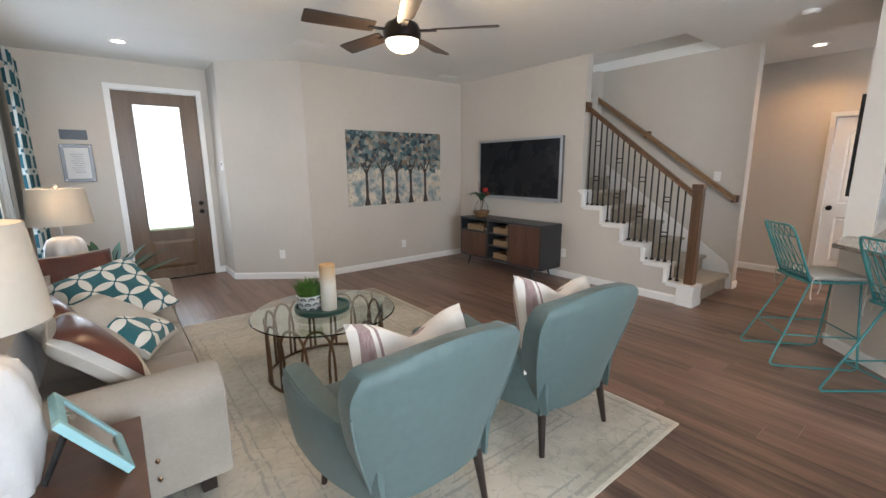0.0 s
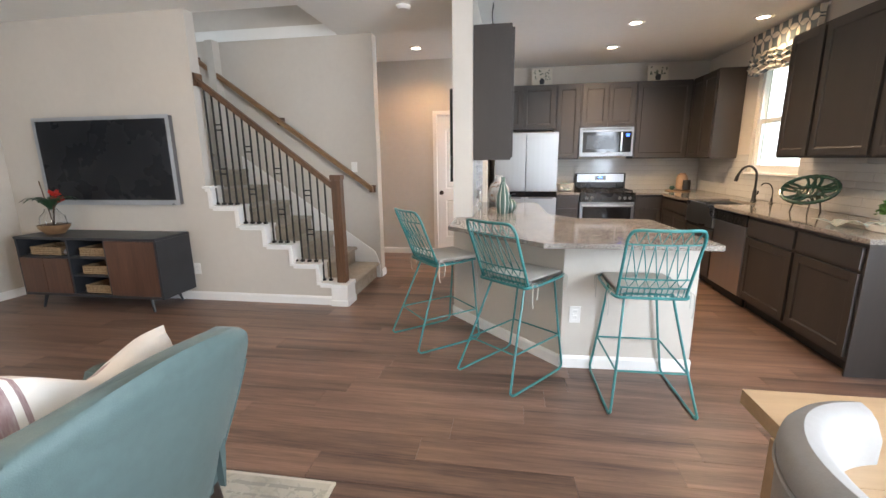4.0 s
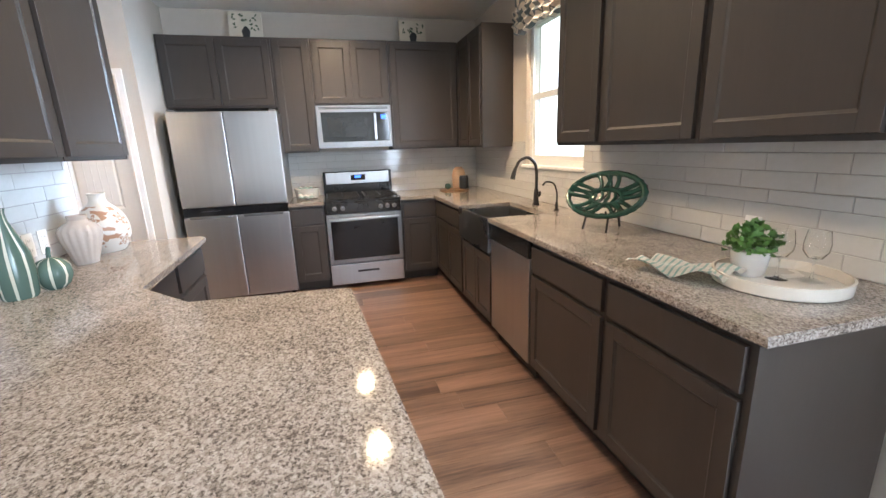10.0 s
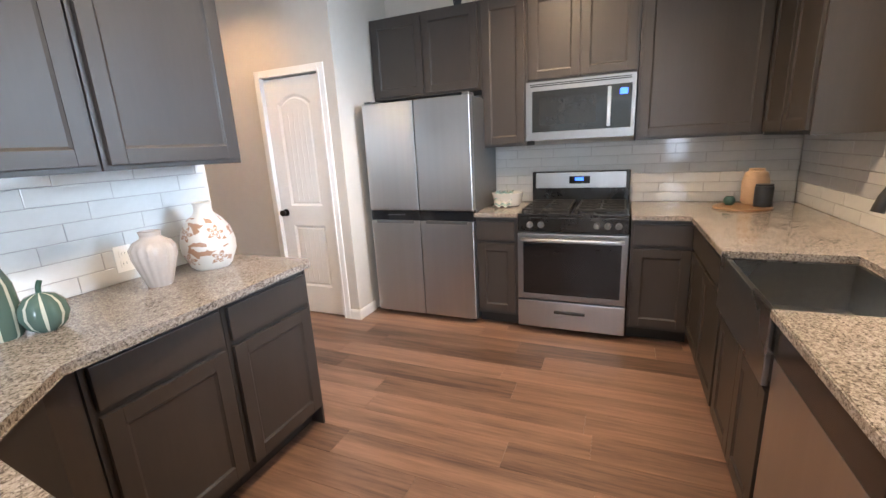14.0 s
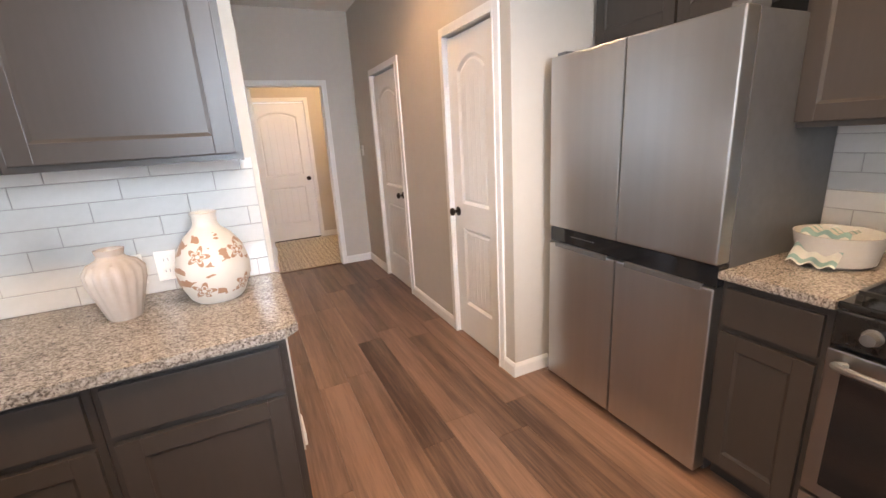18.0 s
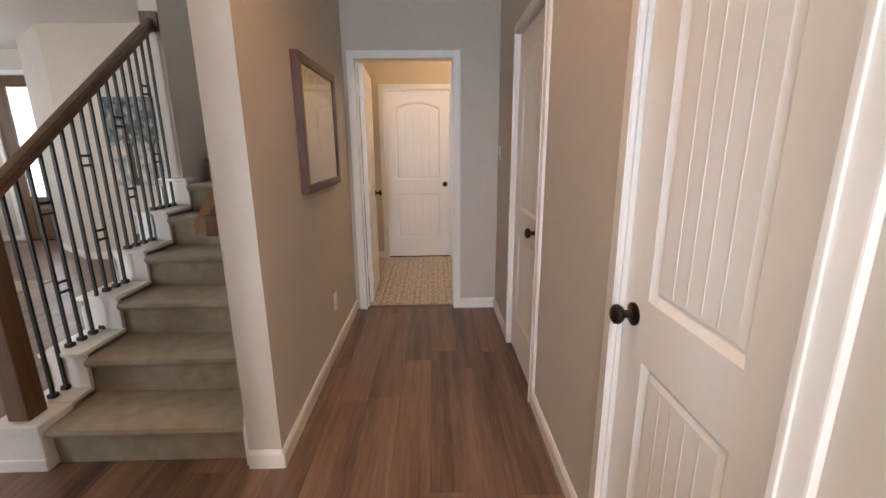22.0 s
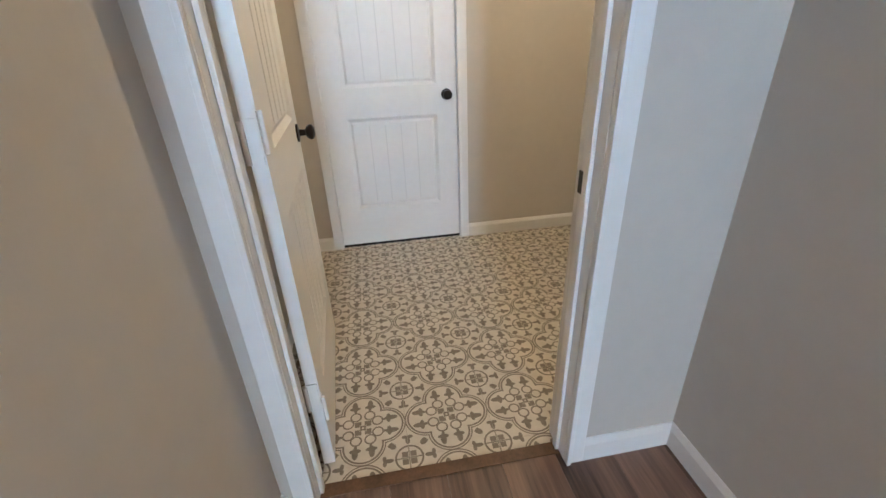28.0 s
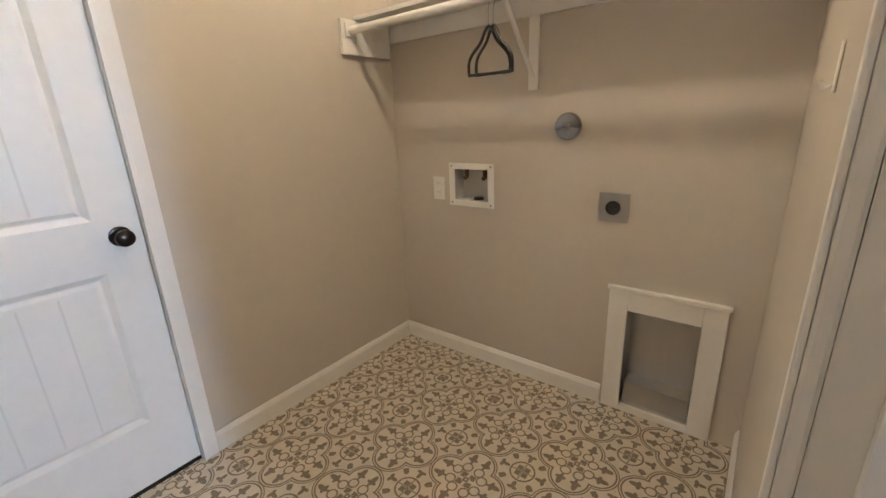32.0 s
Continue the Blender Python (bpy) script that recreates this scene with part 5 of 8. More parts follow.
pillow("teal pillow with white petal print", TEAL_PETAL, 0.54, 0.54, 0.17, laid((2.31, 5.97, 0.655), (0.88, 0.42, 0.20), (-0.30, 0.72, 0.55)))
pillow("dark brown leather pillow with cream piping against the sofa arm", LEATHER, 0.48, 0.42, 0.15, laid((2.12, 6.28, 0.72), (0.97, 0.22, 0.02), (-0.05, 0.45, 0.88)), WHITE_CLOTH)
for m_, corner, lab in ((laid((2.24, 4.93, 0.665), (0.12, -1, -0.05), (0.66, 0.05, -0.72)), LEATHER, "cream pillow with a dark leather edge"),
                        (laid((2.12, 5.18, 0.70), (0.15, -1, 0.05), (0.50, 0.0, -0.80)), LEATHER, "cream pillow with a dark leather edge"),
                        (laid((2.33, 5.33, 0.635), (0.75, -0.35, -0.52), (0.32, 0.94, 0.0)), TEAL_PETAL, "cream pillow with a teal petal-print edge")):
    e = pillow(lab, WHITE_CLOTH, 0.50, 0.46, 0.15, m_)
    bm = bmesh.new()
    rows = []
    for i in range(8):
        row = []
        for j in range(8):
            u, v = 0.0 + 0.98 * i / 7, -0.98 + 1.7 * j / 7 * (0.3 + 0.7 * i / 7)
            k = ((1 - u ** 4) * (1 - v ** 4)) ** 0.45 * 0.085 + 0.013
            row.append(bm.verts.new((u * 0.25 * (1 - 0.07 * (1 - v * v) * abs(u) ** 3), -k, v * 0.23 * (1 - 0.07 * (1 - u * u) * abs(v) ** 3))))
        rows.append(row)
    for a, b_ in zip(rows, rows[1:]):
        for i in range(7):
            bm.faces.new((a[i], b_[i], b_[i + 1], a[i + 1]))
    part("contrast_corner", bm, corner, e, "glossy dark brown leather" if corner is LEATHER else "teal petal print", True)

# ---- end tables, lamps, frame ----
def end_table(at):
    e = thing("end_table", "dark reddish wood end table beside the sofa", "side table", at, group="end tables")
    part("tabletop", boxes((-0.28, -0.27, 0.55, 0.28, 0.27, 0.58), bevel=0.004), WALNUT, e)
    part("drawer_box", boxes((-0.26, -0.25, 0.40, 0.26, 0.25, 0.55), bevel=0.003), WALNUT, e)
    part("drawer_front", boxes((0.262, -0.23, 0.42, 0.272, 0.23, 0.535), bevel=0.003), WALNUT, e)
    part("shelf", boxes((-0.25, -0.24, 0.14, 0.25, 0.24, 0.16)), WALNUT, e)
    for x in (-0.245, 0.245):
        for y in (-0.235, 0.235):
            part("leg", boxes((x - 0.02, y - 0.02, 0, x + 0.02, y + 0.02, 0.40), bevel=0.003), WALNUT, e)
    return e


et = end_table((2.09, 4.045, 0.0))
end_table((2.04, 6.74, 0.0))
SHADE = surf("cream_lamp_shade", (0.60, 0.55, 0.47), (0.68, 0.63, 0.55), 0.9, 3, bump_scale=320, bump_strength=0.2)
SHADE.node_tree.nodes["Principled BSDF"].inputs["Transmission Weight"].default_value = 0.35


def table_lamp(at, s=1.0, energy=7, twist=True):
    e = thing("table_lamp", "white ribbed ceramic table lamp with cream drum shade", "lamp", at, group="table lamps")
    bm = bmesh.new()
    prof = [(0.0, 0), (0.085, 0.0), (0.088, 0.012), (0.10, 0.05), (0.118, 0.12), (0.119, 0.19), (0.110, 0.26), (0.092, 0.30), (0.06, 0.318), (0.03, 0.322), (0.0, 0.322)]
    prof = [(r * s * 0.86, z * s) for r, z in prof]
    lathe(bm, prof, 64, wob=lambda a, z: 0.045 * math.sin(9 * a + (22 * z / s if twist else 0)))
    part("base", bm, WHITE_CERAMIC, e, "white ceramic with swirling ribs", True)
    part("stem", tube(bmesh.new(), [(0, 0, 0.32 * s), (0, 0, 0.42 * s)], 0.008), STEEL, e, "", True)
    bm = bmesh.new()
    rings = []
    for r, z in ((0.154, 0.394), (0.134, 0.602), (0.131, 0.602), (0.151, 0.394)):
        rings.append([(r * s * math.cos(a), r * s * math.sin(a), z * s) for a in [2 * math.pi * i / 40 for i in range(40)]])
    vr = loft(bm, rings, False)
    ring_faces(bm, vr[-1], vr[0])
    part("shade", bm, SHADE, e, "cream drum shade", True)
    bm = bmesh.new()
    lathe(bm, [(0.0, 0.57), (0.006, 0.57), (0.006, 0.605), (0.012, 0.612), (0.010, 0.625), (0.0, 0.63)], 12)
    part("finial", bm, WHITE_CERAMIC, e, "", True, Matrix.Diagonal((s, s, s, 1)))
    bm = bmesh.new()
    lathe(bm, [(0.0, 0.42 * s), (0.02, 0.43 * s), (0.03, 0.465 * s), (0.02, 0.495 * s), (0.0, 0.50 * s)], 14)
    part("bulb", bm, BULB, e, "", True)
    lamp("table_lamp_light", "POINT", pose(at[0], at[1], at[2] + 0.53 * s), energy, WARM, 0.05)
    return e


table_lamp((2.025, 4.08, 0.58), 1.27, 2)
table_lamp((2.06, 6.75, 0.58), 1.27, 3.5, False)
fm = thing("picture_frame", "pale blue photo frame on the end table", "picture frame", (2.32, 4.075, 0.582), 97)
AQUA = wood("aqua_painted_wood", (0.17, 0.36, 0.38), (0.27, 0.48, 0.50), 0.45, 1.0)
tilt = pose(0, 0, 0.006, -33)
for a in ((-0.115, -0.012, 0, -0.085, 0.012, 0.26), (0.085, -0.012, 0, 0.115, 0.012, 0.26), (-0.085, -0.012, 0, 0.085, 0.012, 0.03), (-0.085, -0.012, 0.23, 0.085, 0.012, 0.26)):
    part("frame_bar", boxes(a, bevel=0.004), AQUA, fm, m=tilt)
PHOTO = surf("faded_photo_print", (0.10, 0.045, 0.03), (0.62, 0.52, 0.40), 0.4, 11)
part("photo", boxes((-0.085, -0.002, 0.03, 0.085, 0.004, 0.23)), PHOTO, fm, m=tilt)
part("glass", boxes((-0.085, -0.006, 0.03, 0.085, -0.004, 0.23)), GLASS, fm, m=tilt)
part("easel_leg", tube(bmesh.new(), [(0.0, 0.115, 0.165), (0.0, 0.19, 0.002)], [0.012, 0.008], 8), BLACK, fm)

# ---- agave plant, curtain, plaques ----
ag = thing("agave_plant", "spiky dark green agave in a pale pot", "potted plant", (2.26, 7.22, 0))
bm = bmesh.new()
lathe(bm, [(0.0, 0), (0.13, 0), (0.15, 0.02), (0.19, 0.40), (0.18, 0.40), (0.165, 0.36), (0.0, 0.36)], 28)
part("pot", bm, WHITE_CERAMIC, ag, "", True)
rnd = random.Random(8)
for i in range(22):
    a = i * 2.399
    up = 1.0 - 0.55 * i / 22
    L = 0.56 + 0.14 * rnd.random()
    bm = bmesh.new()
    rings = []
    for k in range(8):
        t = k / 7
        out = 0.03 + L * t * math.cos(up * 1.45) * (1 + 0.25 * t)
        z = 0.36 + L * t * math.sin(up * 1.45) * (1 - 0.28 * t)
        w = 0.062 * (1 - t) ** 0.7 * (0.6 + t) + 0.001
        d, sd_ = Vector((math.cos(a), math.sin(a), 0)), Vector((-math.sin(a), math.cos(a), 0))
        c = d * out + Vector((0, 0, z))
        n_ = Vector((-d.x * math.sin(up), -d.y * math.sin(up), math.cos(up)))
        rings.append([c - sd_ * w + n_ * w * 0.35, c - n_ * 0.006 * (1 - t), c + sd_ * w + n_ * w * 0.35, c + n_ * 0.004 * (1 - t)])
    loft(bm, rings)
    part("leaf", bm, DARK_LEAF, ag, "", True)


def curtain(y0, y1, z0, z1, x):
    e = thing("curtain", "teal and white petal-print curtain panel", "curtain", (x, (y0 + y1) / 2, z0), group="window curtains")
    bm = bmesh.new()
    n, rows = 60, 10
    grid = []
    for j in range(rows + 1):
        t = j / rows
        row = []
        for i in range(n + 1):
            u = i / n
            y = (u - 0.5) * (y1 - y0) * (1 - 0.06 * math.sin(t * 3))
            dx = 0.032 * math.sin(u * 2 * math.pi * 5.5 + 0.4 * t) + 0.006 * math.sin(u * 40 + t * 5)
            row.append(bm.verts.new((dx, y, t * (z1 - z0))))
        grid.append(row)
    for a, b_ in zip(grid, grid[1:]):
        for i in range(n):
            bm.faces.new((a[i], a[i + 1], b_[i + 1], b_[i]))
    bmesh.ops.solidify(bm, geom=bm.faces[:], thickness=0.003)
    part("cloth", bm, CURTAIN_PETAL, e, "", True)
    return e


curtain(8.30, 9.05, 0.02, 2.62, 1.74)
curtain(6.45, 6.95, 0.02, 2.62, 1.70)
rod = thing("curtain_rod", "dark metal curtain rod over the window", "curtain rod", (1.71, 7.65, 2.64))
part("rod", tube(bmesh.new(), [(0, -1.3, 0), (0, 1.32, 0)], 0.012, 10), BRONZE, rod, "", True)
for y in (-1.3, 1.32):
    part("finial", lathe(bmesh.new(), [(0.0, -0.03), (0.02, -0.015), (0.025, 0.0), (0.02, 0.015), (0.0, 0.03)], 12), BRONZE, rod, "", True, pose(0, y, 0))
for y in (-1.2, 1.2):
    part("bracket", boxes((-0.09, y - 0.01, -0.01, 0.0, y + 0.01, 0.01)), BRONZE, rod)
SIGN = surf("slate_blue_plate", (0.05, 0.06, 0.075), (0.08, 0.095, 0.115), 0.4, 8)
PAPER = surf("printed_white_paper", (0.68, 0.68, 0.67), (0.76, 0.76, 0.75), 0.8, 6)
INK = surf("grey_ink", (0.22, 0.22, 0.23), (0.30, 0.30, 0.31), 0.8, 6)
sg = thing("wall_plaque", "small dark slate name plate on the wall", "plaque", (2.12, 9.19, 1.89))
part("plate", boxes((-0.125, -0.014, -0.055, 0.125, -0.001, 0.055), bevel=0.003), SIGN, sg)
pq = thing("framed_notice", "framed printed notice with corner studs", "framed notice", (2.12, 9.19, 1.56))
part("frame", boxes((-0.15, -0.018, -0.22, 0.15, -0.001, 0.22), bevel=0.004), STEEL_DARK, pq)
pp = part("paper", boxes((-0.11, -0.0205, -0.18, 0.11, -0.0185, 0.18)), PAPER, pq)
bm = bmesh.new()
for i in range(9):
    box(bm, -0.06 + 0.012 * (i % 3), -0.0225, 0.10 - i * 0.026, 0.06 - 0.01 * (i % 2), -0.021, 0.106 - i * 0.026)
part("printed_lines", bm, INK, pp)
for x in (-0.13, 0.13):
    for z in (-0.20, 0.20):
        part("stud", lathe(bmesh.new(), [(0.0, 0), (0.010, 0), (0.008, 0.006), (0, 0.008)], 12), STEEL, pq, "", True, pose(x, -0.018, z, 90))

# ---- painting ----
def canvas_material():
    m, nt, b = shader("painted_tree_canvas")
    (x, y, z), co = axes_of(nt)
    vor = nt.nodes.new("ShaderNodeTexVoronoi")
    vor.inputs["Scale"].default_value = 19
    nt.links.new(co, vor.inputs["Vector"])
    hue = nt.nodes.new("ShaderNodeSeparateColor")
    nt.links.new(vor.outputs["Color"], hue.inputs[0])
    dabs = ramp(nt, hue.outputs[0], [(0.0, (0.015, 0.02, 0.03)), (0.18, (0.035, 0.085, 0.10)), (0.34, (0.10, 0.17, 0.18)), (0.48, (0.42, 0.36, 0.28)), (0.62, (0.04, 0.05, 0.06)), (0.8, (0.20, 0.26, 0.25)), (1.0, (0.20, 0.12, 0.07))])
    ground = ramp(nt, noise_out(nt, 7, 5, co, None, 0.7), [(0.34, (0.10, 0.20, 0.23)), (0.46, (0.38, 0.40, 0.38)), (0.56, (0.62, 0.54, 0.42)), (0.7, (0.70, 0.66, 0.58))])
    flecks = V(nt, noise_out(nt, 34, 3, co, None, 0.6)).gt(0.62)
    ground = mix(nt, (flecks * 0.7).s, ground, (0.20, 0.10, 0.06))
    edge = (z + (V(nt, noise_out(nt, 9, 4, co)) - 0.5) * 0.35).gt(0.0)
    col = mix(nt, edge.s, ground, dabs)
    nt.links.new(col, b.inputs["Base Color"])
    b.inputs["Roughness"].default_value = 0.7
    bump(nt, b, noise_out(nt, 60, 3, co), 0.4, 0.002)
    return m


pa = thing("tree_painting", "canvas painting of trees in teal and cream", "painting", (5.79, 7.95, 1.465))
part("canvas", boxes((-0.805, -0.035, -0.525, 0.805, -0.002, 0.525), bevel=0.003), canvas_material(), pa)
TRUNK = surf("painted_trunk_brown", (0.025, 0.02, 0.02), (0.07, 0.05, 0.04), 0.7, 14)
rnd = random.Random(5)
for i, x in enumerate((-0.52, -0.26, -0.02, 0.23, 0.50)):
    bm = bmesh.new()
    prof = [(x - 0.05, -0.52), (x + 0.05, -0.52), (x + 0.02, -0.40), (x + 0.018, -0.06), (x + 0.09, 0.10), (x + 0.075, 0.11), (x + 0.006, -0.02), (x - 0.01, 0.14), (x - 0.022, 0.14), (x - 0.014, -0.02), (x - 0.08, 0.09), (x - 0.092, 0.08), (x - 0.022, -0.07), (x - 0.022, -0.40)]
    prism(bm, prof, "y", -0.037, -0.0335)
    part("painted_trunk", bm, TRUNK, pa)

# ---- television, console ----
SCREEN = surf("dark_matt_screen", (0.010, 0.011, 0.014), (0.014, 0.015, 0.018), 0.28, 4, spec=0.25)
tv = thing("television", "wall-mounted flat television with silver frame", "television", (7.06, 6.66, 1.435), -90)
part("case", boxes((-0.775, -0.055, -0.43, 0.775, -0.002, 0.43), bevel=0.006), STEEL_DARK, tv)
part("bezel", boxes((-0.78, -0.064, 0.40, 0.78, -0.055, 0.435), (-0.78, -0.064, -0.435, 0.78, -0.055, -0.385), (-0.78, -0.064, -0.385, -0.745, -0.055, 0.40), (0.745, -0.064, -0.385, 0.78, -0.055, 0.40)), surf("silver_plastic", (0.40, 0.41, 0.43), (0.48, 0.49, 0.51), 0.3, 4, 0.5), tv)
part("screen", boxes((-0.745, -0.060, -0.385, 0.745, -0.0555, 0.40)), SCREEN, tv, "dark glossy screen")
part("badge", boxes((-0.03, -0.066, -0.416, 0.03, -0.0641, -0.406)), STEEL, tv)
co_ = thing("media_console", "black media console with walnut doors on tapered legs", "media console", (7.03, 6.64, 0), -90)
X0, X1, D = -0.785, 0.785, -0.42
part("top", boxes((X0, D - 0.01, 0.705, X1, 0, 0.73), bevel=0.003), CHARCOAL, co_)
part("bottom", boxes((X0, D, 0.14, X1, 0, 0.165)), CHARCOAL, co_)
for x in (X0, X1 - 0.022):
    part("side", boxes((x, D, 0.165, x + 0.022, 0, 0.705)), CHARCOAL, co_)
for x in (-0.20, 0.22):
    part("divider", boxes((x - 0.011, D + 0.005, 0.165, x + 0.011, 0, 0.705)), CHARCOAL, co_)
part("back", boxes((X0 + 0.022, -0.02, 0.165, X1 - 0.022, -0.002, 0.705)), CHARCOAL, co_)
part("shelf", boxes((X0 + 0.022, D + 0.01, 0.52, -0.211, -0.02, 0.538)), CHARCOAL, co_)
for z in (0.34, 0.52):
    part("shelf", boxes((-0.189, D + 0.01, z, 0.209, -0.02, z + 0.018)), CHARCOAL, co_)
for a, b_, zt in ((X0 + 0.024, -0.497, 0.518), (-0.493, -0.213, 0.518), (0.233, X1 - 0.024, 0.703)):
    part("door", boxes((a, D - 0.006, 0.168, b_, D + 0.012, zt), bevel=0.002), WALNUT, co_)
for x in (-0.6, 0.6):
    for y in (-0.37, -0.05):
        part("leg", tube(bmesh.new(), [(x, y, 0.14), (x * 1.06, y + (0.02 if y > -0.2 else -0.02), 0)], [0.018, 0.010], 10), CHARCOAL, co_, "", True)
WICKER = surf("woven_wicker", (0.17, 0.10, 0.05), (0.42, 0.29, 0.16), 0.8, 60, bump_scale=90, bump_strength=0.8)


def basket(lx, z, w, h):
    e = thing("wicker_basket", "natural wicker basket on a console shelf", "basket", (7.03 - 0.25, 6.64 - lx, z), -90, "wicker baskets")
    for k in range(int(h / 0.02)):
        zz = 0.01 + k * 0.02
        bm = bmesh.new()
        g = 0.004 * (k % 2)
        tube(bm, [(-w / 2 - g, -0.12, zz), (w / 2 + g, -0.12, zz), (w / 2 + g, 0.12, zz), (-w / 2 - g, 0.12, zz)], 0.011, 6, True)
        part("weave_row", bm, WICKER, e)
    part("bottom", boxes((-w / 2, -0.12, 0.0, w / 2, 0.12, 0.008)), WICKER, e)


basket(-0.50, 0.539, 0.34, 0.09)
for z in (0.166, 0.359, 0.539):
    basket(0.03, z, 0.27, 0.09)
sp = thing("silver_orb", "small silver ball on the console shelf", "ornament", (6.68, 6.915, 0.539))
part("ball", lathe(bmesh.new(), [(0.0, 0.0)] + [(0.032 * math.sin(math.pi * k / 12), 0.032 - 0.032 * math.cos(math.pi * k / 12)) for k in range(1, 12)] + [(0, 0.064)], 20), STEEL, sp, "", True)
fv = thing("flower_vase", "glass vase with red flower in a wooden bowl", "flower vase", (6.79, 7.155, 0.731))
part("wooden_bowl", lathe(bmesh.new(), [(0.0, 0), (0.06, 0), (0.10, 0.05), (0.105, 0.075), (0.098, 0.075), (0.09, 0.05), (0.0, 0.012)], 28), OAK, fv, "", True)
part("glass_globe", lathe(bmesh.new(), [(0.0, 0.02), (0.05, 0.03), (0.085, 0.08), (0.08, 0.14), (0.045, 0.18), (0.04, 0.20), (0.036, 0.20), (0.041, 0.18), (0.075, 0.14), (0.08, 0.08), (0.045, 0.035), (0.0, 0.026)], 28), GLASS, fv, "clear glass globe", True)
fv.matrix_basis = pose(6.79, 7.155, 0.731) @ Matrix.Scale(1.25, 4)
RED = surf("red_petal", (0.45, 0.015, 0.01), (0.62, 0.04, 0.02), 0.5, 9)
rnd = random.Random(2)
for fx, fy, fz, n in ((0.0, -0.06, 0.30, 9), (0.03, -0.05, 0.25, 7)):
    for k in range(n):
        a, e_ = k * 2.4, 0.25 + 0.9 * rnd.random()
        d = Vector((math.cos(a) * math.cos(e_), math.sin(a) * math.cos(e_), math.sin(e_)))
        s_ = d.cross(Vector((0, 0, 1))).normalized()
        bm = bmesh.new()
        c = Vector((fx, fy, fz))
        loft(bm, [[c + d * (0.055 * t) + s_ * (w * q) + Vector((0, 0, 0.006 * (1 - q * q))) for q in (-1, -0.3, 0.3, 1)] + [c + d * (0.055 * t) + s_ * (w * q) - Vector((0, 0, 0.002)) for q in (1, 0.3, -0.3, -1)] for t, w in ((0, 0.004), (0.4, 0.018), (0.8, 0.02), (1, 0.006))])
        part("petal", bm, RED, fv, "", True)
for k in range(10):
    a = k * 0.73
    L = 0.16 + 0.07 * rnd.random()
    bm = bmesh.new()
    rings = []
    for j in range(6):
        t = j / 5
        c = Vector((math.cos(a) * L * t, math.sin(a) * L * t, 0.19 + 0.10 * math.sin(t * 2.4)))
        s_ = Vector((-math.sin(a), math.cos(a), 0)) * (0.026 * math.sin(math.pi * (0.08 + 0.92 * t)) + 0.001)
        rings.append([c - s_, c + Vector((0, 0, 0.003)), c + s_, c - Vector((0, 0, 0.002))])
    loft(bm, rings)
    part("leaf", bm, DARK_LEAF, fv, "", True)
for x, y, z in ((0, -0.06, 0.30), (0.03, -0.05, 0.25), (-0.03, 0.02, 0.42)):
    part("stem", tube(bmesh.new(), curve_pts([(0, 0, 0.05), (x * 0.4, y * 0.4, 0.2), (x, y, z)], 4), 0.004, 6), RAIL_WOOD, fv, "", True)

# ---- ceiling fan ----
cf = thing("ceiling_fan", "dark bronze five-blade ceiling fan with light", "ceiling fan", (4.10, 5.12, CEIL))
part("canopy", lathe(bmesh.new(), [(0.0, 0.0), (0.075, 0.0), (0.07, -0.03), (0.03, -0.055), (0.0, -0.056)], 28), BRONZE, cf, "", True)
part("downrod", tube(bmesh.new(), [(0, 0, -0.05), (0, 0, -0.31)], 0.012, 12), BRONZE, cf, "", True)
part("motor_housing", lathe(bmesh.new(), [(0.0, -0.18), (0.03, -0.18), (0.055, -0.21), (0.11, -0.24), (0.13, -0.28), (0.128, -0.33), (0.115, -0.345), (0.0, -0.35)], 36), BRONZE, cf, "", True, pose(0, 0, -0.11))
FAN_GLOW = glow("fan_light_glass", (1.0, 0.88, 0.70), 9.0)
part("light_bowl", lathe(bmesh.new(), [(0.112, -0.342), (0.112, -0.35), (0.105, -0.375), (0.08, -0.40), (0.04, -0.415), (0.0, -0.42)], 36), FAN_GLOW, cf, "lit frosted glass bowl", True, pose(0, 0, -0.11))
FAN_BLADE = wood("fan_blade_dark", (0.022, 0.015, 0.012), (0.05, 0.034, 0.026), 0.4, 1.0, (0.1, 1, 1))
for k in range(5):
    bm = bmesh.new()
    rings = []
    for r, w in ((0.20, 0.045), (0.24, 0.055), (0.62, 0.068), (0.655, 0.064), (0.665, 0.05)):
        rings.append([(r, -w, -0.279 - 0.018), (r, w, -0.279 + 0.012), (r, w, -0.271 + 0.012), (r, -w, -0.271 - 0.018)])
    loft(bm, rings)
    bl = part("blade", bm, FAN_BLADE, cf, m=pose(0, 0, -0.11, 0, 0, -45 + 72 * k))
    part("blade_arm", boxes((0.10, -0.02, -0.29, 0.24, 0.02, -0.281), bevel=0.003), BRONZE, bl)
lamp("fan_light", "POINT", pose(4.10, 5.12, CEIL - 0.58), 45, WARM, 0.08)


# ---- ceiling fixtures ----
def downlight(x, y, energy=24, warm=WARM):
    e = thing("recessed_light", "round white recessed ceiling light, lit", "ceiling light", (x, y, CEIL), group="recessed ceiling lights")
    part("trim_ring", lathe(bmesh.new(), [(0.055, -0.001), (0.092, -0.001), (0.092, -0.004), (0.085, -0.009), (0.062, -0.006), (0.055, -0.003)], 32), TRIM, e, "", True)
    part("lens", lathe(bmesh.new(), [(0.0, -0.001), (0.056, -0.001), (0.056, -0.004), (0.0, -0.005)], 28), BULB, e, "glowing diffuser")
    lamp("recessed_light_lamp", "SPOT", look((x, y, CEIL - 0.02), (x, y, 0)), energy, warm, 0.06, angle=150)


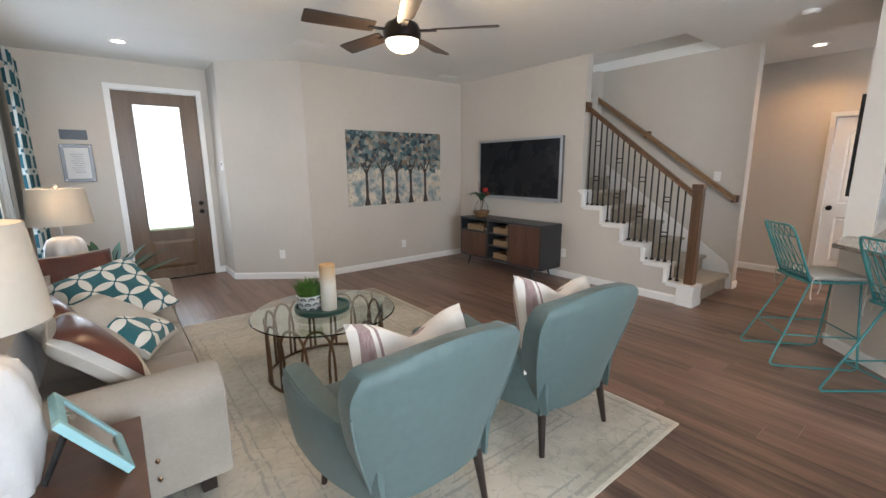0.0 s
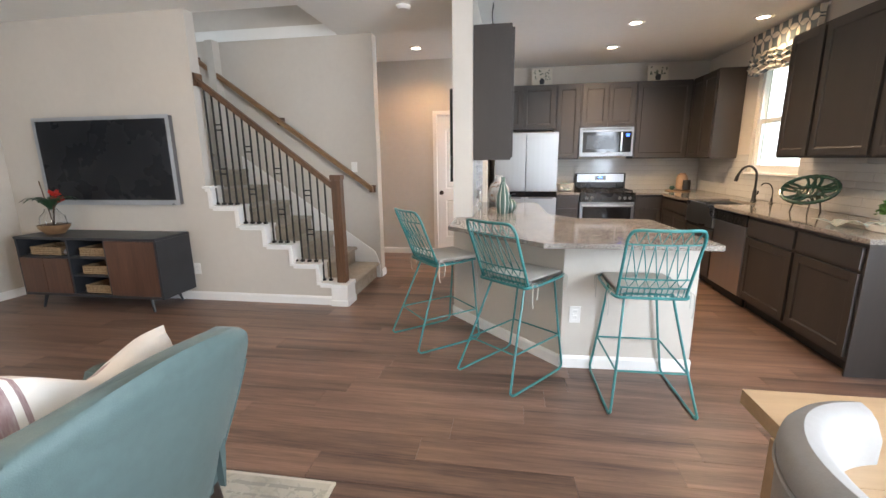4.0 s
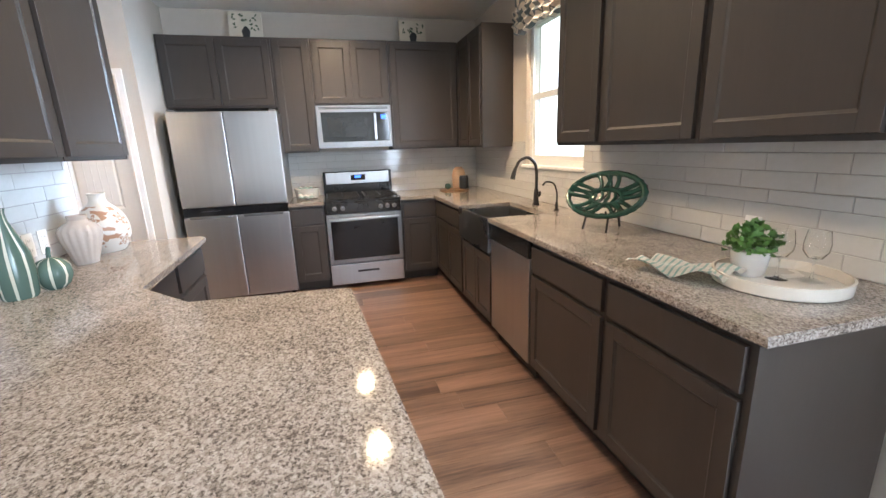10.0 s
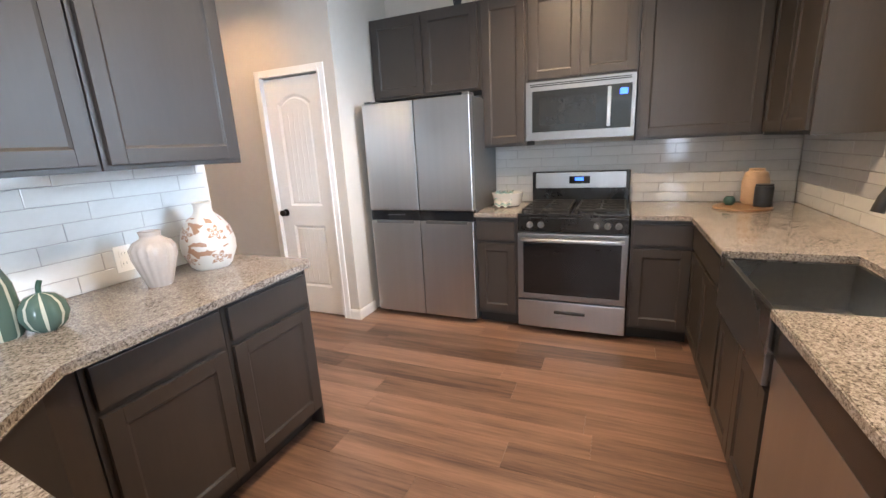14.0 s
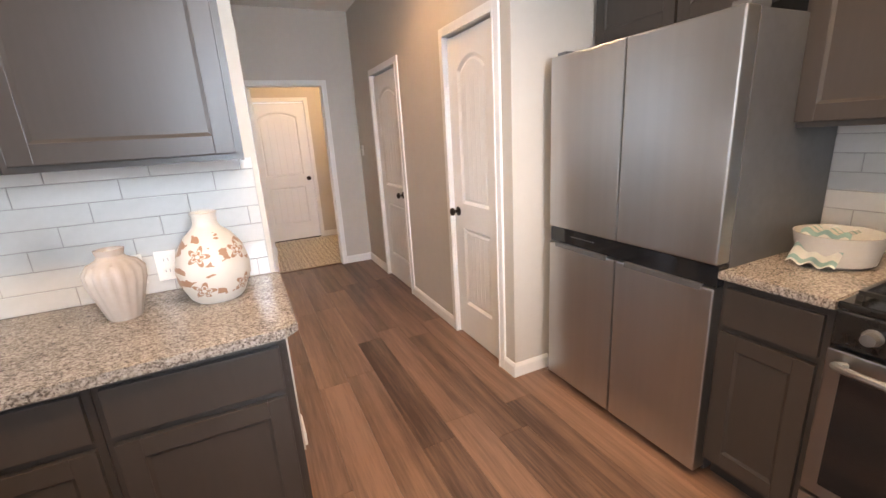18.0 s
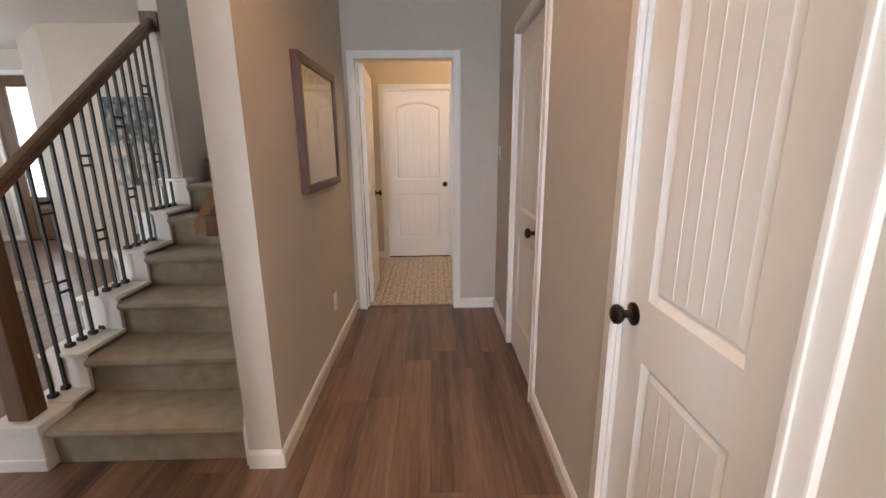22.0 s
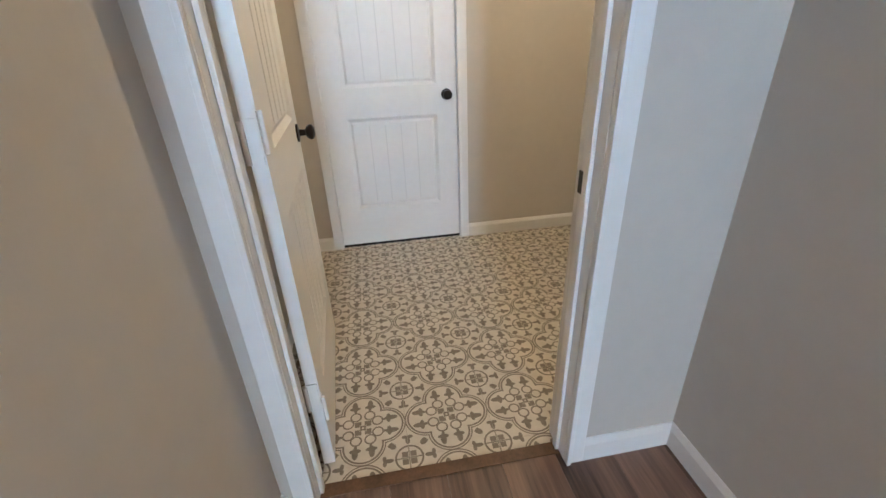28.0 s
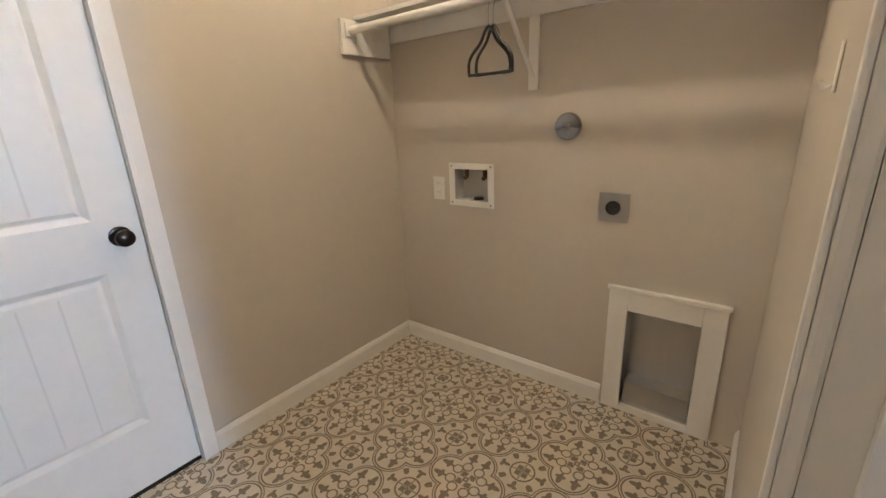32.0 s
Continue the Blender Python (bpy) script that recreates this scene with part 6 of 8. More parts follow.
for x, y, w, tint in ((2.64, 8.25, 22, WARM), (8.84, 3.84, 52, AMBER), (8.32, 1.37, 116, WARM), (9.31, 1.38, 116, WARM), (8.38, 0.13, 66, WARM), (6.66, 1.52, 70, WARM)):
    downlight(x, y, w, tint)


def vent(x, y, w, h, rz, label="white ceiling air register"):
    e = thing("ceiling_vent", label, "air vent", (x, y, CEIL), rz)
    part("frame", boxes((-w / 2, -h / 2, -0.008, w / 2, -h / 2 + 0.025, -0.001), (-w / 2, h / 2 - 0.025, -0.008, w / 2, h / 2, -0.001), (-w / 2, -h / 2 + 0.025, -0.008, -w / 2 + 0.025, h / 2 - 0.025, -0.001), (w / 2 - 0.025, -h / 2 + 0.025, -0.008, w / 2, h / 2 - 0.025, -0.001)), TRIM, e)
    part("backing", boxes((-w / 2 + 0.025, -h / 2 + 0.025, -0.003, w / 2 - 0.025, h / 2 - 0.025, -0.001)), STEEL_DARK, e)
    n = 7
    for i in range(n):
        y0 = -h / 2 + 0.03 + i * (h - 0.06) / n
        part("slat", boxes((-w / 2 + 0.025, y0, -0.007, w / 2 - 0.025, y0 + 0.010, -0.004)), TRIM, e)


vent(4.27, 7.18, 0.34, 0.20, 0)
vent(6.5, 7.6, 0.30, 0.15, 0)
vent(6.9, 0.9, 0.30, 0.15, 0)
for x, y in ((7.37, 3.63),):
    e = thing("smoke_detector", "round white smoke detector on the ceiling", "smoke detector", (x, y, CEIL))
    part("case", lathe(bmesh.new(), [(0.0, -0.001), (0.065, -0.001), (0.068, -0.015), (0.05, -0.034), (0.0, -0.037)], 28), TRIM, e, "", True)


# ---- wall plates ----
def wall_plate(at, rz, kind="outlet"):
    name = "power_outlet" if kind == "outlet" else "light_switch"
    e = thing(name, "white wall outlet plate" if kind == "outlet" else "white wall light switch plate", "outlet" if kind == "outlet" else "switch", at, rz, "wall plates")
    part("plate", boxes((-0.036, -0.007, -0.058, 0.036, -0.001, 0.058), bevel=0.002), TRIM, e)
    if kind == "outlet":
        for z in (-0.022, 0.022):
            s_ = part("socket", boxes((-0.017, -0.009, z - 0.015, 0.017, -0.0071, z + 0.015), bevel=0.002), TRIM, e)
            part("slot", boxes((-0.008, -0.0096, z - 0.004, -0.006, -0.0091, z + 0.007), (0.006, -0.0096, z - 0.004, 0.008, -0.0091, z + 0.007)), INK, s_)
    else:
        part("toggle", boxes((-0.006, -0.018, -0.004, 0.006, -0.0071, 0.012), bevel=0.002), TRIM, e)
    return e


wall_plate((5.88, 7.95, 0.31), 0)
wall_plate((4.10, 8.202, 0.34), -37)
wall_plate((7.06, 5.83, 0.335), -90)
wall_plate((8.11, 4.46, 1.34), -90, "switch")
wall_plate((8.264, 5.305, 0.355), 90)
wall_plate((6.054, 2.19, 0.385), -87.6)
wall_plate((9.477, 5.93, 1.33), -90, "switch")
wall_plate((10.385, 7.527, 0.913), -90)
wall_plate((7.75, 2.951, 1.02), 0)
wall_plate((7.86, 2.951, 1.02), 0)
wall_plate((6.75, -0.211, 1.02), 180)
th = thing("thermostat", "white wall thermostat by the entry", "thermostat", (3.58, 8.66, 1.52), -90)
part("case", boxes((-0.055, -0.022, -0.06, 0.055, -0.001, 0.06), bevel=0.005), TRIM, th)
part("display", boxes((-0.035, -0.0235, 0.0, 0.035, -0.0221, 0.04)), STEEL_DARK, th)


# ---- bar stools ----
def bar_stool():
    e = thing("bar_stool", "teal wire bar stool with white seat cushion", "bar stool", group="bar stools at the peninsula")
    R = 0.0085
    # seat rim, seen from above; front at +x
    rim = curve_pts([(-0.065, -0.20, 0.645), (0.200, -0.215, 0.657), (0.285, -0.20, 0.665), (0.308, -0.12, 0.668), (0.308, 0.12, 0.668), (0.285, 0.20, 0.665), (0.200, 0.215, 0.657), (-0.065, 0.20, 0.645), (-0.090, 0.12, 0.64), (-0.090, -0.12, 0.64)], 5, True)
    part("seat_rim", tube(bmesh.new(), rim, R, 8, True), TEAL_WIRE, e, "", True)
    for i in range(13):
        y = -0.18 + 0.36 * i / 12
        part("seat_wire", tube(bmesh.new(), [(-0.087, y * 0.9, 0.643), (0.11, y, 0.636), (0.300, y, 0.666)], 0.0032, 6), TEAL_WIRE, e)

    def back(u, v):
        # u across -1..1, v up 0..1
        return Vector((-0.068 - 0.165 * v - 0.030 * (1 - u * u) * (0.4 + 0.6 * v), u * (0.185 + 0.005 * v), 0.645 + 0.405 * v))
    hoop = [back(-1, 0), back(-1, 0.3), back(-1, 0.6), back(-1, 0.85), back(-0.93, 0.96), back(-0.78, 1.0), back(-0.3, 1.0), back(0.3, 1.0), back(0.78, 1.0), back(0.93, 0.96), back(1, 0.85), back(1, 0.6), back(1, 0.3), back(1, 0)]
    part("back_hoop", tube(bmesh.new(), curve_pts(hoop, 4), R, 8), TEAL_WIRE, e, "", True)
    for v in (0.14, 0.28, 0.80):
        part("back_bar", tube(bmesh.new(), [back(u, v) for u in (-1, -0.6, -0.2, 0.2, 0.6, 1)], 0.005, 6), TEAL_WIRE, e, "", True)
    n = 6
    for i in range(n):
        u0, u1 = -0.86 + 1.72 * i / n, -0.86 + 1.72 * (i + 1) / n
        for a, b_ in ((u0, u1), (u1, u1)):
            part("back_wire", tube(bmesh.new(), [back(a, 0.28), back((a + b_) / 2, 0.54), back(b_, 0.80)], 0.0032, 5), TEAL_WIRE, e)
        um = (u0 + u1) / 2
        part("back_wire", tube(bmesh.new(), [back(u0, 0.98), back(um, 0.80), back(u1, 0.98)], 0.0032, 5), TEAL_WIRE, e)
        part("back_wire", tube(bmesh.new(), [back(u0, 0.28), back(um, 0.14), back(u1, 0.28)], 0.0032, 5), TEAL_WIRE, e)
    for i in range(12):
        u = -0.9 + 1.8 * i / 11
        part("back_wire", tube(bmesh.new(), [back(u, 0.14), back(u, 0.0)], 0.0032, 5), TEAL_WIRE, e)
    for s in (-1, 1):
        legs = [(-0.03, s * 0.13, 0.648), (-0.165, s * 0.18, 0.30), (-0.272, s * 0.225, 0.03), (-0.25, s * 0.228, R), (0.0, s * 0.23, R), (0.25, s * 0.228, R), (0.282, s * 0.225, 0.03), (0.277, s * 0.185, 0.30), (0.27, s * 0.14, 0.66)]
        fine = []
        for a, b_ in zip(legs, legs[1:]):
            fine += [Vector(a).lerp(Vector(b_), k / 4) for k in range(4)]
        part("leg_frame", tube(bmesh.new(), fine + [Vector(legs[-1])], 0.0075, 8), TEAL_WIRE, e, "", True)
        part("side_rail", tube(bmesh.new(), [(-0.189, s * 0.190, 0.24), (0.278, s * 0.193, 0.24)], 0.006, 8), TEAL_WIRE, e)
    for x in (-0.189, 0.278):
        part("foot_rail", tube(bmesh.new(), [(x, -0.193, 0.24), (x, 0.193, 0.24)], 0.006, 8), TEAL_WIRE, e)
    for x in (-0.03, 0.27):
        part("seat_support", tube(bmesh.new(), [(x, -0.135, 0.645), (x, 0.135, 0.645)], 0.007, 8), TEAL_WIRE, e)
    cu = part("seat_cushion", soft_box(-0.06, -0.19, 0.660, 0.30, 0.19, 0.688, 0.013, 0.008), WHITE_CLOTH, e, "thin white cushion", True)
    for x in (-0.055, 0.275):
        for s in (-1, 1):
            for d in (0.02, -0.025):
                part("tie", tube(bmesh.new(), curve_pts([(x, s * 0.20, 0.675), (x + d, s * 0.225, 0.66), (x + d * 1.2, s * 0.228, 0.60 + d), (x + d * 0.8, s * 0.226, 0.55 + d)], 3), 0.0035, 5), WHITE_CLOTH, cu, "", True)
    return e


s3 = bar_stool()
s3.matrix_basis = pose(5.765, 1.842, 0, 0, 0, 1)
copy_thing(s3, pose(5.95, 2.615, 0, 0, 0, -39))
copy_thing(s3, pose(6.44, 3.22, 0, 0, 0, -50))

# ---- dining table and chair ----
dt = thing("dining_table", "light oak dining table", "dining table", (4.05, 1.05, 0))
for i in range(5):
    x0 = -0.47 + i * 0.188
    part("top_board", boxes((x0 + 0.0006, -0.91, 0.705, x0 + 0.1874, 0.91, 0.75), bevel=0.002), LIGHT_OAK, dt)
part("apron", boxes((-0.38, -0.80, 0.63, 0.38, 0.80, 0.704)), LIGHT_OAK, dt)
for x in (-0.38, 0.38):
    for y in (-0.80, 0.80):
        part("leg", boxes((x - 0.045, y - 0.045, 0, x + 0.045, y + 0.045, 0.63), bevel=0.004), LIGHT_OAK, dt)
dc = thing("dining_chair", "cream upholstered dining chair at the table end", "dining chair", (4.0, 1.80, 0), 180)
bm = bmesh.new()
rings = []
for k in range(33):
    a = radians(9 + 162 * k / 32)
    top = 0.865 + 0.015 * min(1.0, 4 * min(k, 32 - k) / 32)
    c_, s_ = math.cos(a), -math.sin(a)
    ring = []
    for r, z in ((0.275, 0.36), (0.298, 0.42), (0.312, 0.55), (0.320, top - 0.07), (0.324, top - 0.05), (0.319, top - 0.028), (0.306, top - 0.010), (0.285, top), (0.262, top - 0.006), (0.243, top - 0.022), (0.232, top - 0.045), (0.226, top - 0.055), (0.228, 0.55), (0.228, 0.36)):
        ring.append((r * c_, r * s_, z))
    rings.append(ring)
loft(bm, rings)
shell = part("backrest", bm, CREAM, dc, "", True)
part("top_seam", tube(bmesh.new(), [(0.323 * math.cos(a), -0.323 * math.sin(a), 0.805) for a in [radians(14 + 152 * k / 40) for k in range(41)]], 0.004, 5), CREAM, shell, "", True)
part("seat", soft_box(-0.225, -0.16, 0.38, 0.225, 0.27, 0.49, 0.03, 0.015), CREAM, dc, "", True)
for x in (-0.2, 0.2):
    for y in (-0.14, 0.24):
        part("leg", tube(bmesh.new(), [(x, y, 0.39), (x * 1.08, y * 1.08, 0)], [0.022, 0.015], 10), LIGHT_OAK, dc, "", True)

# ---- framed pictures ----
FRAME_BROWN = wood("mahogany_frame", (0.05, 0.018, 0.012), (0.12, 0.045, 0.028), 0.35, 1.2)
MAT_GREEN = surf("sage_mat_board", (0.13, 0.17, 0.14), (0.17, 0.21, 0.18), 0.7, 5)
PRINT = surf("white_art_paper", (0.66, 0.65, 0.64), (0.73, 0.72, 0.71), 0.7, 4)
BEIGE_PRINT = surf("beige_art_paper", (0.44, 0.36, 0.25), (0.50, 0.42, 0.30), 0.7, 3)


def framed(name, label, at, rz, w, h, bar, depth, frame_mat, back_mat):
    e = thing(name, label, "framed picture", at, rz)
    for a in ((-w / 2, -depth, -h / 2, -w / 2 + bar, -0.001, h / 2), (w / 2 - bar, -depth, -h / 2, w / 2, -0.001, h / 2), (-w / 2 + bar, -depth, -h / 2, w / 2 - bar, -0.001, -h / 2 + bar), (-w / 2 + bar, -depth, h / 2 - bar, w / 2 - bar, -0.001, h / 2)):
        part("frame_bar", boxes(a, bevel=0.004), frame_mat, e)
    part("mat_board", boxes((-w / 2 + bar, -depth + 0.016, -h / 2 + bar, w / 2 - bar, -0.002, h / 2 - bar)), back_mat, e)
    g = part("glass", boxes((-w / 2 + bar, -depth + 0.008, -h / 2 + bar, w / 2 - bar, -depth + 0.0105, h / 2 - bar)), GLASS, e)
    g.visible_shadow = False
    return e


da = framed("dining_art", "large framed abstract print with sage mat", (5.38, -0.22, 1.60), 180, 1.14, 1.07, 0.075, 0.035, RAIL_WOOD, MAT_GREEN)
part("print", boxes((-0.33, -0.0215, -0.32, 0.33, -0.0192, 0.32)), PRINT, da)
bm = bmesh.new()
tube(bm, curve_pts([(-0.31, -0.0222, -0.06), (-0.30, -0.0222, 0.06), (-0.1, -0.0222, 0.10), (0.12, -0.0222, 0.05), (0.26, -0.0222, -0.12)], 6), 0.012, 6)
part("brush_stroke", bm, surf("brown_brush_ink", (0.20, 0.10, 0.07), (0.32, 0.17, 0.12), 0.7, 20), da, "brown brush stroke", True)
ha = framed("hall_art", "framed beige print with green leaf pattern", (8.264, 5.165, 1.492), 90, 0.775, 0.70, 0.05, 0.04, FRAME_BROWN, BEIGE_PRINT)
SAGE = surf("sage_ink", (0.20, 0.26, 0.17), (0.27, 0.33, 0.23), 0.7, 8)
rnd = random.Random(11)
for i in range(11):
    x = -0.26 + 0.052 * i
    bm = bmesh.new()
    tube(bm, curve_pts([(x, -0.0248, 0.17 + 0.02 * rnd.random()), (x + 0.02, -0.0248, 0.20), (x - 0.01, -0.0248, 0.235), (x + 0.025, -0.0248, 0.27)], 4), 0.007, 5)
    part("leaf_stroke", bm, SAGE, ha, "", True)
framed("column_art", "slim dark-framed picture beside the column", (7.30, 3.125, 1.61), 180, 0.60, 0.78, 0.035, 0.035, BLACK, BEIGE_PRINT)

# ---- counter objects ----
def vase_print():
    m, nt, b = shader("tan_floral_glaze")
    (x, y, z), co = axes_of(nt)
    ang = V(nt, math_node(nt, "ARCTAN2", y.s, x.s)) / 6.28318 * 5
    u, v = ang.fract() - 0.5, (z / 0.12).fract() - 0.5
    r = hyp(u, v)
    th_ = V(nt, math_node(nt, "ARCTAN2", v.s, u.s))
    lobes = V(nt, math_node(nt, "COSINE", (th_ * 5).s)) * 0.085
    flower = r.lt(lobes + 0.21) * r.gt(0.055) * (r - 0.13 - lobes * 0.5).abs().gt(0.018)
    sprig = V(nt, noise_out(nt, 17, 2, co, (1.0, 1.0, 1.7), 0.4)).gt(0.565) * r.gt(0.31)
    fac = flower.max(sprig) * (z - 0.035).gt(0.0) * z.lt(0.25)
    nt.links.new(mix(nt, fac.s, (0.58, 0.55, 0.505), (0.33, 0.185, 0.115)), b.inputs["Base Color"])
    b.inputs["Roughness"].default_value = 0.35
    return m


fvz = thing("floral_vase", "round white vase with tan floral relief", "vase", (8.03, 2.76, 0.916))
part("body", lathe(bmesh.new(), [(0.0, 0), (0.075, 0), (0.09, 0.015), (0.118, 0.08), (0.12, 0.13), (0.105, 0.19), (0.075, 0.235), (0.045, 0.262), (0.038, 0.28), (0.038, 0.305), (0.044, 0.315), (0.038, 0.318), (0.032, 0.30), (0.0, 0.27)], 48), vase_print(), fvz, "", True)
PALE = surf("pale_taupe_glaze", (0.42, 0.365, 0.325), (0.49, 0.435, 0.395), 0.25, 5)
sv = thing("ribbed_vase", "small pale taupe vase with carved ribs", "vase", (7.75, 2.73, 0.916))
part("body", lathe(bmesh.new(), [(0.0, 0), (0.045, 0), (0.05, 0.008), (0.082, 0.13), (0.084, 0.165), (0.07, 0.19), (0.042, 0.205), (0.037, 0.215), (0.042, 0.235), (0.036, 0.237), (0.032, 0.215), (0.0, 0.2)], 72, wob=lambda a, z: 0.045 * math.sin(16 * a + 10 * z) if 0.01 < z < 0.18 else 0), PALE, sv, "", True)


def stripe_glaze():
    m, nt, b = shader("green_and_cream_stripe_glaze")
    (x, y, z), co = axes_of(nt)
    ang = (V(nt, math_node(nt, "ARCTAN2", y.s, x.s)) / 6.28318 * 8).fract()
    fac = (ang - 0.5).abs().lt(0.10)
    nt.links.new(mix(nt, fac.s, (0.075, 0.125, 0.105), (0.50, 0.52, 0.45)), b.inputs["Base Color"])
    b.inputs["Roughness"].default_value = 0.22
    return m


STRIPED = stripe_glaze()
bt = thing("striped_bottle", "tall green bottle with cream stripes", "bottle", (7.225, 2.70, 0.916))
part("body", lathe(bmesh.new(), [(0.0, 0), (0.05, 0), (0.056, 0.01), (0.062, 0.10), (0.058, 0.17), (0.035, 0.24), (0.02, 0.29), (0.018, 0.32), (0.022, 0.335), (0.0, 0.336)], 40), STRIPED, bt, "", True)
gd = thing("striped_gourd", "green and cream striped ceramic gourd", "ornament", (7.315, 2.635, 0.916))
part("body", lathe(bmesh.new(), [(0.0, 0), (0.03, 0), (0.052, 0.02), (0.065, 0.055), (0.06, 0.09), (0.04, 0.115), (0.015, 0.125), (0.0, 0.127)], 48, wob=lambda a, z: 0.03 * math.cos(8 * a)), STRIPED, gd, "", True)
part("stem", tube(bmesh.new(), curve_pts([(0, 0, 0.12), (0.003, 0, 0.145), (0.012, 0, 0.165)], 4), [0.008] * 8 + [0.006], 8), GREEN, gd, "", True)

# openwork green platter on a stand
pl = thing("openwork_platter", "dark green openwork oval platter on a metal stand", "platter", (7.43, 0.05, 0.916), 195)
PLATTER = surf("dark_green_ceramic", (0.008, 0.035, 0.024), (0.018, 0.06, 0.042), 0.15, 6)


def oval(a, k=1.0):
    rr = 1 + 0.012 * math.cos(26 * a)
    return (0.25 * k * rr * math.cos(a), 0.14 * k * rr * math.sin(a))


lean = pose(0, 0.02, 0.185, -36)
bm = bmesh.new()
tube(bm, [(oval(a)[0], -0.03, oval(a)[1]) for a in [2 * math.pi * i / 80 for i in range(80)]], 0.016, 8, True)
part("rim", bm, PLATTER, pl, "", True, lean)
bm = bmesh.new()
tube(bm, [(oval(a, 0.42)[0], 0.0, oval(a, 0.36)[1]) for a in [2 * math.pi * i / 40 for i in range(40)]], 0.017, 8, True)
part("inner_ring", bm, PLATTER, pl, "", True, lean)
rnd = random.Random(3)
for i in range(20):
    a = 2 * math.pi * i / 20
    p, q = oval(a, 0.40), oval(a + 0.2 * (-1) ** (i // 2), 0.98)
    part("web", tube(bmesh.new(), curve_pts([(p[0], 0.0, p[1] * 0.9), ((p[0] + q[0]) / 2 + 0.01, -0.012, (p[1] + q[1]) / 2), (q[0], -0.028, q[1])], 4), [0.016, 0.014, 0.012, 0.012, 0.012, 0.012, 0.013, 0.015, 0.018], 8), PLATTER, pl, "", True, lean)
for i in range(5):
    p = (-0.09 + 0.045 * i, 0.036 * (-1) ** i)
    part("web", tube(bmesh.new(), [(p[0], 0.0, -0.045), (p[0] + 0.015, 0.0, 0.0), (p[0] - 0.005, 0.0, 0.045)], 0.011, 7), PLATTER, pl, "", True, lean)
for x in (-0.075, 0.075):
    part("stand_leg", tube(bmesh.new(), curve_pts([(x, -0.075, 0.12), (x, -0.06, 0.095), (x, -0.05, 0.09), (x * 1.1, -0.07, 0.0)], 4), 0.006, 8), IRON, pl, "", True)
    part("stand_back", tube(bmesh.new(), [(x, -0.05, 0.09), (x, 0.0, 0.10), (x * 0.3, 0.10, 0.23)], 0.006, 8), IRON, pl, "", True)
part("stand_prop", tube(bmesh.new(), [(0, 0.10, 0.225), (0, 0.15, 0.0)], 0.007, 8), IRON, pl, "", True)
part("stand_bar", tube(bmesh.new(), [(-0.08, -0.05, 0.09), (0.08, -0.05, 0.09)], 0.006, 8), IRON, pl)

# tray with plant and wine glasses
ty = thing("serving_tray", "round cream lacquer serving tray", "tray", (6.405, 0.085, 0.916))
CREAM_LAC = surf("cream_lacquer", (0.66, 0.61, 0.53), (0.74, 0.69, 0.61), 0.25, 4)
part("dish", lathe(bmesh.new(), [(0.0, 0), (0.185, 0), (0.192, 0.005), (0.195, 0.045), (0.187, 0.046), (0.183, 0.012), (0.0, 0.009)], 48), CREAM_LAC, ty, "", True)
hp = thing("herb_pot", "white pot of leafy green herbs", "potted plant", (6.495, 0.11, 0.926))
part("pot", lathe(bmesh.new(), [(0.0, 0), (0.04, 0), (0.05, 0.01), (0.062, 0.09), (0.058, 0.092), (0.053, 0.08), (0.0, 0.075)], 32), WHITE_CERAMIC, hp, "", True)


def leaf_cloud(n, r, h, seed, size):
    rnd_ = random.Random(seed)
    bm = bmesh.new()
    for _ in range(n):
        a, e_, q = rnd_.random() * 6.283, rnd_.random() * 1.5, rnd_.random() ** 0.4
        c = Vector((math.cos(a) * math.cos(e_) * r * q, math.sin(a) * math.cos(e_) * r * q, h * math.sin(e_) * q))
        d = Vector((rnd_.uniform(-1, 1), rnd_.uniform(-1, 1), rnd_.uniform(-0.2, 1))).normalized() * size
        s_ = d.orthogonal().normalized() * size * 0.35
        v = [bm.verts.new(p) for p in (c, c + d * 0.5 + s_, c + d, c + d * 0.5 - s_)]
        bm.faces.new(v)
    return bm


part("foliage", leaf_cloud(520, 0.085, 0.105, 4, 0.024), LEAF, hp, "dense small green leaves", m=pose(0, 0, 0.085))
GLASSWARE = glass("thin_wine_glass", (0.97, 0.98, 0.98), 0.0, 1.3)
wg = thing("wine_glass", "clear stemmed wine glass on the tray", "wine glass", group="wine glasses")
part("bowl", lathe(bmesh.new(), [(0.004, 0.075), (0.02, 0.08), (0.036, 0.105), (0.038, 0.13), (0.031, 0.175), (0.029, 0.175), (0.0355, 0.13), (0.033, 0.107), (0.018, 0.085), (0.0, 0.082)], 28), GLASSWARE, wg, "", True)
part("stem", lathe(bmesh.new(), [(0.0, 0.0), (0.033, 0.0), (0.033, 0.002), (0.008, 0.006), (0.0038, 0.015), (0.0038, 0.07), (0.006, 0.077), (0.0, 0.079)], 24), GLASSWARE, wg, "", True)
wg.matrix_basis = pose(6.425, 0.065, 0.926)
copy_thing(wg, pose(6.365, -0.01, 0.926))


def striped_towel():
    m, nt, b = shader("aqua_striped_towel")
    (x, y, z), co = axes_of(nt)
    fac = (x / 0.03).fract().lt(0.35)
    nt.links.new(mix(nt, (fac * 0.8).s, (0.70, 0.70, 0.67), (0.22, 0.42, 0.42)), b.inputs["Base Color"])
    b.inputs["Roughness"].default_value = 0.95
    bump(nt, b, noise_out(nt, 400, 2, co), 0.5, 0.001)
    return m


TOWEL = striped_towel()


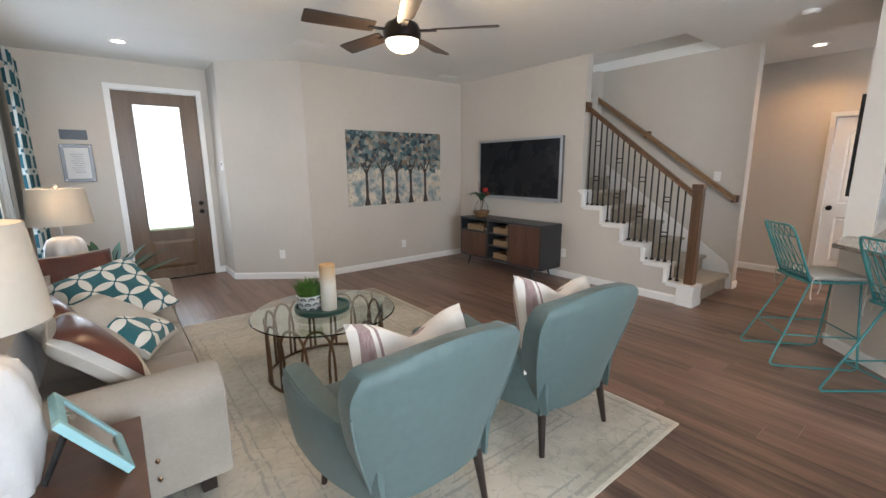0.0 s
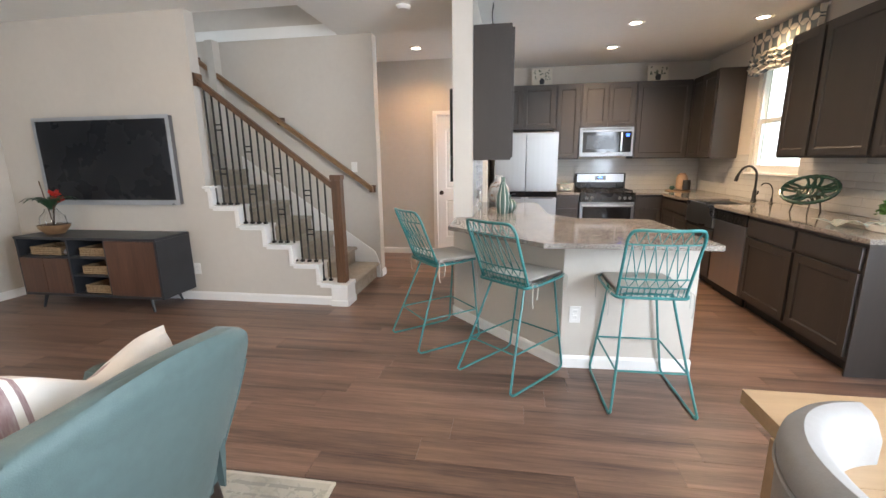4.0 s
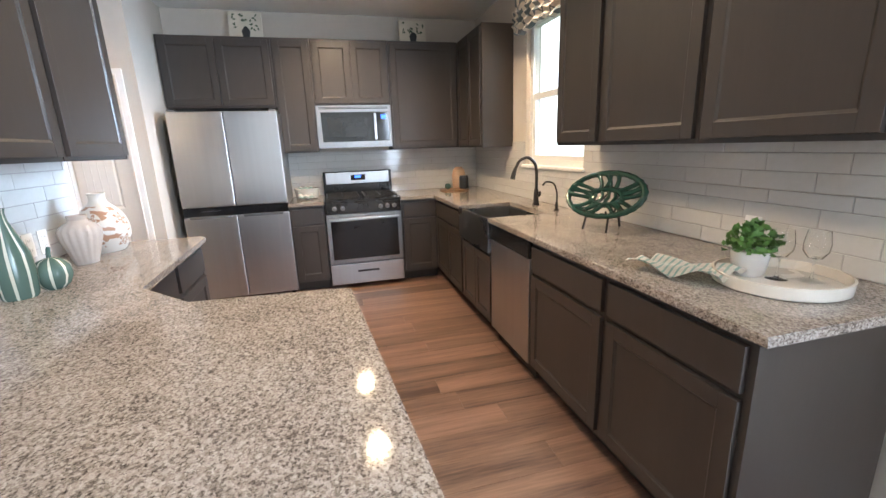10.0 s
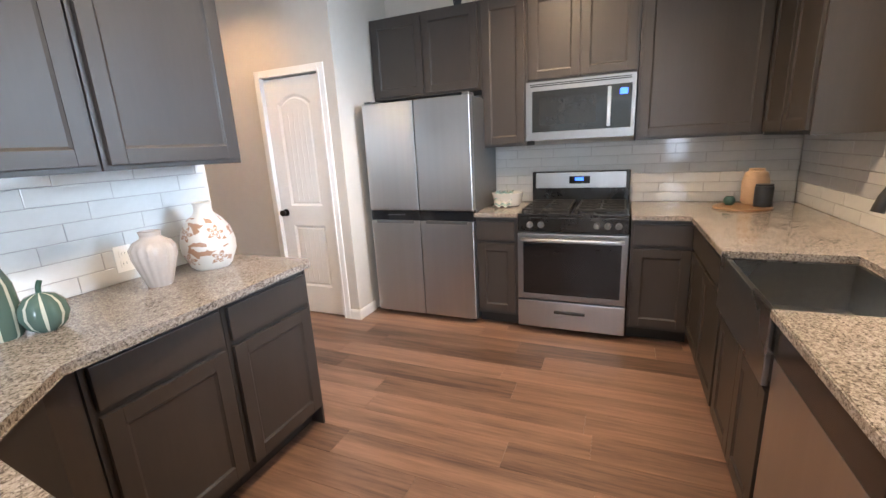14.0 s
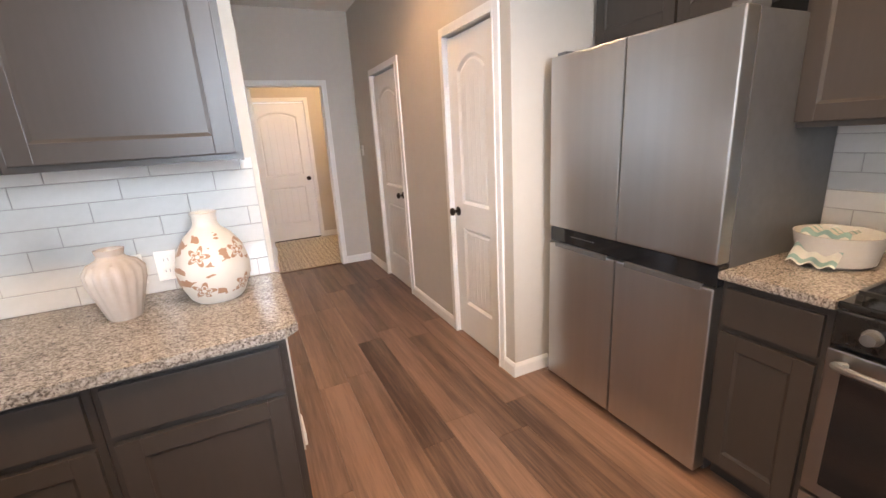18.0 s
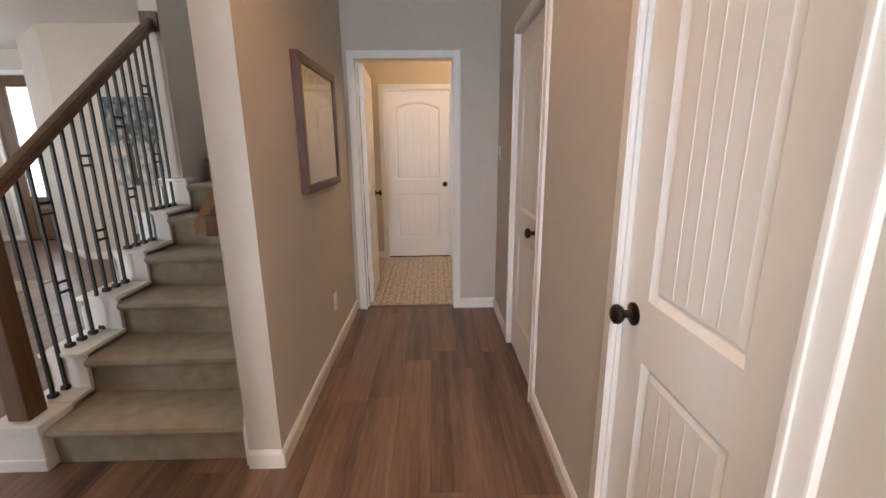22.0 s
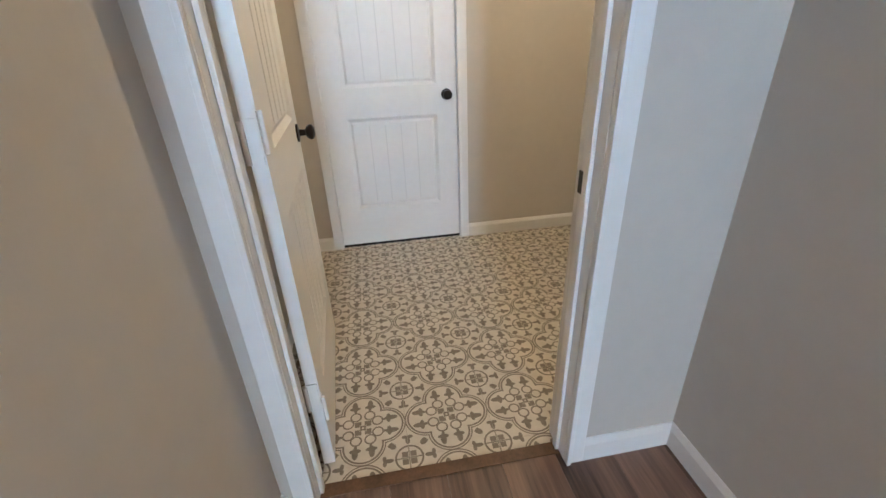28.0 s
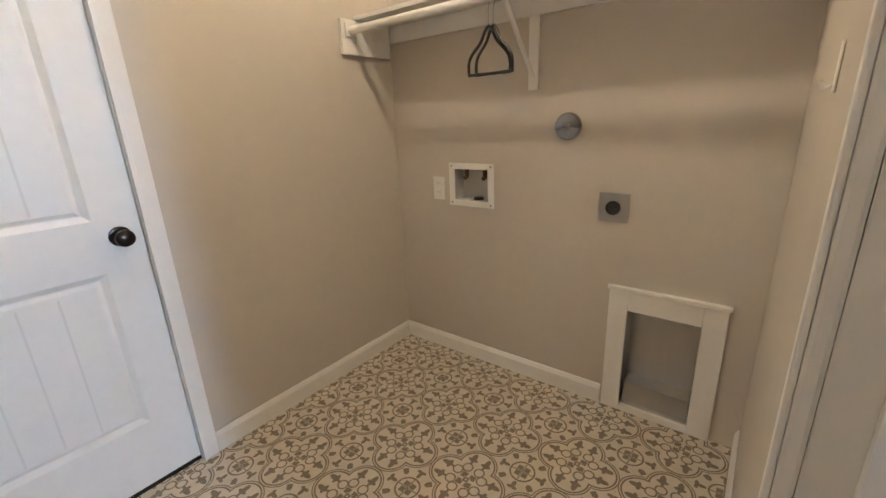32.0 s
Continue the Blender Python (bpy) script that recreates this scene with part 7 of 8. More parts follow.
def cloth(w, d, n, f):
    bm = bmesh.new()
    grid = [[bm.verts.new((w * (i / n - 0.5), d * (j / n - 0.5), f(i / n, j / n))) for i in range(n + 1)] for j in range(n + 1)]
    for a, b_ in zip(grid, grid[1:]):
        for i in range(n):
            bm.faces.new((a[i], a[i + 1], b_[i + 1], b_[i]))
    bmesh.ops.solidify(bm, geom=bm.faces[:], thickness=0.004)
    return bm


tw = thing("kitchen_towel", "aqua striped towel draped over the tray", "towel", (6.60, 0.285, 0.920), 15)
part("cloth", cloth(0.34, 0.23, 24, lambda u, v: 0.012 + 0.022 * abs(math.sin(u * 5 + v * 4)) * (0.4 + v) + 0.018 * math.exp(-((u - 0.12) / 0.2) ** 2) + 0.008 * math.sin(v * 15 + u * 6)), TOWEL, tw, "", True)

# cutting board group in the corner, bowl by the range
cb = thing("cutting_board", "round wooden board on the corner counter", "cutting board", (10.01, 0.17, 0.916))
part("board", lathe(bmesh.new(), [(0.0, 0), (0.165, 0), (0.17, 0.006), (0.165, 0.014), (0.0, 0.015)], 36), OAK, cb, "", True)
tj = thing("terracotta_jar", "pale terracotta jar behind the canister", "jar", (10.13, 0.08, 0.931))
part("body", lathe(bmesh.new(), [(0.0, 0), (0.065, 0), (0.075, 0.02), (0.08, 0.15), (0.065, 0.21), (0.045, 0.225), (0.045, 0.24), (0.0, 0.242)], 32), surf("pale_terracotta", (0.44, 0.29, 0.18), (0.54, 0.37, 0.25), 0.6, 6), tj, "", True)
bc = thing("black_canister", "matt black kitchen canister", "canister", (10.00, 0.06, 0.931))
part("body", lathe(bmesh.new(), [(0.0, 0), (0.05, 0), (0.052, 0.006), (0.052, 0.125), (0.048, 0.132), (0.0, 0.133)], 28), CHARCOAL, bc, "", True)
part("lid", lathe(bmesh.new(), [(0.0, 0.134), (0.049, 0.134), (0.049, 0.145), (0.0, 0.147)], 28), CHARCOAL, bc, "", True)
gb = thing("green_bowl", "small dark green round pot", "pot", (10.06, 0.235, 0.931))
part("body", lathe(bmesh.new(), [(0.0, 0), (0.02, 0), (0.035, 0.018), (0.036, 0.04), (0.024, 0.058), (0.022, 0.058), (0.032, 0.038), (0.0, 0.01)], 24), GREEN, gb, "", True)
bw = thing("white_bowl", "white bowl with a draped striped cloth", "bowl", (10.05, 1.79, 0.916))
bw.matrix_basis = pose(10.05, 1.79, 0.916) @ Matrix.Diagonal((1.1, 1.1, 1.35, 1))
part("body", lathe(bmesh.new(), [(0.0, 0), (0.08, 0), (0.10, 0.01), (0.118, 0.085), (0.113, 0.085), (0.094, 0.016), (0.0, 0.01)], 36), WHITE_CERAMIC, bw, "", True)
part("cloth", cloth(0.13, 0.13, 18, lambda u, v: 0.092 - 0.085 * max(0.0, 0.55 - u) ** 0.8 * 1.5 + 0.006 * math.sin(v * 16)), TOWEL, bw, "aqua striped cloth", True, pose(-0.07, 0.01, 0.0))


# pictures and greenery above the cabinets
def botanical(y, w, tilt):
    e = thing("botanical_canvas", "small botanical canvas leaning above the cabinets", "canvas print", (10.13, y, 2.481), -90)
    m_ = pose(0, 0, 0, tilt)
    part("canvas", boxes((-w / 2, -0.012, 0, w / 2, 0.012, w * 0.82), bevel=0.002), surf("cream_canvas", (0.58, 0.54, 0.45), (0.66, 0.62, 0.53), 0.8, 9), e, m=m_)
    rn = random.Random(int(y * 100))
    for k in range(24):
        x, z = rn.uniform(-0.42, 0.42) * w, rn.uniform(0.28, 0.76) * w
        bm = bmesh.new()
        a = rn.random() * 3.14
        prism(bm, [(x + 0.017 * math.cos(a), z + 0.017 * math.sin(a)), (x - 0.008 * math.sin(a), z + 0.008 * math.cos(a)), (x - 0.017 * math.cos(a), z - 0.017 * math.sin(a)), (x + 0.008 * math.sin(a), z - 0.008 * math.cos(a))], "y", -0.0142, -0.0122)
        part("painted_leaf", bm, DARK_LEAF, e, m=m_)
    bm = bmesh.new()
    prism(bm, [(-0.03, 0.02), (0.03, 0.02), (0.04, 0.07), (0.015, 0.11), (-0.015, 0.11), (-0.04, 0.07)], "y", -0.0146, -0.0122)
    part("painted_vase", bm, CHARCOAL, e, m=m_)


botanical(2.19, 0.30, -8)
botanical(0.55, 0.28, -8)
gp = thing("iron_stem_ornament", "small dark metal leaf ornament on the cabinet", "ornament", (7.05, 2.80, 2.481))
for k in range(4):
    part("stem", tube(bmesh.new(), curve_pts([(0, 0, 0), (0.01 * k - 0.01, 0.01, 0.08), (0.03 * k - 0.045, 0.0, 0.15 + 0.02 * (k % 2))], 4), 0.004, 6), IRON, gp, "", True)
part("base", lathe(bmesh.new(), [(0.0, 0), (0.03, 0), (0.03, 0.01), (0.008, 0.02), (0, 0.021)], 16), IRON, gp, "", True)

# ---- window shade ----
VAL = petals("grey_petal_valance_print", (0.10, 0.12, 0.13), (0.66, 0.60, 0.50), 0.15)
va_ = thing("roman_shade", "grey and cream petal-print roman shade", "window shade", (8.525, -0.17, 2.34))
bm = bmesh.new()
prof = [(-0.03, 0.43), (0.03, 0.43), (0.03, 0.19), (0.055, 0.165), (0.035, 0.14), (0.06, 0.115), (0.035, 0.09), (0.062, 0.06), (0.03, 0.03), (0.045, 0.0), (0.0, -0.01), (-0.02, 0.04), (-0.02, 0.40)]
n = 24
rings = []
for i in range(n + 1):
    x = -0.55 + 1.10 * i / n
    sag = 0.018 * math.sin(i / n * math.pi * 4) + 0.008 * math.sin(i * 1.7)
    rings.append([(x, p[0], p[1] + (sag if p[1] < 0.2 else 0)) for p in prof])
loft(bm, rings)
part("cloth", bm, VAL, va_, "", True)
part("head_rail", boxes((-0.55, -0.048, 0.41, 0.55, -0.031, 0.44)), TRIM, va_)


# ---- wall tiles ----
def tile_field(e, origin, run, up0, up1, along, name="tile", gaps=()):
    """3 by 12 inch tiles in a third-offset bond on a wall; along is the wall's direction, facing its right side."""
    tw_, th_ = 0.3025, 0.0735
    d = Vector(along)
    nrm = Vector((d.y, -d.x, 0))
    rz = math.degrees(math.atan2(d.y, d.x))
    meshes = {}
    row, z = 0, up0
    while z < up1 - 0.012:
        z1 = min(z + th_, up1)
        a = -[0.0, 0.66, 0.33][row % 3] * tw_
        while a < run:
            a0, a1 = max(a, 0), min(a + tw_, run)
            if a1 - a0 > 0.012 and not any(g0 < (a0 + a1) / 2 < g1 and gz0 < (z + z1) / 2 < gz1 for g0, g1, gz0, gz1 in gaps):
                key = (round(a1 - a0, 3), round(z1 - z, 3))
                if key not in meshes:
                    w, h = (a1 - a0) / 2 - 0.0012, (z1 - z) / 2 - 0.0012
                    bm = bmesh.new()
                    lo = [bm.verts.new((sx * w, -0.002, sy * h)) for sx, sy in ((-1, -1), (1, -1), (1, 1), (-1, 1))]
                    md = [bm.verts.new((sx * w, -0.0065, sy * h)) for sx, sy in ((-1, -1), (1, -1), (1, 1), (-1, 1))]
                    hi = [bm.verts.new((sx * (w - 0.002), -0.008, sy * (h - 0.002))) for sx, sy in ((-1, -1), (1, -1), (1, 1), (-1, 1))]
                    ring_faces(bm, lo, md)
                    ring_faces(bm, md, hi)
                    bm.faces.new(hi)
                    meshes[key] = mesh_of(name, bm, TILE_WHITE)
                c = Vector(origin) + d * ((a0 + a1) / 2)
                rt = random.Random(int(c.x * 977 + c.y * 577 + z * 3331))
                part(name, meshes[key], TILE_WHITE, e, m=e.matrix_basis.inverted() @ pose(c.x, c.y, (z + z1) / 2, rt.uniform(-0.25, 0.25), 0, rz + rt.uniform(-0.2, 0.2)))
            a += tw_
        row += 1
        z = z1
    return e


def backsplash(label, origin, run, up0, up1, along, gaps=()):
    e = thing("backsplash", label, "tile backsplash", origin)
    e["kind"] = "structure"
    d = Vector(along)
    rz = math.degrees(math.atan2(d.y, d.x))
    bm = bmesh.new()
    box(bm, 0, -0.0045, up0, run, -0.0005, up1)
    part("grout", bm, GROUT, e, m=e.matrix_basis.inverted() @ pose(*origin, 0, 0, rz))
    return tile_field(e, origin, run, up0, up1, along, gaps=gaps)


backsplash("glossy white subway tile behind the sink", (10.338, -0.22, 0.0), 10.338 - 6.125, 0.917, 1.195, (-1, 0, 0))
e = backsplash("glossy white subway tile under the wall cabinets", (8.05, -0.22, 0.0), 8.05 - 6.125, 1.197, 1.389, (-1, 0, 0))
e = backsplash("glossy white subway tile beside the window", (10.338, -0.22, 0.0), 10.338 - 9.0, 1.197, 1.43, (-1, 0, 0))
backsplash("glossy white subway tile behind the range", (10.34, 1.97, 0.0), 2.18, 0.917, 1.394, (0, -1, 0))
backsplash("glossy white subway tile on the peninsula wall", (6.965, 2.96, 0.0), 1.255, 0.917, 1.404, (1, 0, 0))
part("edge_trim", boxes((-0.004, 0.0, 0.917, 0.004, 0.012, 1.405)), TRIM, thing("tile_edge", "white tile edge strip", "tile trim", (6.118, -0.22, 0)))

# ---- laundry ----
def encaustic():
    m, nt, b = shader("patterned_floor_tile")
    (x, y, z), co = axes_of(nt)
    S = 0.2985
    X, Y = (x / S).abs(), (y / S).abs()
    a, c = X.max(Y), X.min(Y)
    d = hyp(a - 0.245, c) - 0.222
    band = d.abs().lt(0.0105).max((d - 0.030).abs().lt(0.0075))
    inside = d.lt(-0.016)

    def leaf(p, q, ax, ac, l, w):
        return (hyp((p - ax) / l, (q - ac) / w).lt(1.0))
    # paired three-pointed leaves on C-scrolls in each lobe, four squares at the heart
    tip = leaf(a, c, 0.338, 0.094, 0.076, 0.034)
    barb = leaf(a, c, 0.305, 0.092, 0.028, 0.066)
    foot = leaf(a, c, 0.262, 0.086, 0.034, 0.017)
    curl = (hyp(a - 0.172, c - 0.082) - 0.060).abs().lt(0.0095)
    core = (a - 0.058).abs().max((c - 0.058).abs()).lt(0.039)
    mot = tip.max(barb).max(foot).max(curl).max(core) * inside
    px, py = X * -1.0 + 0.5, Y * -1.0 + 0.5
    r = hyp(px, py)
    p, q = px.max(py), px.min(py)
    ringm = (r - 0.148).abs().lt(0.011).max(q.lt(0.007) * p.lt(0.14))
    fl = (px - 0.046).abs().max((py - 0.046).abs()).lt(0.034)
    club = leaf(p, q, 0.222, 0.0, 0.052, 0.026).max(leaf(p, q, 0.272, 0.030, 0.022, 0.034))
    tri = ((px - 0.185).abs() + (py - 0.185).abs()).lt(0.050).max(leaf(px, py, 0.165, 0.165, 0.030, 0.030))
    outside = d.gt(0.042)
    fac = band.max(mot).max(ringm.max(fl).max(club).max(tri) * outside)
    wear = V(nt, noise_out(nt, 60, 3, co)) * 0.25 + 0.78
    base = ramp(nt, noise_out(nt, 14, 4, co), [(0.3, (0.54, 0.475, 0.385)), (0.7, (0.64, 0.575, 0.48))])
    ink = ramp(nt, noise_out(nt, 20, 3, co), [(0.3, (0.125, 0.096, 0.068)), (0.7, (0.185, 0.147, 0.108))])
    nt.links.new(mix(nt, (fac * wear).s, base, ink), b.inputs["Base Color"])
    b.inputs["Roughness"].default_value = 0.42
    bump(nt, b, noise_out(nt, 120, 2, co), 0.08, 0.001)
    return m


tf = thing("tile_floor", "cream and taupe patterned encaustic tile floor", "floor", (9.0, 7.0, 0))
tf["kind"] = "structure"
part("grout_bed", boxes((-1.0, -0.895, -0.0079, 1.39, 0.83, -0.0022)), surf("tan_grout", (0.36, 0.31, 0.24), (0.43, 0.38, 0.30), 0.9, 30), tf)
S = 0.2985
ENC = encaustic()
tiles = {}
for i in range(-4, 6):
    for j in range(-3, 6):
        cx, cy = 9.08 + i * S, 6.608 + j * S
        x0, x1, y0, y1 = max(cx - S / 2, 8.0), min(cx + S / 2, 10.385), max(cy - S / 2, 6.10), min(cy + S / 2, 7.83)
        if x1 - x0 < 0.02 or y1 - y0 < 0.02:
            continue
        key = tuple(round(v, 3) for v in (x0 - cx, x1 - cx, y0 - cy, y1 - cy))
        if key not in tiles:
            bm = bmesh.new()
            g = 0.0008
            box(bm, x0 - cx + g, y0 - cy + g, -0.008, x1 - cx - g, y1 - cy - g, 0.0)
            tiles[key] = mesh_of("floor_tile", bm, ENC)
        part("floor_tile", tiles[key], ENC, tf, m=pose(cx - 9.0, cy - 7.0, 0))
setting("threshold", boxes((8.357, 6.075, 0.0005, 9.111, 6.118, 0.006), bevel=0.002), RAIL_WOOD, "brown transition strip at the doorway", "threshold")
part("strike_plate", boxes((-0.002, -0.016, -0.028, 0.001, 0.010, 0.028), bevel=0.0009), BRONZE, thing("strike", "dark bronze strike plate in the door jamb", "strike plate", (9.1115, 6.137, 0.89)))
sh = thing("laundry_shelf", "white wall shelf with hanging rod", "shelf", (10.385, 6.985, 1.69), -90)
SX = 0.823
part("shelf_board", boxes((-SX, -0.235, 0.0, SX, -0.001, 0.019), bevel=0.003), TRIM, sh)
part("wall_cleat", boxes((-SX + 0.02, -0.02, -0.075, SX - 0.02, -0.001, -0.001)), TRIM, sh)
for x, s in ((-SX, 1), (SX - 0.018, -1)):
    part("end_cleat", boxes((x, -0.32, -0.145, x + 0.018, -0.021, -0.001)), TRIM, sh)
part("rod", tube(bmesh.new(), [(-SX + 0.018, -0.27, -0.045), (SX - 0.018, -0.27, -0.045)], 0.016, 14), TRIM, sh, "white round hanging rod", True)
bm = bmesh.new()
for x in (-0.03,):
    box(bm, x - 0.02, -0.016, -0.345, x + 0.02, -0.002, -0.001, 0.002)
    tube(bm, [(x, -0.012, -0.30), (x, -0.27, -0.03)], 0.010, 6)
part("bracket", bm, TRIM, sh, "white angled support bracket")
part("rod_flange", boxes((-SX + 0.018, -0.30, -0.075, -SX + 0.024, -0.24, -0.015), bevel=0.002), TRIM, sh)
for y, tw2 in ((7.065, 4), (7.045, -9)):
    hg = thing("coat_hanger", "small black clip hanger on the rod", "hanger", (10.115, y, 1.66), -90 + tw2, "coat hangers")
    part("hook", tube(bmesh.new(), curve_pts([(0, -0.02, -0.004), (0, -0.014, 0.016), (0, 0.004, 0.022), (0, 0.02, 0.008), (0, 0.012, -0.022), (0.0, 0, -0.05), (0, 0, -0.115)], 5), 0.0022, 6), STEEL, hg, "steel hook", True)
    for s_ in (-1, 1):
        part("shoulder", tube(bmesh.new(), curve_pts([(0.0, 0, -0.105), (s_ * 0.014, 0, -0.12), (s_ * 0.032, 0, -0.155), (s_ * 0.07, 0, -0.195), (s_ * 0.083, 0, -0.225), (s_ * 0.083, 0, -0.262)], 5), 0.0055, 7), BLACK, hg, "", True)
    part("bar", tube(bmesh.new(), [(-0.085, 0, -0.262), (0.085, 0, -0.262)], 0.006, 7), BLACK, hg)
hk = thing("wall_hook", "small white hook on the laundry wall", "hook", (9.58, 6.145, 1.30), 180)
part("plate", boxes((-0.010, -0.004, -0.04, 0.010, -0.001, 0.03), bevel=0.0015), TRIM, hk)
part("prong", tube(bmesh.new(), curve_pts([(0, -0.005, -0.03), (0, -0.014, -0.034), (0, -0.018, -0.022)], 4), 0.003, 7), TRIM, hk, "", True)
wb = thing("washer_box", "recessed white washing machine supply box", "washer box", (10.385, 7.333, 0.938), -90)
part("flange", boxes((-0.128, -0.006, -0.105, -0.095, -0.001, 0.105), (0.095, -0.006, -0.105, 0.128, -0.001, 0.105), (-0.095, -0.006, 0.075, 0.095, -0.001, 0.105), (-0.095, -0.006, -0.105, 0.095, -0.001, -0.075), bevel=0.002), TRIM, wb)
part("recess", boxes((-0.098, 0.07, -0.079, 0.098, 0.08, 0.079), (-0.099, 0.0, -0.079, -0.095, 0.07, 0.079), (0.095, 0.0, -0.079, 0.099, 0.07, 0.079), (-0.095, 0.0, 0.075, 0.095, 0.07, 0.079), (-0.095, 0.0, -0.079, 0.095, 0.07, -0.075)), WHITE_CERAMIC, wb)
for x in (-0.05, 0.055):
    part("valve", tube(bmesh.new(), [(x, 0.035, 0.07), (x, 0.035, 0.035), (x, 0.02, 0.03)], 0.011, 8), BRASS, wb, "brass shut-off valve", True)
part("drain_cap", lathe(bmesh.new(), [(0.0, -0.074), (0.025, -0.074), (0.025, -0.064), (0.0, -0.063)], 16, 0.02, 0.035), IRON, wb, "", True)
for x in (-0.112, 0.112):
    for z in (-0.09, 0.09):
        part("screw", lathe(bmesh.new(), [(0.0, 0), (0.005, 0), (0.004, 0.002), (0, 0.0025)], 10), INK, wb, m=pose(x, -0.006, z, 90))
dv = thing("dryer_vent", "round silver vent pipe cap on the wall", "vent", (10.385, 6.862, 1.20), -90)
part("pipe", lathe(bmesh.new(), [(0.0, 0), (0.053, 0), (0.053, 0.012), (0.047, 0.02), (0.016, 0.021), (0.008, 0.028), (0.0, 0.029)], 32), SINK_STEEL, dv, "", True, pose(0, 0, 0, 90))
gs = thing("dryer_outlet", "square steel dryer outlet plate", "outlet", (10.385, 6.665, 0.89), -90)
part("plate", boxes((-0.058, -0.006, -0.058, 0.058, -0.001, 0.058), bevel=0.002), STEEL, gs)
part("socket", lathe(bmesh.new(), [(0.0, 0.0), (0.028, 0.0), (0.028, 0.008), (0.024, 0.009), (0.022, 0.004), (0.0, 0.004)], 24), BLACK, gs, "black round socket", True, pose(0, -0.006, 0, 90))
pd = thing("dryer_recess", "white framed recessed dryer vent box in the wall", "recessed box", (10.385, 6.445, -0.022), -90)
part("frame", boxes((-0.205, -0.018, 0.023, -0.130, -0.001, 0.58), (0.130, -0.018, 0.023, 0.208, -0.001, 0.58), (-0.130, -0.018, 0.497, 0.130, -0.001, 0.58), (-0.130, -0.018, 0.023, 0.130, -0.001, 0.055), bevel=0.004), TRIM, pd)
part("frame_cap", boxes((-0.212, -0.024, 0.58, 0.216, -0.001, 0.596), bevel=0.003), TRIM, pd)
part("box_back", boxes((-0.137, 0.10, 0.05, 0.137, 0.115, 0.505)), STEEL, pd, "galvanised back panel")
part("box_side", boxes((-0.137, 0.0, 0.05, -0.1335, 0.10, 0.505), (0.1335, 0.0, 0.05, 0.137, 0.10, 0.505), (-0.1335, 0.0, 0.05, 0.1335, 0.10, 0.0535), (-0.1335, 0.0, 0.5015, 0.1335, 0.10, 0.505)), STEEL, pd)
part("inner_tray", boxes((-0.125, 0.015, 0.054, 0.125, 0.099, 0.15), bevel=0.003), STEEL, pd)
part("top_strap", boxes((-0.10, 0.08, 0.44, 0.10, 0.099, 0.485), bevel=0.003), STEEL, pd)
SOFT_GLOW = glow("frosted_shade_glow", (1.0, 0.93, 0.82), 2.5)
ll = thing("laundry_light", "frosted flush ceiling light in the laundry", "ceiling light", (9.55, 6.78, CEIL))
part("pan", lathe(bmesh.new(), [(0.0, -0.001), (0.17, -0.001), (0.17, -0.02), (0.0, -0.021)], 32), TRIM, ll, "", True)
part("shade", lathe(bmesh.new(), [(0.155, -0.02), (0.15, -0.05), (0.11, -0.085), (0.05, -0.10), (0.0, -0.102)], 32), SOFT_GLOW, ll, "lit frosted glass", True)
lamp("laundry_lamp", "POINT", pose(9.55, 6.78, CEIL - 0.16), 36, (1.0, 0.72, 0.42), 0.035)

# ---- outside ----
GRASS = surf("lawn_grass", (0.05, 0.09, 0.02), (0.11, 0.16, 0.05), 0.95, 3, bump_scale=90, bump_strength=0.6)
gr = boxes((-300, -300, -0.30, 300, 300, -0.2))
setting("ground", gr, GRASS, "green lawn round the house", "ground")
setting("porch", boxes((1.6, 9.31, -0.2, 4.4, 11.2, -0.03)), surf("porch_concrete", (0.42, 0.40, 0.37), (0.52, 0.50, 0.47), 0.85, 4, bump_scale=60), "pale concrete front porch", "porch")
# self-lit panels stand in for the overexposed daylight outside
GLOW_NORTH = glow("glowing_backdrop_north", (0.92, 0.98, 1.0), 1.5)
GLOW_SOUTH = glow("glowing_backdrop_south", (0.88, 0.98, 0.94), 2.5)
setting("backdrop_south", boxes((-8, -10.1, -0.2, 32, -10.0, 12)), GLOW_SOUTH, "glowing panel standing in for daylight beyond the kitchen window", "backdrop")
setting("backdrop_north", boxes((-6, 17.0, -0.2, 14, 17.1, 9)), GLOW_NORTH, "glowing panel standing in for daylight beyond the porch", "backdrop")
# unseen overhang, added to keep direct sun off the south windows
setting("sun_block_eave", boxes((1.2, -0.81, 2.85, 10.8, -0.36, 2.95)), TRIM, "unseen white roof overhang added to block the sun", "sun_block_eave")
# curtained front window, dining window and an added unseen side window, with panes
for nm, lab, at, rz, w, h in (("window_2", "white framed front window behind the curtains", (1.56, 7.675, 0.6), 90, 1.75, 1.7), ("window_3", "wide white dining area window", (3.3, -0.29, 0.35), 180, 2.4, 2.0), ("window_4", "unseen wide white side window added to light the dining area", (1.56, 1.5, 0.55), 90, 2.3, 1.8)):
    e = thing(nm, lab, "window", at, rz)
    tagged(e, kind="structure")
    part("window_frame", boxes((-w / 2, -0.03, 0, -w / 2 + 0.05, 0.03, h), (w / 2 - 0.05, -0.03, 0, w / 2, 0.03, h), (-w / 2 + 0.05, -0.03, 0, w / 2 - 0.05, 0.03, 0.05), (-w / 2 + 0.05, -0.03, h - 0.05, w / 2 - 0.05, 0.03, h), (-0.025, -0.03, 0.05, 0.025, 0.03, h - 0.05)), VINYL, e)
    for s in (-1, 1):
        p = part("pane", boxes((min(s * 0.025, s * (w / 2 - 0.05)), -0.002, 0.05, max(s * 0.025, s * (w / 2 - 0.05)), 0.002, h - 0.05)), GLASS, e)
        p.visible_shadow = False


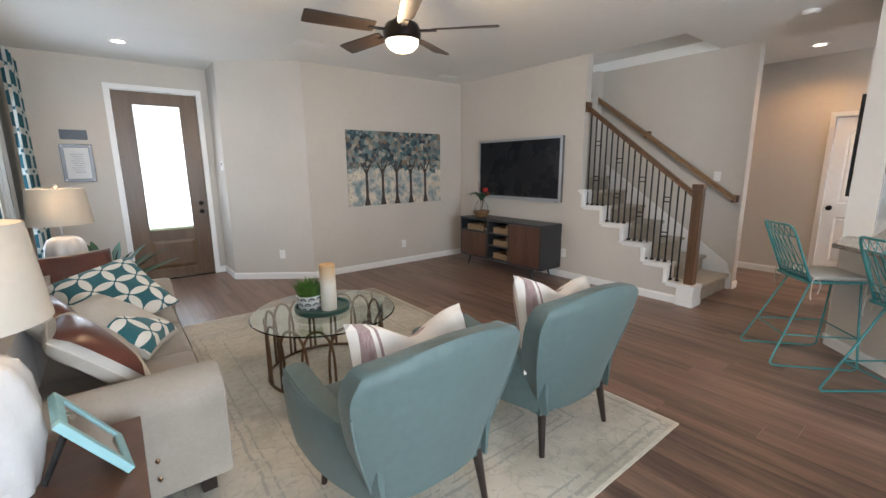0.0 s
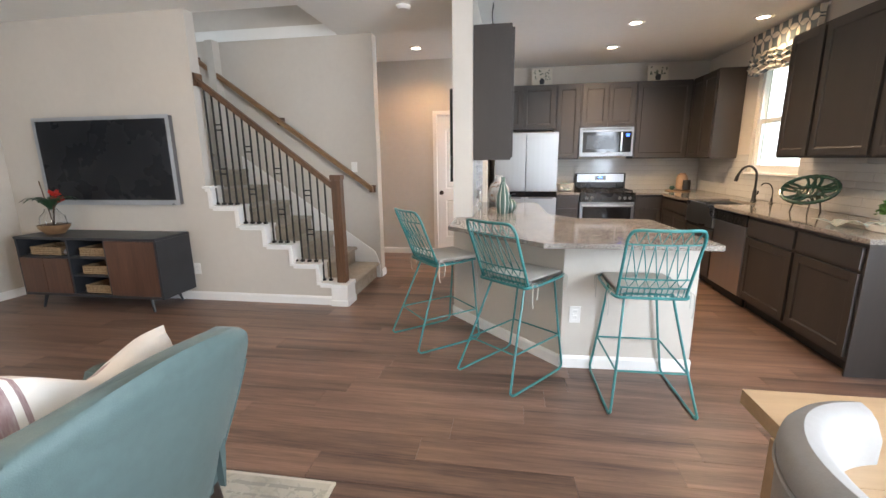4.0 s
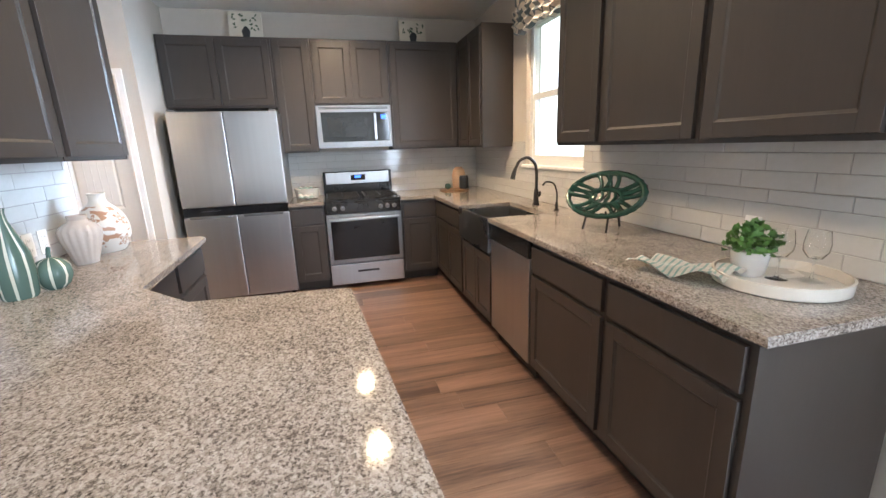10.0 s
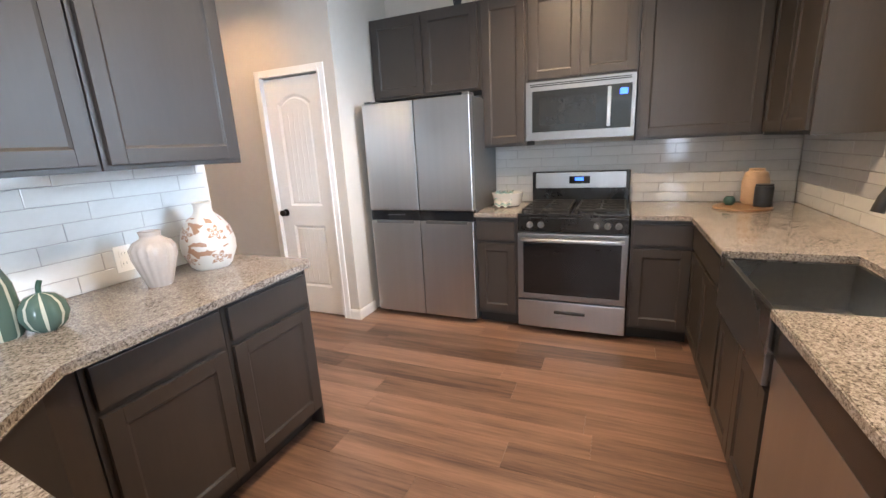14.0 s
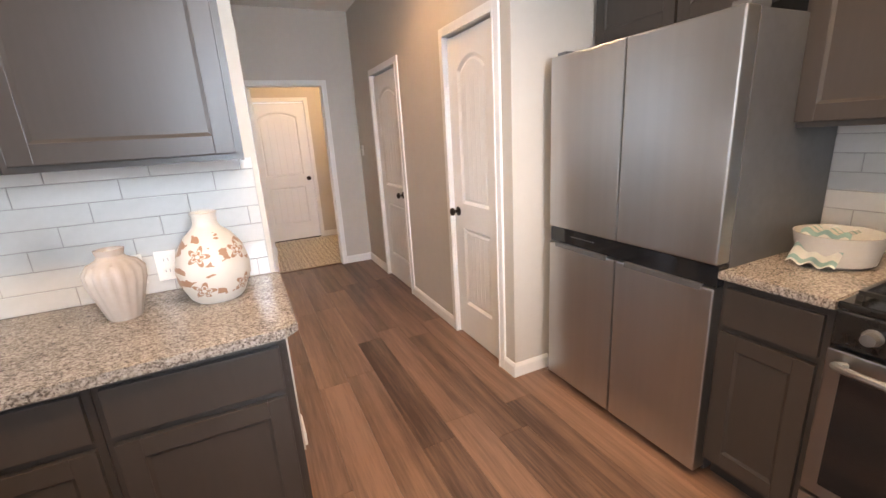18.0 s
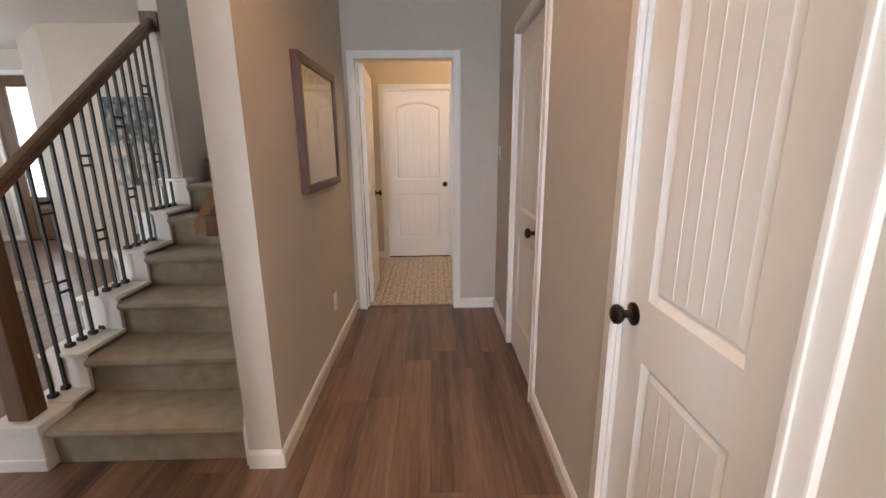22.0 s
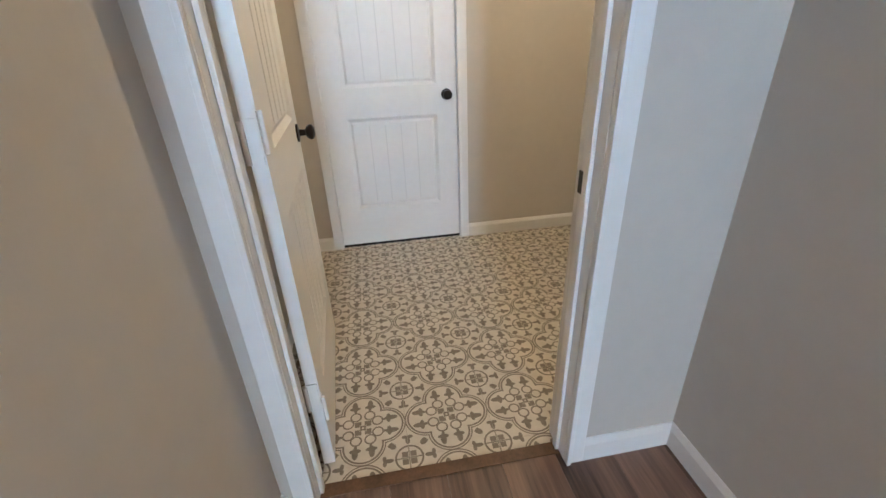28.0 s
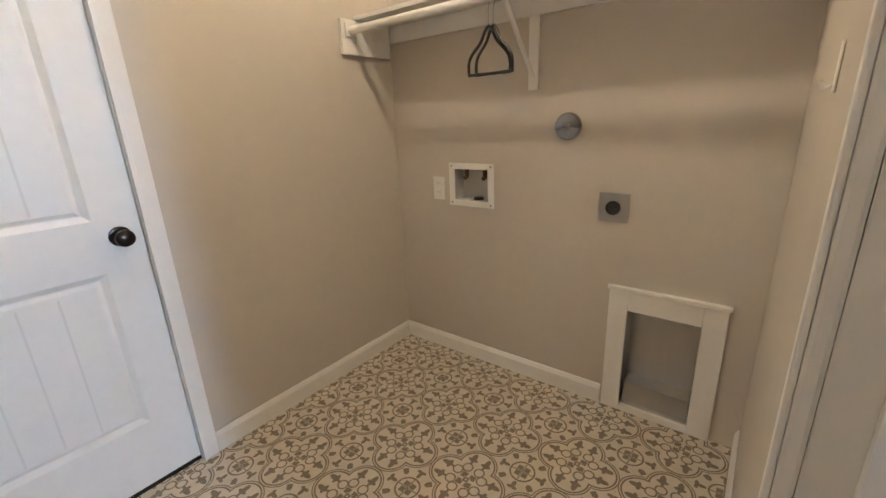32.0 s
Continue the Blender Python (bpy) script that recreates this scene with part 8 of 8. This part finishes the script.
# ---- floor planks ----
def floor_planks():
    e = thing("wood_floor", "medium brown wood-look plank floor", "floor", (5, 4, 0))
    e["kind"] = "structure"
    rnd = random.Random(4)
    pw, pl = 0.178, 1.22
    meshes, far = {}, bmesh.new()
    count = 0
    cols = int((10.34 - 1.62) / pw) + 1
    todo = []
    for c in range(cols):
        x0 = 1.62 + c * pw
        x1 = min(x0 + pw, 10.34)
        end = 6.10 if x1 > 8.07 else 9.2
        y = -0.36 - rnd.random() * pl
        while y < end:
            y0, y1 = max(y, -0.36), min(y + pl, end)
            if y1 - y0 > 0.02:
                todo.append((x0, y0, x1, y1))
            y += pl
    def near(q):
        cx, cy = (q[0] + q[2]) / 2, (q[1] + q[3]) / 2
        return min(math.hypot(cx - px, cy - py) for px, py in ((2.6, 3.4), (3.8, 3.2), (5.5, 1.2), (7.2, 1.2), (8.4, 1.6), (8.9, 3.0), (8.8, 4.5)))
    todo.sort(key=near)
    for i, (x0, y0, x1, y1) in enumerate(todo):
        g = 0.0005
        if i < 290:
            key = (round(x1 - x0, 3), round(y1 - y0, 3))
            if key not in meshes:
                w, l = (x1 - x0) / 2 - g, (y1 - y0) / 2 - g
                bm = bmesh.new()
                lo = [bm.verts.new((sx * w, sy * l, -0.008)) for sx, sy in ((-1, -1), (1, -1), (1, 1), (-1, 1))]
                md = [bm.verts.new((sx * w, sy * l, -0.0006)) for sx, sy in ((-1, -1), (1, -1), (1, 1), (-1, 1))]
                hi = [bm.verts.new((sx * (w - 0.0007), sy * (l - 0.0007), 0.0)) for sx, sy in ((-1, -1), (1, -1), (1, 1), (-1, 1))]
                ring_faces(bm, lo, md)
                ring_faces(bm, md, hi)
                bm.faces.new(hi)
                meshes[key] = mesh_of("plank", bm, PLANK)
            part("plank", meshes[key], PLANK, e, m=pose((x0 + x1) / 2 - 5, (y0 + y1) / 2 - 4, 0))
        else:
            box(far, x0 + g, y0 + g, -0.008, x1 - g, y1 - g, 0.0)
    ob = part("plank_field", far, PLANK_FAR, e, m=pose(-5, -4, 0))
    ob["kind"] = "stuff"


def island_wood(name):
    """The planks' wood for pieces that are joined in one mesh."""
    m, nt, b = shader(name)
    co = nt.nodes.new("ShaderNodeTexCoord").outputs["Object"]
    info = nt.nodes.new("ShaderNodeNewGeometry").outputs["Random Per Island"]
    shift = nt.nodes.new("ShaderNodeVectorMath")
    shift.operation = "ADD"
    comb = nt.nodes.new("ShaderNodeCombineXYZ")
    for i in range(3):
        nt.links.new(math_node(nt, "MULTIPLY", info, 37.0 + i * 11), comb.inputs[i])
    nt.links.new(co, shift.inputs[0])
    nt.links.new(comb.outputs[0], shift.inputs[1])
    v = shift.outputs[0]
    big = noise_out(nt, 12, 4, v, (1, 0.045, 1), 0.6)
    fine = noise_out(nt, 95, 3, v, (1, 0.045, 1), 0.7)
    fac = math_node(nt, "ADD", math_node(nt, "MULTIPLY", big, 0.65), math_node(nt, "MULTIPLY", fine, 0.35))
    fac = math_node(nt, "ADD", fac, math_node(nt, "MULTIPLY", math_node(nt, "SUBTRACT", info, 0.5), 0.09))
    nt.links.new(ramp(nt, fac, [(0.32, (0.084, 0.048, 0.036)), (0.5, (0.18, 0.108, 0.079)), (0.68, (0.275, 0.168, 0.122))]), b.inputs["Base Color"])
    nt.links.new(math_node(nt, "ADD", math_node(nt, "MULTIPLY", fine, 0.15), 0.29), b.inputs["Roughness"])
    bump(nt, b, fine, 0.12, 0.001)
    return m


PLANK_FAR = island_wood("vinyl_plank_brown_field")
floor_planks()
